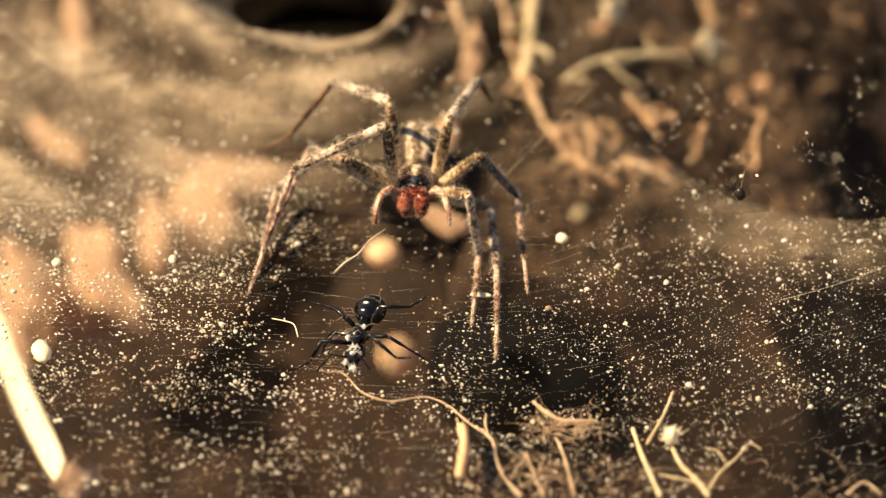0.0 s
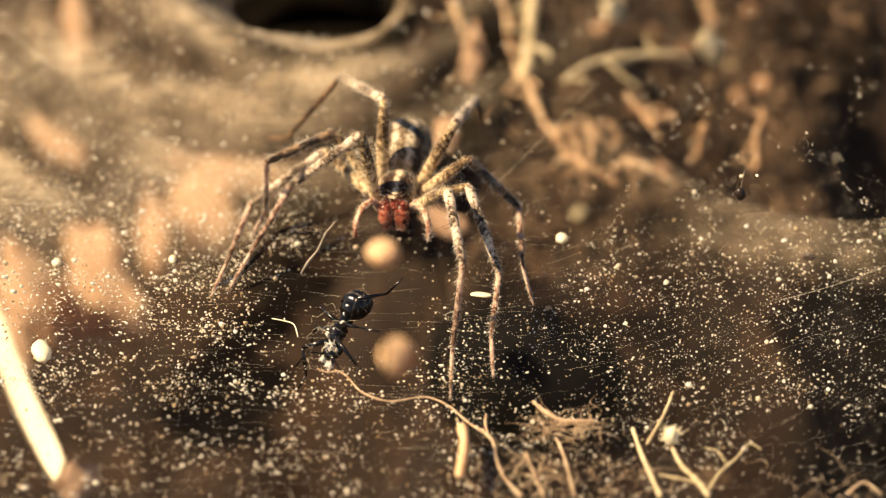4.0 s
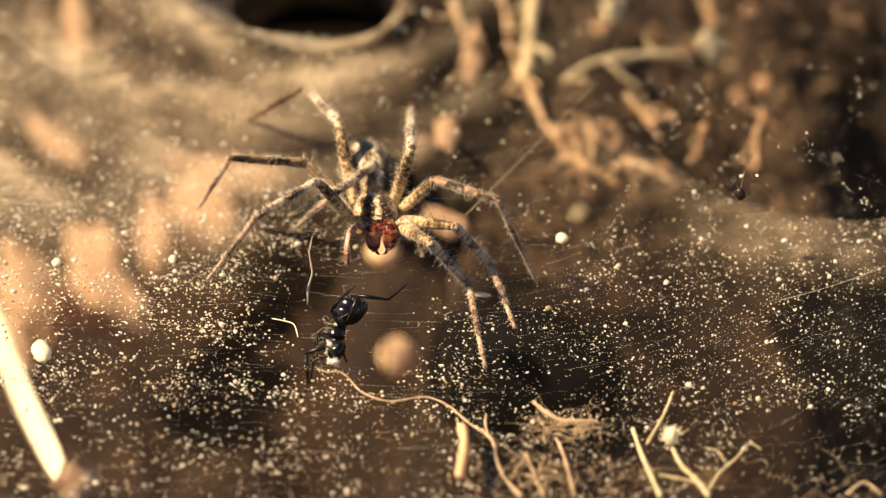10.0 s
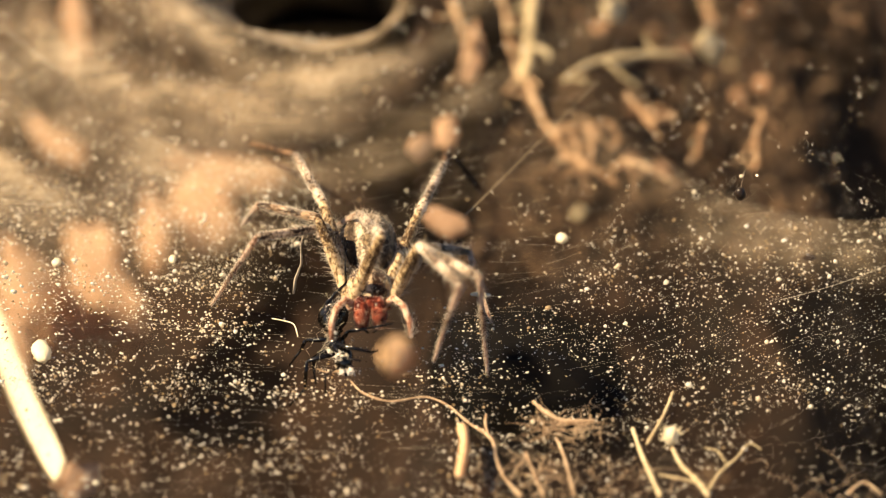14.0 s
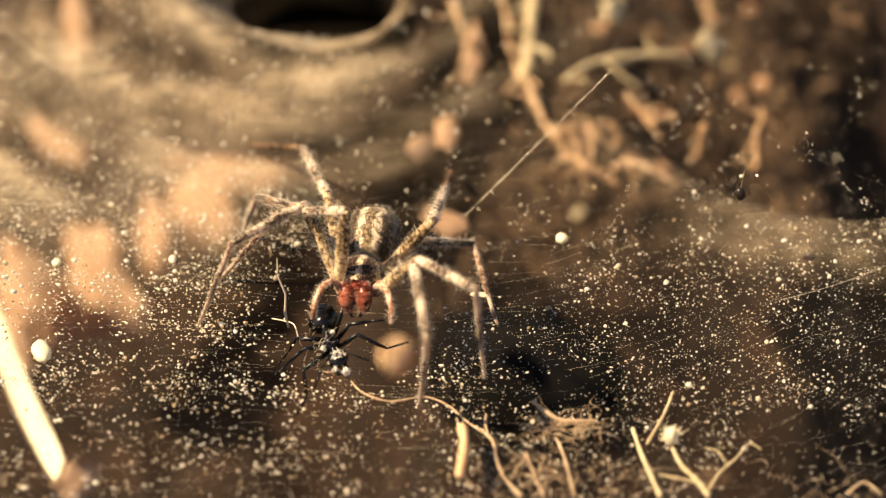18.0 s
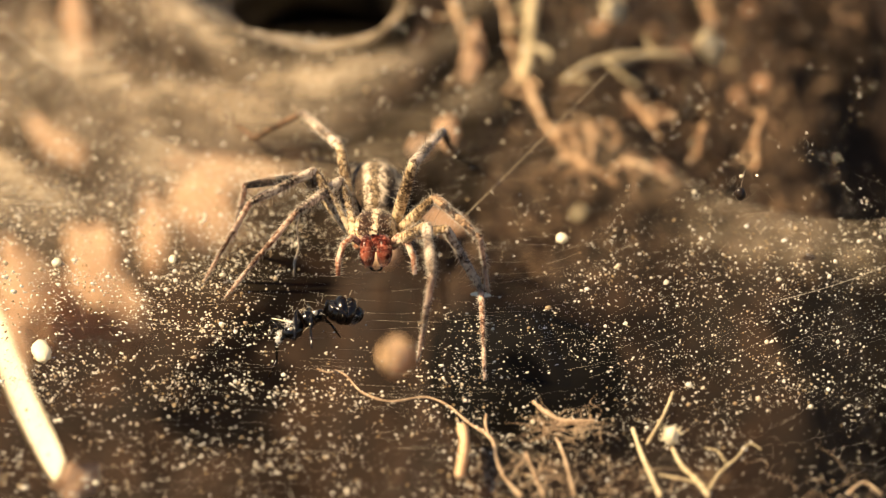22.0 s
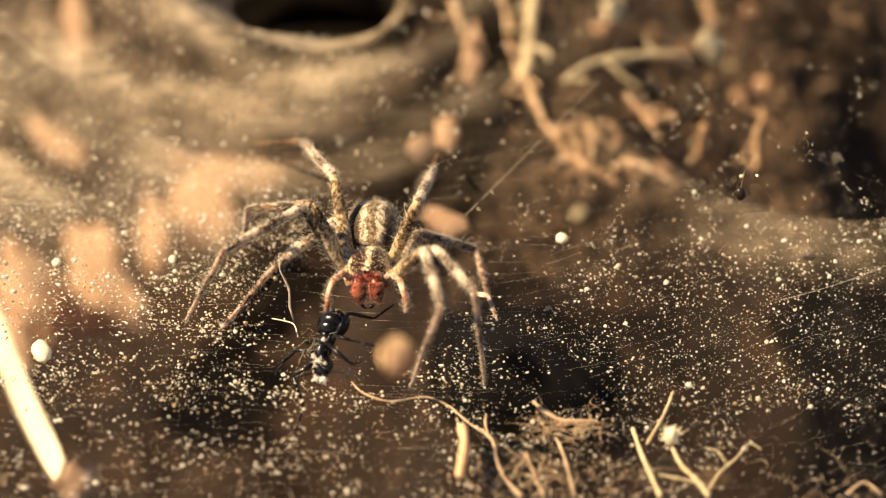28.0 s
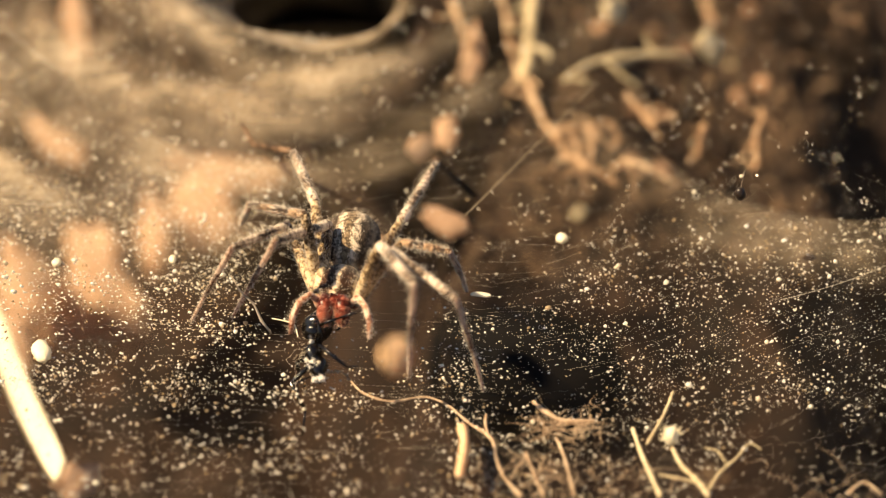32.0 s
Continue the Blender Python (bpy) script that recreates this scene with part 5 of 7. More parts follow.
stance("s1", (-2.3, 1.4, 4.1, -95, 10), r1=(-5.1, -2.8, 11.0, -11.0, 1.0, 6.8, -15.7, -1.2, 2.7, -18.5, -2.6, 0.3), r2=(-8.2, 3.1, 6.6, -12.5, -2.9, 8.0, -14.4, 0.5, 2.9, -15.5, 2.5, -0.1), r3=(-8.9, 3.4, 5.0, -13.5, 2.1, 0.2, -14.7, -4.1, 1.3, -15.2, -7.6, 2.0), r4=(-5.1, 2.6, 10.8, -8.7, 10.0, 9.0, -13.5, 12.3, 2.5, -15.8, 15.3, 0.6), l1=(3.0, -6.4, 8.1, 4.8, -4.1, 0.5, 4.2, -10.6, 0.1, 3.8, -14.6, -0.3), l2=(1.6, -6.6, 7.3, 1.3, -13.8, 9.6, 1.2, -9.7, 4.6, 1.1, -7.4, 1.6), l3=(2.7, -2.4, 8.5, 5.8, -8.4, 9.4, 6.5, -6.7, 3.3, 6.9, -5.6, -0.2), l4=(1.3, 7.1, 6.3, 3.6, 15.1, 4.9, 4.5, 22.5, 1.1, 5.1, 26.2, -0.8))
stance("s2", (-4.8, -6.2, 4.1, -97, 12), r1=(-5.4, -11.9, 10.8, -8.2, -4.5, 8.7, -12.7, -2.4, 4.3, -15.4, -1.3, 1.6), r2=(-10.3, -3.8, 5.9, -15.6, -0.7, 1.7, -16.8, -6.9, 1.6, -18.8, -10.0, 0.4), r3=(-8.2, -7.7, 9.8, -12.7, -3.4, 7.1, -15.2, -0.2, 2.1, -16.6, 1.6, -0.7), r4=(-6.7, -0.7, 7.9, -9.2, 7.3, 7.0, -13.6, 12.1, 1.8, -15.7, 15.6, 1.0), l1=(-2.5, -13.7, 10.2, -0.1, -21.3, 12.4, -0.7, -19.4, 6.1, -1.0, -18.5, 2.2), l2=(-0.5, -12.4, 9.1, 2.6, -19.0, 11.0, 3.3, -17.4, 4.9, 3.7, -16.5, 1.2), l3=(0.8, -3.8, 3.9, 3.5, -8.8, 7.7, 4.2, -4.7, 2.8, 4.6, -2.4, 0.1), l4=(-0.4, -0.4, 4.2, 1.5, 7.8, 3.5, 2.4, 15.9, 1.6, 2.8, 19.9, 0.6))
stance("s3", (-3.8, 3.9, 4.1, -95, 12), r1=(-5.5, -0.2, 11.3, -10.0, 5.9, 8.2, -14.0, 8.4, 3.6, -16.4, 9.9, 0.7), r2=(-11.4, -0.0, 7.1, -16.0, 1.9, 1.5, -18.0, -4.1, 0.4, -19.2, -7.6, -0.2), r3=(-10.6, 5.0, 6.0, -14.5, 2.8, 0.8, -15.1, -3.5, 1.0, -15.3, -7.1, 1.4), r4=(-5.6, 3.2, 11.2, -9.2, 10.5, 9.1, -11.5, 16.1, 3.2, -15.1, 15.2, 1.3), l1=(-0.9, -2.3, 10.7, 2.6, -9.2, 8.1, 4.3, -15.5, 6.9, 4.0, -17.4, 3.4), l2=(2.1, -3.3, 6.3, 3.6, -0.4, -0.4, 3.6, -6.7, 0.5, 3.7, -10.5, 1.0), l3=(2.3, 0.8, 7.9, 5.8, 2.6, 2.3, 6.4, -3.7, 1.4, 6.7, -7.3, 0.9), l4=(0.1, 1.3, 10.6, 2.5, 9.2, 8.7, 3.4, 16.1, 4.1, 3.8, 19.6, 1.7))
stance("s6", (-5.6, -5.4, 4.1, -95, 0), r1=(-8.1, -4.0, 8.1, -12.5, -10.5, 10.5, -14.5, -9.5, 4.3, -15.8, -9.0, 0.5), r2=(-9.6, -3.3, 7.4, -15.7, -7.5, 8.5, -18.1, -5.5, 3.0, -19.4, -4.2, -0.4), r3=(-9.4, -5.9, 9.2, -13.3, -0.7, 7.2, -15.2, 2.4, 2.0, -16.4, 4.3, -0.9), r4=(-8.0, -0.2, 8.2, -10.0, 8.0, 7.5, -13.7, 13.1, 2.0, -15.4, 16.7, 0.7), l1=(-2.0, -10.3, 9.9, 1.5, -17.6, 10.8, 1.5, -15.7, 4.5, 1.5, -14.6, 0.7), l2=(-1.0, -9.9, 9.0, 3.3, -16.0, 9.5, 3.9, -13.9, 3.5, 4.2, -12.7, -0.1), l3=(0.3, -3.4, 5.2, 3.5, -8.7, 8.0, 4.6, -4.8, 3.0, 5.3, -2.6, 0.2), l4=(-1.0, 0.4, 4.9, 0.9, 8.5, 4.0, 2.9, 16.4, 1.9, 4.6, 20.2, 1.6))
stance("s7", (-4.7, -0.4, 4.1, -95, 5), r1=(-7.9, 2.3, 5.7, -13.6, 5.2, 0.6, -15.8, -1.0, 0.1, -17.2, -4.7, -0.3), r2=(-10.0, -4.2, 9.2, -15.1, -9.8, 9.5, -17.5, -8.2, 3.7, -18.9, -7.3, 0.3), r3=(-9.7, 2.2, 6.7, -13.7, -2.8, 9.0, -14.8, 0.6, 3.7, -15.5, 2.4, 0.7), r4=(-5.9, 4.5, 8.6, -9.2, 12.2, 7.6, -13.8, 14.7, 1.1, -15.9, 18.1, -0.3), l1=(-1.1, -8.5, 8.7, 0.1, -16.5, 10.2, 0.1, -16.0, 3.6, 0.0, -15.6, -0.4), l2=(0.7, -6.8, 7.7, 3.7, -5.3, 1.0, 3.9, -11.6, 0.4, 4.0, -15.4, -0.1), l3=(0.7, -3.8, 8.1, 4.5, -9.3, 9.4, 5.9, -7.0, 3.6, 6.8, -5.8, 0.3), l4=(0.0, 5.0, 6.0, 2.4, 12.9, 4.8, 3.4, 19.1, -0.8, 5.0, 22.6, 0.7))
stance("s10", (-5.7, 1.1, 4.1, -81, 7), r1=(-5.5, 3.4, 6.1, -8.5, -4.0, 8.0, -11.0, -0.2, 3.2, -12.5, 2.1, 0.3), r2=(-9.7, -4.2, 9.3, -14.0, -10.4, 10.2, -16.7, -8.0, 4.9, -18.5, -6.8, 1.8), r3=(-11.0, 2.7, 6.6, -16.8, -0.0, 8.8, -19.1, 3.0, 3.7, -20.4, 4.7, 0.8), r4=(-8.5, 5.0, 9.1, -11.7, 12.7, 7.9, -15.7, 17.7, 2.4, -17.7, 20.2, -0.2), l1=(-1.0, -8.4, 6.5, 2.1, -4.8, -0.2, 2.7, -11.3, -0.1, 3.2, -15.3, -0.3), l2=(0.9, -5.6, 6.1, 3.9, -2.4, 0.1, 4.9, -8.7, 0.8, 5.5, -12.5, 1.3), l3=(-0.6, -2.7, 8.5, 4.2, -7.4, 9.7, 6.2, -6.0, 3.8, 7.4, -5.2, 0.5), l4=(-2.5, -1.5, 10.6, -2.6, 6.7, 9.2, -2.6, 14.1, 5.1, -2.6, 17.7, 3.0))
stance("s11", (-5.0, 1.3, 4.1, -83, 5), r1=(-5.1, 3.7, 5.8, -8.1, -3.7, 7.8, -10.7, -0.0, 3.0, -12.2, 2.3, 0.1), r2=(-9.5, -4.0, 9.1, -13.9, -10.0, 9.7, -16.2, -7.4, 4.3, -17.7, -6.0, 1.1), r3=(-10.4, 0.4, 8.2, -17.0, 2.1, 7.5, -19.2, 5.3, 2.5, -20.5, 7.2, -0.3), r4=(-8.4, 4.4, 9.5, -11.8, 12.0, 8.4, -15.5, 17.1, 2.9, -17.4, 19.7, 0.1), l1=(-0.9, -8.4, 6.5, 2.1, -4.8, -0.2, 2.7, -11.4, -0.1, 3.2, -15.3, -0.3), l2=(0.9, -5.9, 6.3, 3.9, -2.6, 0.3, 4.9, -8.9, 1.0, 5.5, -12.7, 1.4), l3=(-0.6, -2.9, 8.6, 4.2, -7.6, 9.8, 6.2, -6.1, 3.9, 7.4, -5.4, 0.6), l4=(-2.6, -1.6, 10.7, -2.6, 6.7, 9.2, -2.6, 14.0, 5.2, -2.6, 17.7, 3.1))
stance("s12", (-6.3, -2.2, 4.1, -92, 8), r1=(-10.6, -8.3, 10.0, -13.2, -16.1, 9.9, -14.5, -15.2, 3.5, -15.2, -14.5, -0.4), r2=(-13.2, -5.8, 7.8, -17.4, -4.5, 1.8, -18.3, -10.9, 1.4, -18.8, -14.6, 1.3), r3=(-11.3, -0.4, 7.5, -15.7, -5.3, 9.3, -16.6, -1.7, 4.1, -17.2, 0.2, 1.1), r4=(-9.2, 2.7, 8.4, -12.4, 10.2, 6.6, -16.2, 15.9, 1.7, -18.0, 18.9, -0.6), l1=(-2.1, -9.9, 9.1, -0.8, -17.9, 10.2, -0.8, -16.4, 3.8, -0.8, -15.4, -0.1), l2=(0.2, -1.4, 2.2, 2.4, -8.5, 1.8, 3.1, -14.8, 0.7, 3.5, -18.5, 0.1), l3=(-0.7, -5.8, 8.1, 2.5, -11.8, 8.1, 3.4, -8.5, 2.7, 3.9, -6.6, -0.3), l4=(-2.1, -2.7, 10.6, -0.3, 5.1, 8.2, 0.1, 11.7, 3.0, 0.3, 15.0, 0.4))
stance("s13", (-5.6, -6.8, 4.1, -94, 6), r1=(-5.9, -4.9, 7.4, -8.4, 2.7, 5.4, -12.0, 6.4, 1.3, -14.1, 8.8, -1.0), r2=(-8.7, -9.8, 10.2, -12.4, -3.9, 7.6, -16.2, -0.5, 3.7, -18.5, 1.5, 1.4), r3=(-9.7, -4.0, 7.0, -13.2, -8.8, 10.3, -15.7, -6.2, 5.0, -17.2, -4.9, 2.1), r4=(-9.0, -1.7, 7.9, -11.9, 6.2, 7.3, -15.2, 12.8, 3.4, -16.9, 16.1, 1.3), l1=(-2.1, -12.4, 10.3, 0.2, -20.0, 12.4, -0.2, -18.1, 6.1, -0.4, -17.1, 2.2), l2=(-1.1, -11.3, 9.4, 2.6, -17.9, 9.7, 3.0, -17.3, 3.3, 3.2, -16.9, -0.4), l3=(-1.5, -3.7, 5.9, 2.3, -9.1, 7.4, 3.5, -5.8, 2.1, 4.0, -3.8, -0.9), l4=(-2.5, -0.8, 5.9, -0.7, 7.4, 6.1, -0.1, 15.2, 2.9, 0.3, 19.0, 1.3))
stance("s14", (-5.7, -9.3, 4.1, -87, 9), r1=(-4.5, -13.4, 10.6, -6.5, -6.1, 7.6, -8.8, -1.7, 3.2, -10.2, 0.9, 0.6), r2=(-8.9, -6.8, 6.8, -13.9, -11.9, 9.4, -16.5, -9.8, 3.9, -18.1, -8.6, 0.6), r3=(-9.5, -8.2, 8.6, -14.4, -3.8, 6.9, -15.8, 0.7, 2.6, -16.6, 3.2, 0.1), r4=(-9.4, -4.0, 7.2, -12.0, 3.9, 6.6, -15.3, 10.8, 3.1, -17.0, 14.2, 1.3), l1=(-1.7, -14.5, 10.5, 1.2, -21.9, 12.3, -0.0, -19.5, 6.3, -0.7, -18.2, 2.5), l2=(-1.6, -13.8, 9.9, 2.6, -19.8, 11.4, 3.0, -18.7, 5.1, 3.3, -18.2, 1.4), l3=(-1.2, -5.7, 4.1, 2.1, -1.0, 0.5, 3.1, -7.3, 0.6, 3.7, -10.9, 0.7), l4=(-1.9, -3.2, 5.7, 0.1, 4.9, 5.2, 0.4, 12.4, 1.5, 0.6, 16.2, -0.3))
stance("s17", (-6.1, -8.4, 4.1, -97, 7), r1=(-5.8, -12.2, 10.5, -7.6, -4.7, 7.9, -10.5, -1.7, 2.7, -12.3, 0.1, -0.4), r2=(-7.9, -11.3, 10.4, -12.7, -6.1, 8.0, -16.7, -4.2, 3.4, -19.1, -3.1, 0.6), r3=(-9.6, -8.7, 9.5, -12.6, -3.1, 6.8, -14.8, 1.4, 2.9, -16.1, 4.0, 0.7), r4=(-9.5, -2.4, 6.5, -12.2, 5.5, 6.0, -15.4, 12.4, 2.4, -17.0, 15.9, 0.6), l1=(-4.1, -5.8, 4.4, -1.1, 0.9, 0.8, -0.7, -5.7, 0.5, -0.4, -9.6, 0.3), l2=(-2.2, -14.3, 9.2, 1.2, -20.7, 11.3, 2.3, -19.2, 5.1, 3.1, -18.5, 1.5), l3=(-1.8, -5.2, 3.8, 1.4, -0.3, 0.3, 3.0, -6.5, 0.1, 4.1, -10.0, -0.0), l4=(-0.8, -3.3, 5.2, -0.1, 4.9, 3.5, 0.4, 12.6, 0.2, 0.7, 16.5, -1.3))
stance("s18", (-6.0, -7.8, 4.1, -96, 13), r1=(-7.2, -11.2, 11.3, -12.6, -6.1, 7.8, -16.2, -4.9, 2.4, -18.4, -4.0, -0.8), r2=(-10.4, -7.4, 9.4, -15.6, -12.8, 9.5, -17.7, -11.5, 3.6, -19.0, -10.7, 0.1), r3=(-10.5, -8.0, 9.3, -14.6, -3.1, 7.1, -15.9, 0.8, 2.3, -16.6, 3.1, -0.5), r4=(-9.2, -1.7, 6.5, -11.6, 6.4, 5.8, -15.3, 12.8, 1.9, -17.1, 16.1, -0.1), l1=(-2.1, -15.6, 9.4, -1.1, -23.7, 9.2, -1.5, -21.4, 3.1, -1.8, -19.7, -0.6), l2=(-1.8, -14.2, 9.0, 2.3, -20.2, 10.7, 2.8, -18.7, 4.5, 3.1, -17.9, 0.8), l3=(-1.9, -4.4, 3.8, 2.5, -0.2, 0.7, 3.5, -6.4, 0.2, 4.2, -10.0, -0.1), l4=(-0.8, -10.5, 9.9, 0.2, -2.5, 7.6, 0.6, 5.0, 3.9, 0.7, 8.8, 2.0))
stance("s19", (-5.9, -4.5, 4.2, -94, 15), r1=(-9.1, -1.9, 6.7, -12.7, -8.6, 9.7, -15.9, -6.8, 4.3, -18.0, -5.8, 1.0), r2=(-11.8, -6.4, 9.4, -16.0, -12.6, 9.4, -17.9, -11.3, 3.4, -18.9, -10.5, -0.1), r3=(-11.6, -6.4, 8.8, -15.6, -1.2, 6.7, -16.6, 2.5, 1.6, -17.3, 4.6, -1.2), r4=(-9.5, 1.5, 6.3, -12.3, 9.4, 5.6, -15.9, 15.2, 0.8, -17.7, 18.4, -1.3), l1=(-2.0, -13.3, 8.6, -1.3, -10.8, 0.8, -1.6, -17.4, 0.8, -1.8, -21.4, 0.8), l2=(-0.5, -10.9, 8.2, 2.6, -7.9, 2.2, 3.0, -14.2, 1.1, 3.1, -18.0, 0.6), l3=(-1.6, -9.3, 8.7, 2.9, -14.1, 10.4, 3.4, -12.0, 4.3, 3.7, -10.9, 0.9), l4=(-2.0, 1.6, 3.9, 0.8, 9.5, 5.0, 0.6, 16.4, 0.2, 0.9, 20.3, -1.4))
stance("s21", (-5.1, -0.9, 4.1, -88, 12), r1=(-7.8, 1.5, 6.6, -11.5, -5.7, 8.3, -15.1, -4.0, 3.0, -17.3, -2.9, -0.1), r2=(-10.7, 0.6, 6.6, -15.9, 2.7, 1.6, -18.5, -3.0, 1.0, -20.1, -6.5, 0.7), r3=(-10.8, -0.1, 7.6, -15.4, -4.9, 9.4, -16.7, -1.9, 3.9, -17.4, -0.2, 0.8), r4=(-8.2, 4.3, 7.8, -11.9, 11.6, 6.0, -16.6, 16.0, 0.6, -18.7, 19.7, 0.0), l1=(-0.9, -10.0, 7.9, -0.8, -8.0, -0.1, -1.6, -14.5, -0.0, -2.0, -18.5, -0.2), l2=(0.6, -7.6, 7.5, 3.2, -7.0, 0.5, 3.1, -13.4, 0.2, 3.1, -17.2, -0.0), l3=(-0.5, -5.3, 8.7, 2.8, -11.2, 8.9, 3.5, -9.7, 2.7, 3.8, -8.6, -0.7), l4=(-2.3, -3.7, 10.8, -0.0, 4.1, 9.1, 0.5, 10.7, 3.8, 0.8, 13.9, 1.1))
stance("s22", (-5.4, -1.5, 4.1, -88, 11), r1=(-8.2, 1.0, 6.0, -11.3, -6.4, 7.9, -15.2, -6.3, 2.6, -17.4, -6.0, -0.7), r2=(-10.2, -0.2, 7.7, -14.8, -6.0, 8.6, -17.6, -5.0, 3.0, -19.2, -4.2, -0.4), r3=(-11.0, -0.4, 7.4, -15.2, -5.2, 9.6, -16.4, -2.2, 4.1, -17.1, -0.4, 1.0), r4=(-8.4, 3.9, 7.4, -11.9, 11.5, 6.0, -16.6, 15.9, 0.7, -18.6, 19.5, 0.1), l1=(-1.2, -9.7, 8.9, -0.8, -17.8, 10.1, -1.5, -16.0, 3.8, -1.9, -14.8, -0.0), l2=(0.2, -8.2, 7.6, 3.0, -6.7, 0.8, 3.1, -13.1, 0.2, 3.1, -16.9, -0.2), l3=(-0.6, -5.5, 8.7, 2.8, -11.4, 9.0, 3.3, -8.3, 3.4, 3.6, -6.5, 0.3), l4=(-2.3, -3.9, 10.8, 0.0, 4.0, 8.9, 0.5, 10.4, 3.5, 0.8, 13.6, 0.8))
stance("s23", (-5.9, -3.0, 4.1, -90, 8), r1=(-8.4, -8.1, 10.8, -12.7, -4.3, 5.0, -15.8, -9.8, 2.8, -17.4, -13.3, 1.8), r2=(-11.0, -2.1, 7.9, -15.5, -8.0, 8.9, -18.0, -6.7, 3.1, -19.4, -5.8, -0.3), r3=(-10.9, -1.0, 7.1, -15.1, -5.8, 9.6, -16.3, -1.7, 4.8, -17.1, 0.5, 2.1), r4=(-8.8, 2.7, 7.0, -11.8, 10.5, 6.0, -16.5, 15.3, 0.9, -18.7, 18.9, 0.5), l1=(-1.0, -10.2, 9.1, 0.1, -18.1, 11.2, -0.5, -16.6, 4.8, -0.8, -15.8, 0.9), l2=(-0.2, -8.7, 8.2, 2.9, -6.9, 1.7, 3.1, -13.3, 0.7, 3.2, -17.0, 0.1), l3=(-1.0, -7.1, 8.5, 2.3, -12.9, 9.6, 3.4, -11.1, 3.6, 4.0, -10.1, 0.2), l4=(-2.5, -6.3, 10.4, -0.0, 1.7, 9.8, 0.7, 7.9, 4.2, 1.0, 10.9, 1.3))
stance("s24", (-5.1, -3.8, 4.1, -87, 6), r1=(-7.4, -9.7, 10.4, -10.9, -17.1, 11.3, -13.2, -15.4, 5.4, -14.8, -14.5, 1.8), r2=(-10.4, -2.9, 7.3, -15.1, -8.7, 7.8, -18.5, -6.9, 2.7, -20.4, -5.8, -0.4), r3=(-10.2, -1.8, 6.8, -14.4, -6.4, 9.5, -15.5, -2.1, 4.9, -16.2, 0.2, 2.3), r4=(-7.9, 1.6, 7.5, -11.4, 9.2, 6.5, -15.9, 14.2, 1.6, -18.0, 17.9, 1.1), l1=(-0.4, -11.4, 8.8, 0.4, -19.3, 10.6, 0.2, -17.6, 4.2, 0.0, -16.6, 0.4), l2=(0.7, -9.8, 7.9, 3.6, -7.2, 1.5, 3.4, -13.5, 0.6, 3.2, -17.2, 0.0), l3=(-1.0, -7.6, 8.9, 2.9, -13.2, 9.9, 3.7, -10.0, 4.4, 4.2, -8.4, 1.2), l4=(-2.1, -6.5, 10.6, -0.0, 1.5, 9.3, 0.5, 8.3, 4.4, 0.7, 11.7, 1.9))
stance("s25", (-3.9, 1.0, 4.1, -87, 14), r1=(-6.4, 3.5, 6.3, -10.0, 8.7, 1.0, -12.6, 2.6, 0.5, -14.2, -1.0, 0.2), r2=(-7.3, 3.8, 6.4, -12.2, -1.4, 8.6, -15.4, -0.1, 3.3, -17.3, 0.7, 0.1), r3=(-8.2, -0.6, 9.5, -14.3, -3.7, 9.1, -17.2, -3.0, 3.4, -18.8, -2.6, 0.2), r4=(-7.1, 6.0, 8.0, -11.1, 13.1, 5.9, -16.6, 16.0, 0.2, -18.5, 19.7, -0.0), l1=(0.6, -7.8, 8.2, 0.7, -3.8, 1.0, 0.2, -10.4, 0.3, -0.2, -14.3, -0.2), l2=(0.9, -6.4, 7.7, 3.7, -7.0, 0.8, 3.3, -13.4, 0.3, 3.3, -17.1, -0.5), l3=(1.8, -3.1, 8.0, 4.2, -1.4, 1.9, 4.2, -7.8, 1.5, 4.2, -11.4, 1.4), l4=(-1.0, -1.7, 10.8, 0.7, 6.3, 8.8, 1.1, 13.0, 3.9, 1.3, 16.4, 1.3))
stance("s28", (-5.6, -6.9, 4.2, -91, 14), r1=(-8.0, -4.1, 6.0, -13.5, -2.5, 0.1, -15.7, -8.7, 0.7, -17.1, -12.4, 1.0), r2=(-10.5, -8.5, 9.8, -16.1, -13.5, 9.4, -18.5, -11.6, 3.8, -19.9, -10.5, 0.5), r3=(-9.9, -7.6, 9.4, -15.2, -4.3, 6.8, -16.0, -0.4, 1.9, -16.6, 1.9, -0.9), r4=(-8.6, -2.0, 8.4, -11.5, 5.7, 6.8, -15.0, 12.1, 2.5, -16.7, 15.3, 0.4), l1=(-1.4, -14.2, 9.8, -0.1, -22.2, 10.7, -1.6, -20.3, 4.6, -2.4, -19.1, 0.8), l2=(-0.6, -12.8, 9.0, 2.2, -19.6, 10.1, 2.8, -18.5, 3.8, 3.1, -17.9, 0.1), l3=(-1.9, -3.1, 3.8, 2.7, 0.1, -0.1, 3.5, -6.3, 0.1, 4.2, -9.8, 0.1), l4=(-1.9, -9.2, 10.7, -0.7, -1.2, 8.6, -0.4, 6.3, 4.8, -0.2, 10.0, 2.9))
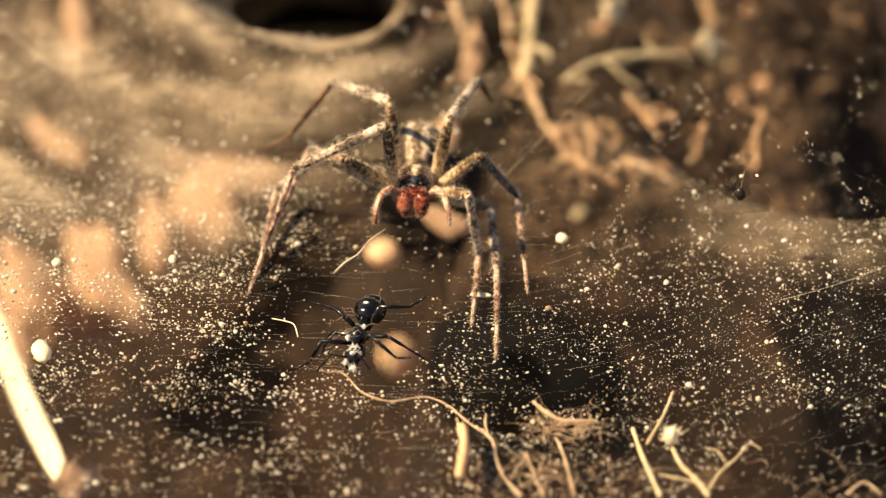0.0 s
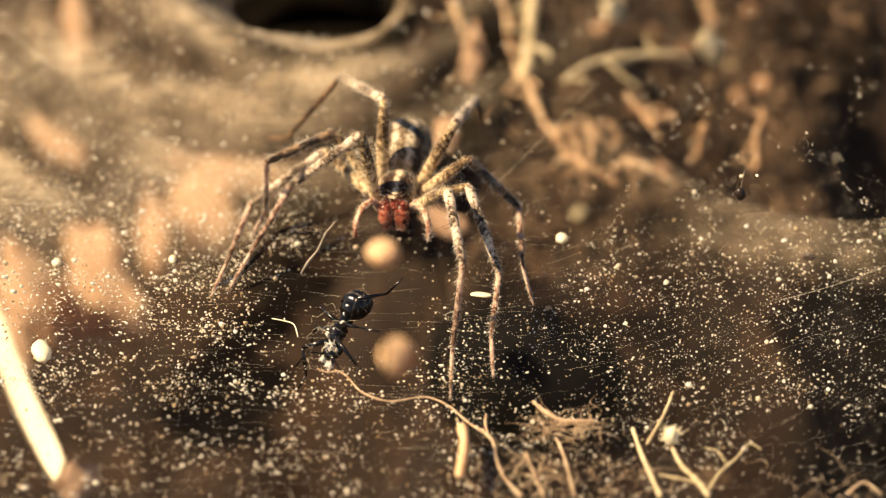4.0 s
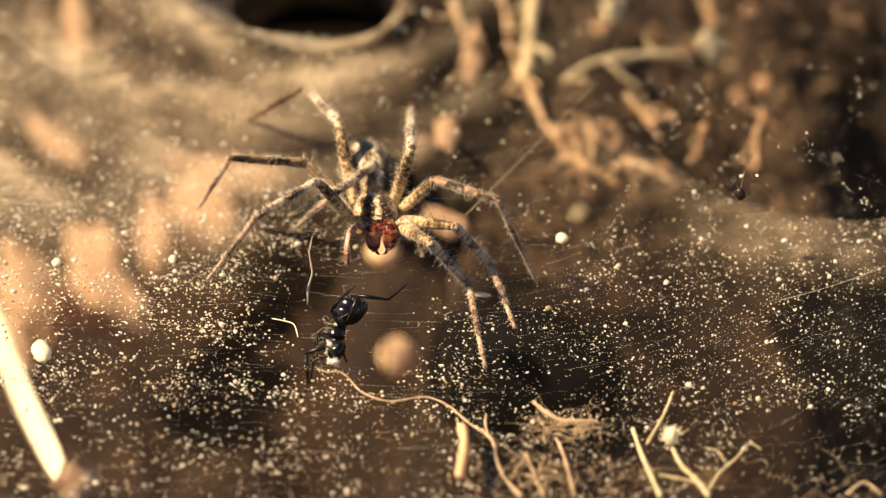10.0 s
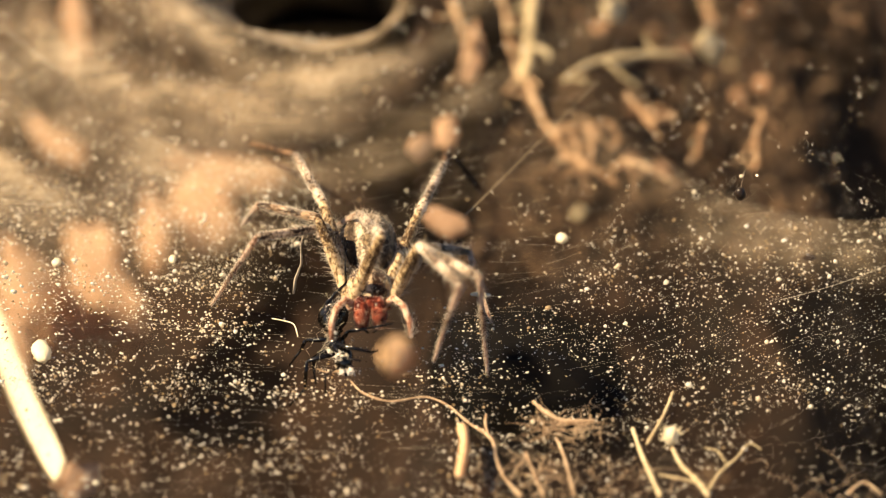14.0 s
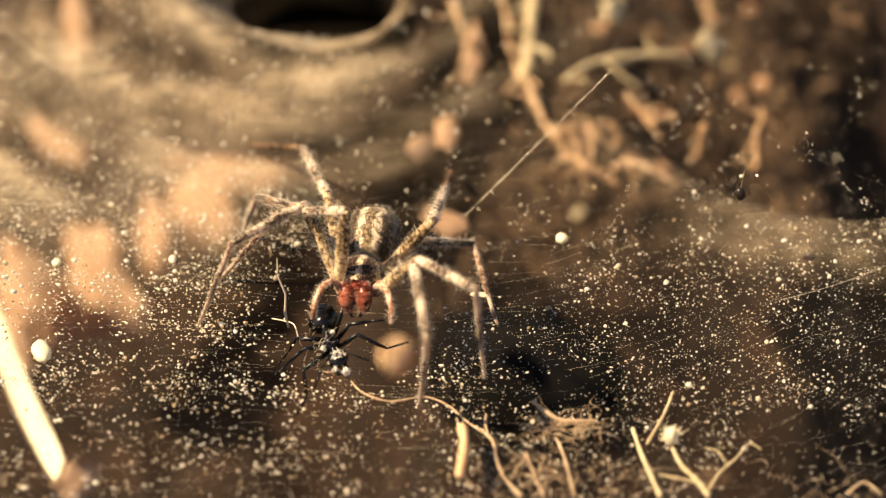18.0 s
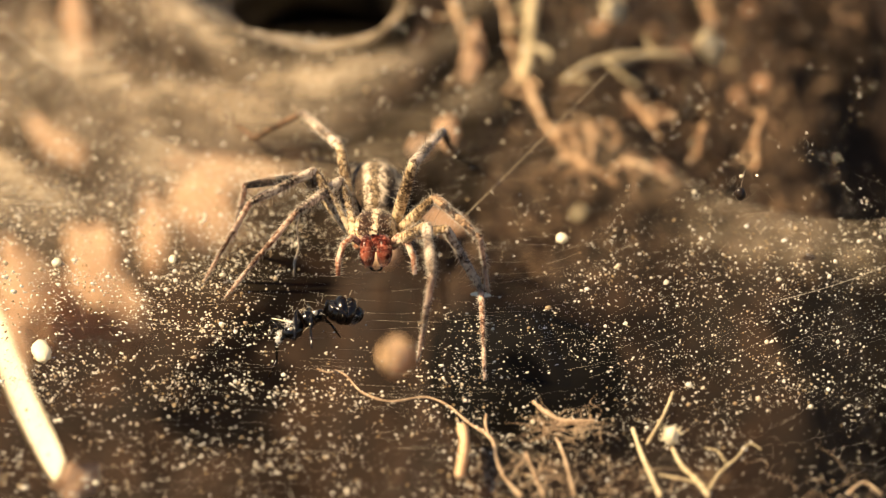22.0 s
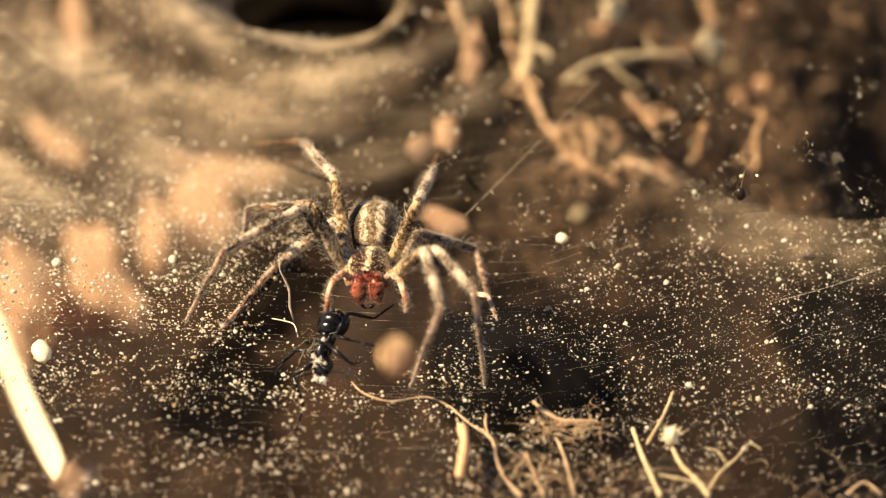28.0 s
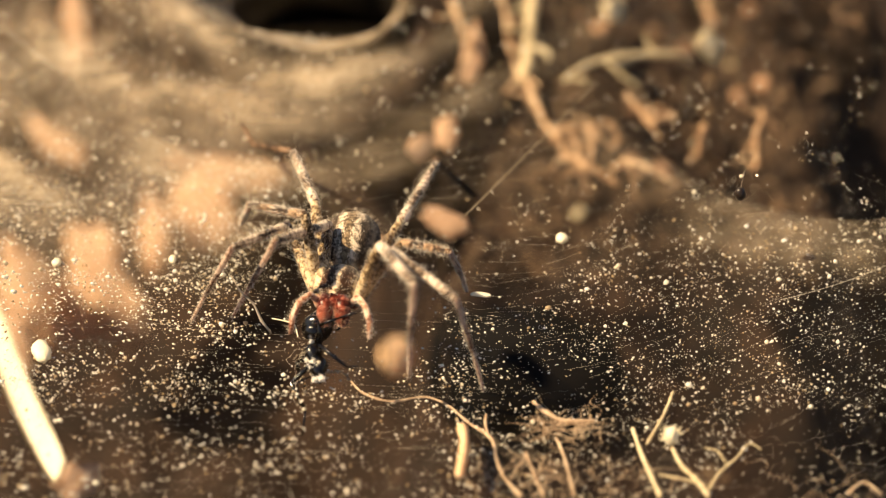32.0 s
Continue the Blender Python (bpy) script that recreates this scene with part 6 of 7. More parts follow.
stance("s29", (-6.6, -9.9, 4.1, -99, 13), r1=(-5.7, -13.3, 10.6, -8.5, -6.2, 7.6, -12.4, -4.2, 2.7, -14.8, -2.9, -0.2), r2=(-11.3, -8.0, 7.9, -16.2, -13.4, 9.4, -18.6, -11.7, 3.7, -20.0, -10.7, 0.4), r3=(-9.2, -8.0, 8.9, -13.6, -3.2, 6.9, -15.5, 1.2, 2.7, -16.6, 3.7, 0.3), r4=(-9.0, -4.1, 7.4, -11.1, 4.0, 6.8, -14.5, 10.8, 3.3, -16.2, 14.2, 1.4), l1=(-2.8, -15.2, 10.6, -0.6, -22.8, 12.6, -1.6, -20.1, 6.7, -2.1, -18.7, 3.0), l2=(-2.5, -14.5, 9.9, 0.8, -21.0, 11.4, 2.0, -19.3, 5.4, 2.9, -18.4, 1.8), l3=(-2.8, -6.5, 4.2, 0.5, -11.3, 7.7, 1.4, -7.5, 2.7, 1.8, -5.3, -0.1), l4=(-1.9, -4.8, 6.2, -0.8, 3.2, 3.8, 0.0, 10.9, 0.6, 0.4, 14.8, -1.0))
stance("s30", (-6.0, -10.3, 4.2, -96, 15), r1=(-5.4, -13.9, 11.0, -7.6, -6.9, 7.3, -11.4, -4.7, 2.3, -13.6, -3.3, -0.7), r2=(-8.1, -11.9, 10.7, -12.7, -7.0, 7.6, -16.8, -5.2, 2.9, -19.1, -4.1, 0.2), r3=(-9.5, -9.0, 9.2, -14.6, -5.0, 7.3, -15.8, -0.7, 2.7, -16.4, 1.6, 0.0), r4=(-9.1, -4.3, 6.7, -11.3, 3.8, 6.1, -15.5, 10.5, 3.3, -17.2, 14.4, 2.9), l1=(-2.4, -15.9, 10.8, 0.0, -23.5, 12.4, -1.1, -20.3, 6.8, -1.7, -18.5, 3.3), l2=(-1.8, -14.8, 10.0, 1.9, -21.3, 10.6, 2.7, -19.8, 4.4, 3.2, -19.0, 0.7), l3=(-1.8, -6.9, 3.9, 1.1, -1.8, 0.5, 2.0, -8.1, 0.5, 4.1, -11.1, 0.4), l4=(-1.9, -13.0, 10.5, -0.7, -5.0, 8.1, -0.1, 2.7, 4.9, 0.2, 6.6, 3.3))
stance("s31", (-7.2, -8.8, 4.1, -95, 10), r1=(-8.7, -6.3, 6.8, -12.3, -13.1, 9.7, -14.6, -10.9, 3.9, -16.0, -9.6, 0.4), r2=(-12.0, -6.5, 6.8, -15.4, -12.8, 9.0, -17.9, -11.0, 3.4, -19.4, -9.9, 0.0), r3=(-10.4, -8.9, 9.6, -15.1, -4.4, 7.3, -16.1, 0.1, 3.0, -16.7, 2.7, 0.5), r4=(-10.1, -3.2, 7.5, -12.1, 4.9, 6.9, -15.3, 11.6, 3.0, -16.9, 15.0, 1.0), l1=(-4.2, -14.4, 10.7, -2.0, -22.1, 12.4, -2.4, -19.9, 6.2, -2.6, -18.8, 2.4), l2=(-2.6, -14.2, 9.3, 1.3, -20.6, 10.1, 2.2, -19.1, 3.9, 2.8, -18.2, 0.3), l3=(-3.0, -5.4, 4.5, 0.8, -10.4, 6.9, 1.7, -6.6, 1.8, 1.9, -4.4, -1.0), l4=(-3.3, -2.8, 4.7, -0.5, 5.1, 5.2, -0.6, 12.2, 0.7, -0.4, 15.9, -1.2))
stance("s32", (-7.6, -9.0, 4.1, -96, 9), r1=(-8.8, -6.5, 6.9, -12.3, -13.2, 10.0, -14.8, -11.3, 4.2, -16.3, -10.3, 0.7), r2=(-12.0, -6.4, 6.7, -15.6, -12.5, 8.9, -18.2, -10.8, 3.2, -19.6, -9.8, -0.1), r3=(-10.4, -9.4, 9.7, -15.0, -4.9, 7.6, -16.1, -0.3, 3.2, -16.7, 2.3, 0.8), r4=(-10.1, -2.7, 6.4, -12.3, 5.4, 6.0, -16.3, 11.9, 2.6, -17.6, 15.9, 2.4), l1=(-4.6, -14.6, 10.5, -2.0, -22.1, 12.5, -2.4, -20.5, 6.1, -2.5, -19.8, 2.2), l2=(-3.9, -14.0, 9.7, 0.9, -19.7, 9.5, 2.3, -18.6, 3.3, 3.0, -18.0, -0.3), l3=(-3.1, -5.8, 4.7, 0.5, -10.9, 7.4, 1.5, -7.2, 2.3, 1.9, -5.1, -0.6), l4=(-3.3, -3.2, 4.9, -0.5, 4.8, 5.3, -0.6, 11.9, 0.9, -0.4, 15.6, -1.0))
stance("s05", (-2.9, -0.2, 4.1, -95, 10), r1=(-5.5, -4.6, 11.1, -11.3, -0.3, 7.1, -15.9, -1.5, 2.5, -18.8, -2.2, -0.2), r2=(-8.6, 1.7, 6.3, -12.8, -4.3, 8.3, -14.4, -0.5, 3.4, -15.4, 1.7, 0.5), r3=(-8.8, -3.4, 8.1, -12.6, -9.0, 7.5, -14.7, -6.0, 2.3, -15.6, -4.0, -0.6), r4=(-5.6, 1.4, 10.7, -9.0, 8.9, 9.0, -13.5, 11.9, 2.6, -15.8, 14.9, 0.9), l1=(2.5, -8.0, 8.1, 4.5, -5.0, 0.7, 4.0, -11.6, 0.4, 3.7, -15.5, 0.3), l2=(1.1, -8.2, 7.4, 1.0, -15.2, 10.0, 1.0, -10.9, 5.3, 1.1, -8.4, 2.4), l3=(2.2, -4.0, 8.5, 5.5, -9.8, 9.7, 6.4, -7.6, 3.8, 6.9, -6.3, 0.4), l4=(0.7, 5.7, 5.8, 3.1, 13.7, 4.9, 4.4, 21.3, 1.6, 5.0, 25.1, -0.1))
stance("s15", (-2.8, 0.8, 4.1, -95, 10), r1=(-6.7, 3.0, 6.6, -12.7, 6.1, 2.0, -14.3, -0.2, 0.7, -15.5, -3.9, -0.3), r2=(-8.6, 2.5, 6.5, -12.8, -3.5, 8.2, -14.4, 0.0, 3.1, -15.5, 2.2, 0.1), r3=(-8.6, -2.6, 8.2, -12.4, -8.2, 7.5, -14.7, -5.6, 2.1, -15.7, -3.8, -0.8), r4=(-5.5, 2.0, 10.8, -8.9, 9.5, 9.0, -13.5, 12.2, 2.5, -15.8, 15.2, 0.7), l1=(0.3, -8.0, 8.8, 0.7, -4.3, 1.5, 0.4, -10.9, 0.8, 0.3, -14.9, 0.5), l2=(1.2, -7.2, 7.3, 1.0, -14.4, 9.7, 1.1, -10.2, 4.9, 1.1, -7.8, 1.9), l3=(2.2, -3.1, 8.5, 5.6, -8.9, 9.5, 6.4, -7.0, 3.4, 6.9, -5.9, 0.0), l4=(0.8, 6.6, 6.0, 3.3, 14.5, 4.9, 4.4, 22.0, 1.3, 5.0, 25.8, -0.5))
stance("s25b", (-5.1, -2.4, 4.2, -87, 15), r1=(-7.5, 0.2, 6.0, -9.8, -6.8, 9.8, -12.3, -3.9, 4.5, -13.9, -2.2, 1.2), r2=(-8.0, -6.5, 10.6, -13.1, -1.9, 7.7, -15.9, 0.2, 2.3, -17.6, 1.6, -0.8), r3=(-9.7, -0.1, 7.1, -14.7, -4.4, 8.4, -17.5, -2.9, 2.8, -19.0, -1.9, -0.4), r4=(-8.2, 3.0, 7.3, -11.6, 10.6, 6.1, -16.4, 15.0, 0.7, -18.3, 18.8, 0.4), l1=(-0.5, -11.2, 8.3, 0.0, -19.0, 10.7, -0.1, -16.8, 4.5, -0.2, -15.6, 0.7), l2=(-0.1, -9.7, 7.8, 2.7, -7.9, 1.1, 3.1, -14.3, 0.4, 3.3, -18.0, -0.1), l3=(0.3, -6.9, 8.2, 3.3, -13.0, 8.6, 3.9, -10.3, 2.8, 4.3, -8.7, -0.4), l4=(-2.2, -4.9, 10.9, -0.1, 3.1, 9.4, 0.8, 10.2, 5.1, 1.2, 13.8, 2.9))
stance("s33", (-3.7, 4.7, 4.1, -95, 3), r1=(-6.6, -0.3, 10.4, -12.2, 1.9, 4.9, -15.4, -3.3, 2.2, -17.2, -6.5, 0.6), r2=(-9.6, 6.7, 5.5, -15.5, 2.7, 3.0, -17.7, -3.0, 1.1, -18.9, -6.4, -0.1), r3=(-8.7, 4.6, 8.6, -13.2, -0.4, 9.2, -14.7, 1.8, 3.4, -15.6, 3.1, 0.2), r4=(-4.8, 6.0, 10.8, -8.5, 13.2, 8.7, -13.5, 13.9, 2.0, -15.7, 17.0, 0.3), l1=(-0.1, -3.6, 8.5, 0.7, -11.8, 8.7, 0.3, -14.3, 2.7, -0.0, -15.6, -1.1), l2=(2.0, -1.5, 7.4, 4.3, -7.9, 4.3, 4.0, -13.9, 2.1, 4.0, -17.5, 0.8), l3=(1.9, 1.4, 8.0, 5.5, 3.6, 2.6, 6.3, -2.6, 1.2, 6.8, -6.1, 0.5), l4=(1.1, 3.2, 10.2, 2.8, 11.0, 7.5, 3.4, 16.6, 1.3, 4.7, 20.6, 1.4))
stance("s55", (-2.4, 2.9, 4.1, -92, 13), r1=(-4.9, 5.2, 7.3, -12.1, 1.5, 6.0, -14.2, -3.6, 2.4, -15.5, -6.7, 0.1), r2=(-9.9, 2.2, 6.3, -14.0, 5.9, 1.2, -14.5, -0.5, 0.6, -14.9, -4.2, 0.2), r3=(-8.4, 5.3, 4.0, -12.0, 10.8, 2.2, -13.3, 4.7, 0.7, -14.3, 1.4, -0.2), r4=(-4.5, 2.7, 11.2, -9.1, 9.5, 9.5, -13.3, 12.4, 2.8, -15.8, 14.7, 0.4), l1=(2.8, -6.1, 7.1, 4.4, -4.0, -0.7, 4.1, -10.6, -0.2, 4.0, -14.6, -0.3), l2=(1.8, -5.1, 7.4, 2.8, -2.4, 0.5, 2.4, -8.7, 1.1, 2.2, -12.5, 1.5), l3=(2.6, -1.3, 8.5, 5.4, -7.5, 9.4, 6.3, -6.5, 3.1, 6.8, -5.8, -0.4), l4=(0.3, 0.5, 11.0, 2.7, 8.5, 10.1, 3.8, 15.3, 5.3, 4.3, 18.6, 2.8))
stance("s12b", (-6.1, -2.2, 4.1, -92, 8), r1=(-10.3, 0.1, 5.4, -13.3, -7.2, 7.9, -16.9, -7.3, 2.4, -18.8, -6.9, -1.1), r2=(-11.4, -0.1, 6.1, -16.4, 2.0, 1.0, -18.5, -4.0, 0.6, -19.7, -7.6, 0.4), r3=(-11.1, -0.4, 7.5, -15.6, -5.2, 9.3, -16.6, -1.7, 4.0, -17.2, 0.3, 1.1), r4=(-9.0, 2.7, 8.3, -12.3, 10.3, 6.6, -16.1, 15.9, 1.8, -18.0, 18.9, -0.6), l1=(-1.9, -9.9, 9.1, -0.7, -18.0, 10.2, -0.8, -16.4, 3.8, -0.8, -15.5, -0.1), l2=(0.4, -1.4, 2.2, 2.6, -8.6, 1.8, 3.2, -14.8, 0.7, 3.5, -18.6, 0.1), l3=(-0.4, -5.8, 8.1, 2.6, -11.9, 8.2, 3.4, -8.5, 2.8, 3.9, -6.6, -0.3), l4=(-1.9, -2.7, 10.6, -0.2, 5.1, 8.2, 0.1, 11.7, 3.0, 0.3, 15.0, 0.4))
stance("s135", (-4.9, -2.6, 4.1, -92, 8), r1=(-9.3, -8.7, 10.0, -12.5, -16.2, 9.8, -14.2, -15.2, 3.5, -15.2, -14.6, -0.3), r2=(-12.2, -2.2, 5.1, -17.5, -2.9, -0.2, -18.3, -9.3, 0.2, -19.0, -13.0, 0.1), r3=(-10.0, -0.8, 7.5, -15.0, -5.1, 9.1, -16.4, -1.6, 3.9, -17.2, 0.4, 1.0), r4=(-7.9, 2.7, 7.8, -11.6, 10.1, 6.5, -15.8, 15.7, 1.9, -17.9, 18.6, -0.4), l1=(-0.8, -10.3, 9.1, -0.1, -18.4, 10.3, -0.5, -16.7, 4.0, -0.8, -15.7, 0.1), l2=(1.0, -9.1, 7.2, 3.4, -7.3, 0.3, 3.4, -13.7, 0.0, 3.5, -17.5, -0.4), l3=(0.7, -6.2, 8.1, 3.2, -12.5, 8.4, 3.6, -9.0, 3.0, 3.8, -7.0, 0.0), l4=(-0.8, -3.1, 10.6, 0.5, 4.8, 8.3, 0.4, 11.5, 3.1, 0.3, 14.8, 0.5))
stance("s204", (-5.5, -9.2, 4.1, -97, 8), r1=(-5.2, -12.8, 10.5, -7.2, -5.3, 8.0, -10.3, -2.2, 3.0, -12.2, -0.4, 0.0), r2=(-7.3, -12.0, 10.4, -12.3, -6.8, 8.2, -16.5, -4.8, 3.8, -18.9, -3.7, 1.1), r3=(-9.2, -6.8, 8.0, -12.5, -1.4, 5.5, -15.0, 3.1, 1.6, -16.4, 5.6, -0.5), r4=(-8.8, -3.1, 6.4, -11.7, 4.8, 6.1, -15.1, 11.7, 2.8, -16.8, 15.1, 1.0), l1=(-3.5, -6.6, 4.3, -0.8, 0.4, 0.9, -0.5, -6.2, 0.7, -0.4, -10.2, 0.7), l2=(-1.5, -15.0, 9.2, 1.5, -21.5, 11.6, 2.4, -19.7, 5.5, 3.1, -18.8, 1.8), l3=(-1.2, -5.9, 3.8, 1.7, -0.8, 0.3, 3.2, -7.0, 0.4, 4.1, -10.5, 0.3), l4=(-0.2, -3.9, 5.0, 0.3, 4.3, 3.5, 0.5, 12.1, 0.3, 0.6, 16.1, -1.1))
stance("s242", (-5.3, -6.1, 4.1, -98, 6), r1=(-5.1, -10.3, 10.5, -7.3, -2.9, 7.7, -10.6, -0.9, 2.3, -12.5, 0.5, -0.9), r2=(-7.2, -9.1, 10.3, -12.4, -4.4, 7.7, -16.7, -3.3, 3.1, -19.2, -2.7, 0.3), r3=(-8.8, -6.8, 9.6, -12.2, -1.6, 6.7, -14.8, 2.5, 2.5, -16.2, 4.8, 0.2), r4=(-8.7, -0.3, 6.9, -11.9, 7.5, 5.8, -15.4, 13.9, 1.8, -17.2, 17.2, -0.2), l1=(-3.2, -3.6, 4.8, -0.4, 2.8, 0.5, -0.5, -3.8, 0.1, -0.4, -7.8, -0.3), l2=(-1.4, -12.1, 9.1, 1.5, -18.8, 10.8, 2.5, -18.1, 4.5, 3.2, -17.7, 0.7), l3=(-0.9, -9.9, 8.7, 1.7, -15.5, 11.6, 3.0, -13.6, 5.7, 3.9, -12.7, 2.3), l4=(-0.2, -8.6, 9.9, 0.3, -0.6, 7.3, 0.5, 7.0, 3.7, 0.5, 10.8, 1.9))
stance("mouth", (-15.7, 27.0, 4.1, -90, -1), r1=(-17.3, 17.8, 7.8, -19.8, 21.4, 0.9, -20.1, 14.8, 0.3, -20.3, 10.9, -0.3), r2=(-19.3, 20.2, 8.3, -22.0, 13.4, 9.9, -23.9, 17.1, 5.1, -25.1, 19.2, 2.1), r3=(-20.9, 27.6, 7.8, -26.0, 23.4, 9.2, -27.5, 27.0, 4.1, -28.2, 29.0, 1.2), r4=(-18.9, 31.7, 8.3, -22.5, 39.3, 8.2, -26.8, 45.3, 4.3, -29.0, 48.2, 2.3), l1=(-11.3, 28.8, 1.1, -10.2, 20.7, 1.7, -8.5, 14.4, 0.5, -7.5, 10.6, -0.3), l2=(-8.3, 21.6, 5.4, -5.4, 14.9, 3.8, -4.4, 9.0, 1.4, -3.9, 5.6, -0.1), l3=(-8.7, 26.0, 6.4, -5.5, 27.5, 0.6, -4.5, 21.2, 1.0, -3.9, 17.7, 1.3), l4=(-11.0, 30.9, 8.5, -9.2, 38.9, 7.2, -9.1, 45.8, 2.4, -9.1, 49.3, 0.0))
stance("hole", (-13.1, 53.1, -2.9, -92, -7), r1=(-17.9, 49.2, 2.1, -21.9, 42.0, 2.5, -22.9, 35.7, 0.9, -23.3, 31.9, -0.3), r2=(-19.4, 50.1, 0.8, -24.7, 44.8, 1.2, -26.8, 38.8, 0.3, -27.6, 35.2, -0.5), r3=(-17.8, 53.6, 1.2, -24.0, 56.3, 2.0, -26.8, 50.5, 2.0, -26.4, 47.0, 1.8), r4=(-16.2, 55.6, 3.0, -19.8, 62.5, 6.1, -24.4, 69.1, 3.8, -26.8, 72.2, 2.1), l1=(-8.7, 47.7, 2.0, -6.6, 39.8, 2.3, -6.2, 33.4, 0.7, -6.0, 29.5, -0.4), l2=(-7.3, 47.7, 0.4, -4.0, 41.0, 0.9, -2.5, 34.8, -0.1, -1.8, 31.2, -0.8), l3=(-7.7, 52.8, 0.8, -2.4, 48.5, 0.1, -1.1, 42.2, 0.0, -0.6, 38.7, -0.0), l4=(-9.4, 54.9, 3.1, -6.6, 62.4, 5.6, -5.8, 70.0, 2.0, -5.6, 73.5, -0.2))

deep_body, deep_legs = STANCE["hole"]
def drawn_in(i, side):
    """Knee, shin end, ankle and toe of a leg folded along the burrow."""
    run = {1: -1.0, 2: -0.7, 3: 0.6, 4: 1.0}[i]
    x, y, z = -13.5 + 2.2 * side, 99.0 + 1.5 * run, -30.0
    pts = [(x + 0.8 * side, y + 6 * run, z + 4.5 - 3.5 * run), (x + 1.6 * side, y + 13 * run, z - 7.5 * run), (x + 1.8 * side, y + 19 * run, z - 3 - 11 * run), (x + 1.8 * side, y + 22 * run, z - 5 - 12.5 * run)]
    return [v for p in pts for v in p]


stance("deep", (-13.5, 99.0, -31.0, -90, 30), **{k: drawn_in(int(k[1]), -1 if k[0] == "r" else 1) for k in deep_legs})
stance("peek", (deep_body[0], deep_body[1] + 10, deep_body[2] - 5, deep_body[3], deep_body[4]), **{k: [v + (0, 10, -5)[i % 3] for i, v in enumerate(p)] for k, p in deep_legs.items()})

# from, to, stance
STAYS = [
    (0.0, 0.4, "s0"), (0.5, 0.6, "s05"), (0.8, 1.2, "s1"), (1.5, 1.6, "s15"), (1.9, 2.2, "s2"), (2.35, 2.45, "s6"), (2.65, 3.0, "s3"), (3.2, 3.5, "s33"),
    (5.5, 5.75, "s55"), (5.95, 6.05, "s6"), (6.25, 7.3, "s7"), (7.33, 7.33, "mouth"), (7.37, 7.37, "hole"), (7.4, 8.2, "deep"), (8.42, 9.04, "peek"), (9.12, 9.12, "hole"), (9.2, 9.6, "mouth"),
    (9.75, 10.3, "s10"), (10.6, 11.2, "s11"), (11.4, 12.05, "s12"), (12.3, 12.85, "s12b"), (13.0, 13.05, "s13"), (13.25, 13.6, "s135"), (13.8, 14.5, "s14"),
    (16.5, 17.4, "s17"), (17.75, 18.4, "s18"), (18.7, 20.3, "s19"), (20.4, 20.42, "s204"), (20.6, 21.3, "s21"), (21.6, 22.6, "s22"), (22.85, 23.15, "s23"), (23.45, 24.1, "s24"),
    (24.2, 24.22, "s242"), (24.4, 24.75, "s25b"), (24.95, 25.5, "s25"), (27.5, 27.55, "s29"), (27.9, 28.4, "s28"), (28.8, 29.2, "s29"), (29.6, 30.1, "s30"), (30.5, 31.3, "s31"), (31.7, 32.0, "s32"),
]


def spider_times():
    """Times with the stance before, the stance after and the share of the latter."""
    out = []
    for (a, b, s), nxt in zip(STAYS, STAYS[1:] + [None]):
        out.append((a, s, s, 0.0))
        if b > a:
            out.append((b, s, s, 0.0))
        if nxt:
            n = max(1, min(8, round((nxt[0] - b) / 0.067)))
            for k in range(1, n):
                u = k / n
                out.append((b + (nxt[0] - b) * u, s, nxt[2], u * u * (3 - 2 * u)))
    return out


def spider_rows():
    body_rows, limb_rows = [], {k: [] for k in SPIDER_JOINTS}
    for t, s0, s1, u in spider_times():
        b0, l0 = STANCE[s0]
        b1, l1 = STANCE[s1]
        b = [p + (q - p) * u for p, q in zip(b0, b1)]
        yaw, tilt = radians(b[3]), radians(b[4])
        fw = Vector((math.cos(yaw) * math.cos(tilt), math.sin(yaw) * math.cos(tilt), math.sin(tilt)))
        left = Vector((-math.sin(yaw), math.cos(yaw), 0))
        top = fw.cross(left)
        rot = Matrix((fw, left, top)).transposed()
        m = Matrix.LocRotScale(Vector(b[:3]) * MM, rot.to_quaternion(), None)
        body_rows.append((t, m))
        inv = rot.inverted()
        for leg in l0:
            side, i = (-1 if leg[0] == "r" else 1), int(leg[1])
            goal = [Vector([p + (q - p) * u for p, q in zip(l0[leg][k:k + 3], l1[leg][k:k + 3])]) for k in (0, 3, 6, 9)]
            goal = [inv @ (g - Vector(b[:3])) for g in goal]
            at = Vector((HIP[i][0], HIP[i][1] * side, -0.5))
            for names, g, ln in zip((("femur",), ("patella", "tibia"), ("metatarsus",), ("tarsus",)), goal, LEG_LEN[i]):
                d = (g - at).normalized()
                pose_m = Matrix.LocRotScale(at * MM, d.to_track_quat("X", "Z"), None)
                for nm in names:
                    limb_rows[leg, nm].append((t, pose_m))
                at = at + d * ln
    return body_rows, limb_rows


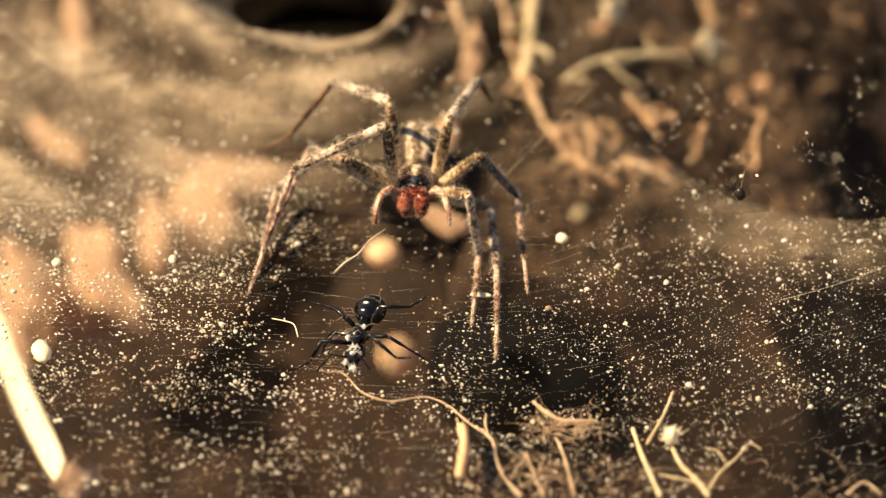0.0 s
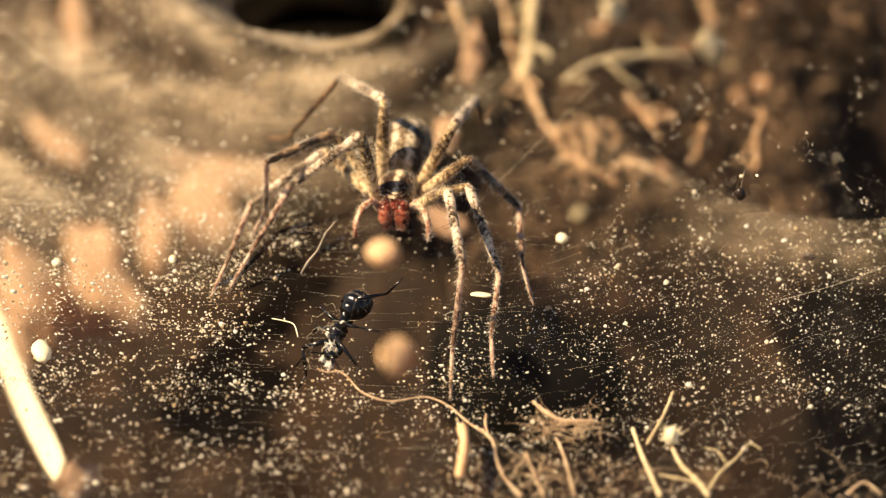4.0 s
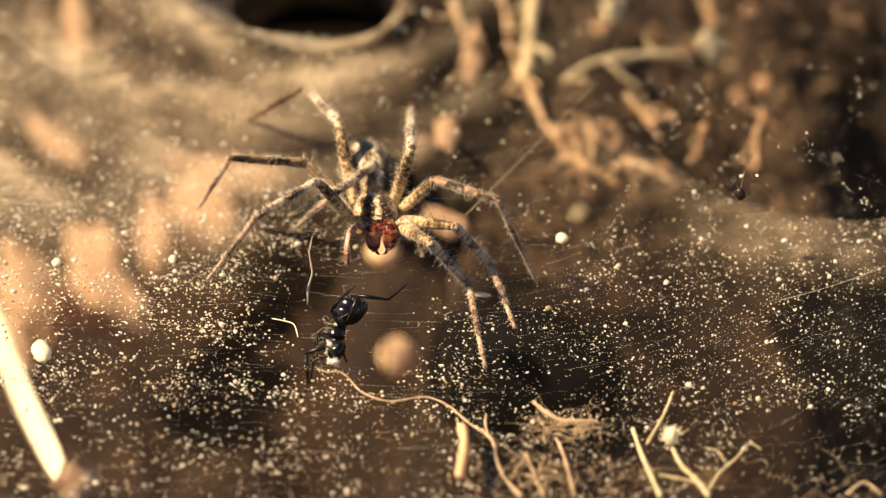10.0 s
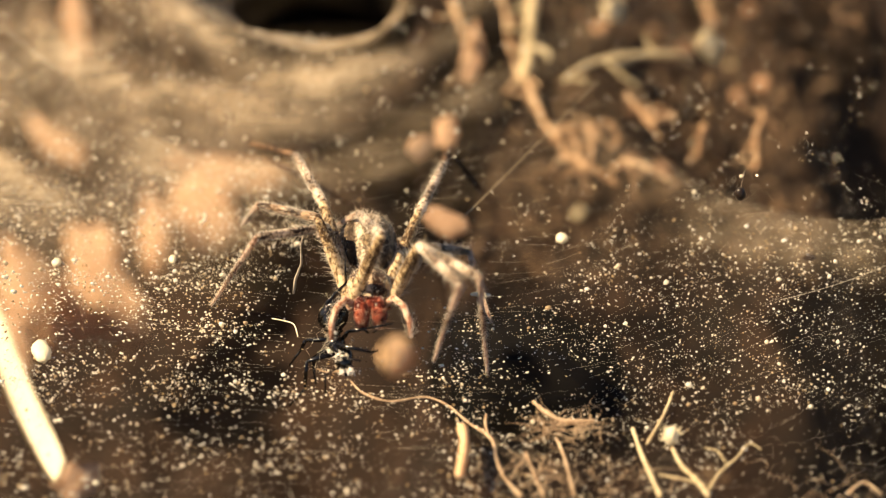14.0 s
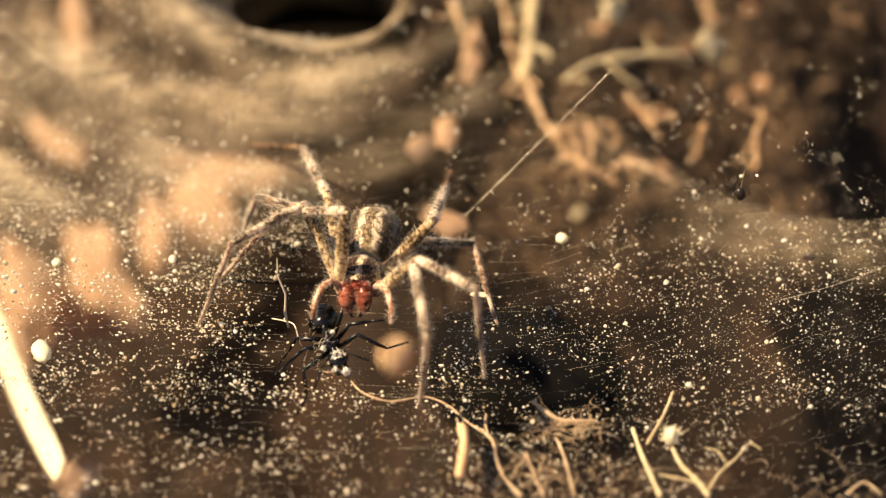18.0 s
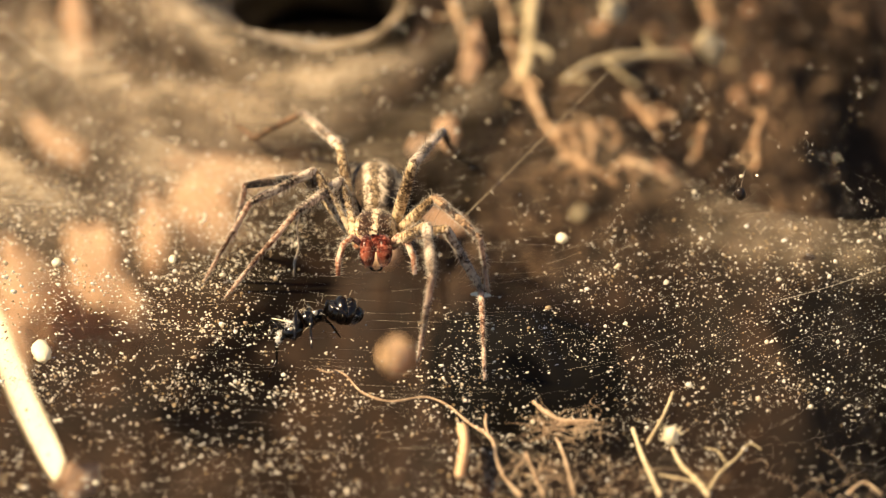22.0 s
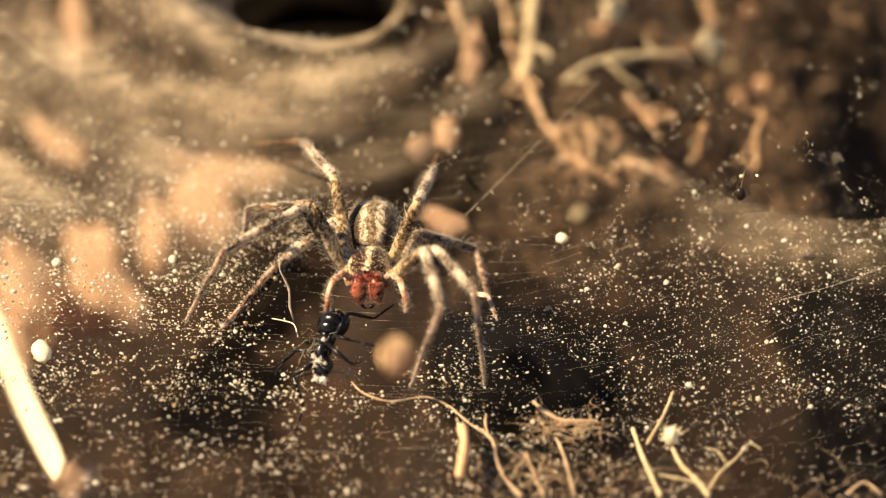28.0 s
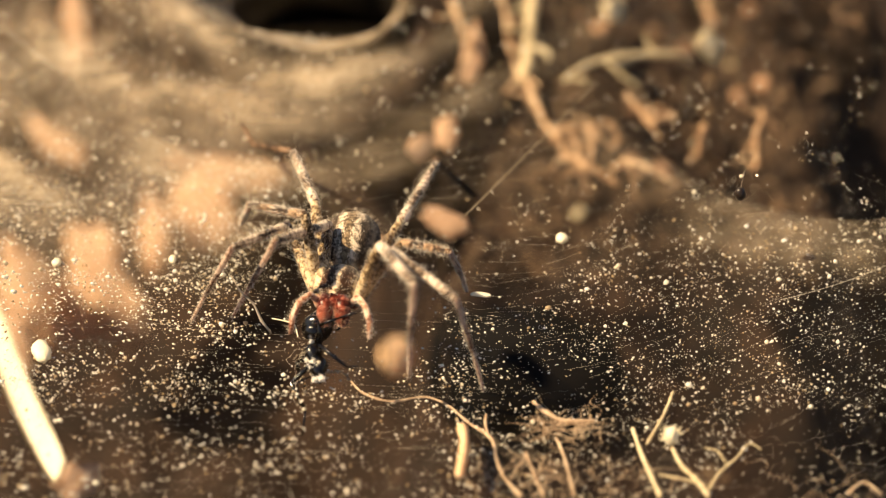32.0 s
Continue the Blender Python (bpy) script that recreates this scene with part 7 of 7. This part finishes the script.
# time, middle of the body, heading, foot and tip of the raised leg
ANT_ROWS = [
    (0, (-6.3, -13.5, 1.3), -107, (-8.7, -5.1, 1.2), (-4.0, -2.9, 4.3)),
    (1, (-7.4, -13.0, 1.3), -105, (-9.4, -4.4, 1.2), (-8.1, -6.0, 4.3)),
    (2, (-8.0, -13.9, 1.3), -101, (-10.6, -11.5, 1.2), (-11.7, -12.1, 5.2)),
    (3, (-7.8, -13.0, 1.3), -118, (-11.3, -5.5, 1.2), (-8.8, -4.9, 5.4)),
    (6, (-8.0, -13.9, 1.3), -121, (-11.5, -7.1, 1.2), (-11.5, -3.8, 6.0)),
    (7, (-8.1, -13.4, 1.3), -124, (-13.1, -5.5, 1.2), (-12.3, -5.1, 5.8)),
    (9, (-8.0, -12.4, 1.3), -105, (-11.4, -7.1, 1.2), (-11.3, -3.6, 6.3)),
    (10, (-7.9, -13.3, 1.3), -105, (-10.5, -9.3, 1.2), (-9.8, -5.6, 6.6)),
    (11, (-8.1, -13.7, 1.3), -100, (-10.3, -8.5, 1.2), (-9.6, -4.9, 6.5)),
    (12, (-7.8, -12.8, 1.3), -120, (-10.4, -15.0, 1.2), (-9.7, -12.0, 5.9)),
    (13, (-6.8, -13.0, 1.3), -88, (-10.2, -7.1, 1.2), (-11.8, -5.0, 6.0)),
    (14, (-8.0, -14.4, 1.3), -80, (-11.7, -7.8, 1.2), (-10.5, -6.2, 6.0)),
    (17, (-8.9, -13.2, 1.3), -66, (-12.7, -4.8, 1.2), (-11.6, -5.2, 5.3)),
    (18, (-8.5, -14.4, 1.3), -74, (-11.8, -12.2, 1.2), (-12.7, -8.3, 6.9)),
    (19, (-8.0, -13.3, 1.3), -71, (-11.9, -10.7, 1.2), (-13.9, -7.4, 6.3)),
    (21, (-8.7, -13.2, 1.3), -74, (-12.5, -5.5, 1.2), (-11.6, -4.9, 5.9)),
    (22, (-10.0, -11.7, 1.3), -157, (-11.8, -5.5, 1.2), (-11.0, -4.0, 6.1)),
    (23, (-9.1, -13.0, 1.3), -171, (-11.4, -7.8, 1.2), (-11.3, -6.1, 6.2)),
    (24, (-8.6, -13.4, 1.3), -112, (-12.3, -4.4, 1.2), (-11.7, -5.4, 4.9)),
    (25, (-7.6, -14.4, 1.3), -93, (-11.0, -8.5, 1.2), (-10.3, -5.2, 6.1)),
    (28, (-8.9, -15.3, 1.3), -101, (-11.4, -11.5, 1.2), (-12.7, -7.7, 6.8)),
    (29, (-10.0, -14.9, 1.3), -95, (-12.6, -13.6, 1.2), (-13.2, -9.3, 7.6)),
    (30, (-9.9, -15.1, 1.3), -100, (-12.7, -12.9, 1.2), (-14.4, -9.1, 6.9)),
    (31, (-9.9, -14.4, 1.3), -77, (-14.0, -12.2, 1.2), (-16.0, -11.2, 5.8)),
    (32, (-9.6, -15.5, 1.3), -90, (-13.1, -12.9, 1.2), (-16.1, -10.4, 5.2)),
]


def ant_rows():
    rng = random.Random(8)
    body, raised, legs = [], [], [[] for _ in ANT_LIMBS]
    rows = []
    for r, nxt in zip(ANT_ROWS, ANT_ROWS[1:] + [None]):
        rows.append(r)
        if nxt:
            # struggles on the spot, then shifts
            hold = r[0] + (nxt[0] - r[0]) * 0.55
            rows.append((hold, r[1], r[2] + rng.uniform(-8, 8), r[3], r[4]))
    for t, c, head, foot, tip in rows:
        m = pose(c[0] * MM, c[1] * MM, (c[2] + 0.3) * MM, 40 + rng.uniform(-25, 25), rng.uniform(4, 16), head)
        body.append((t, m))
        f, d = Vector(foot), Vector(tip) - Vector(foot)
        raised.append((t, m.inverted() @ Matrix.LocRotScale(f * MM, d.to_track_quat("X", "Z"), None)))
        for k, (leg, at) in enumerate(ANT_LIMBS):
            legs[k].append((t, pose(at[0] * AM, at[1] * AM, at[2] * AM, rng.uniform(-28, 28), rng.uniform(-15, 15), rng.uniform(-22, 22))))
    return body, raised, legs


# time and swing of the loose thread, from slack (0) to full (1)
SWINGS = [(0.0, 0.0), (6.0, 0.1), (13.5, 0.0), (14.5, 0.3), (16.8, 0.35), (17.4, 0.97), (19.0, 1.0), (21.2, 0.97), (22.0, 0.5), (23.0, 0.55), (24.0, 0.9), (25.0, 0.93), (25.5, 0.93), (27.5, 0.2), (32.0, 0.1)]


def sway_rows():
    full = (SWAY_TOP - SWAY_FOOT).normalized()
    return [(t, Matrix.LocRotScale(SWAY_FOOT * MM, full.rotation_difference((SLACK_TOP.lerp(SWAY_TOP, u) - SWAY_FOOT).normalized()), None)) for t, u in SWINGS]


def motions():
    walk(SWAY_THREAD, sway_rows())
    body_rows, limb_rows = spider_rows()
    walk(SPIDER, body_rows)
    for key, rows in limb_rows.items():
        walk(SPIDER_JOINTS[key], rows)
    body, raised, legs = ant_rows()
    walk(ANT, body)
    walk(ANT_LIMB, raised)
    for (leg, _), rows in zip(ANT_LIMBS, legs):
        walk(leg, rows)


motions()
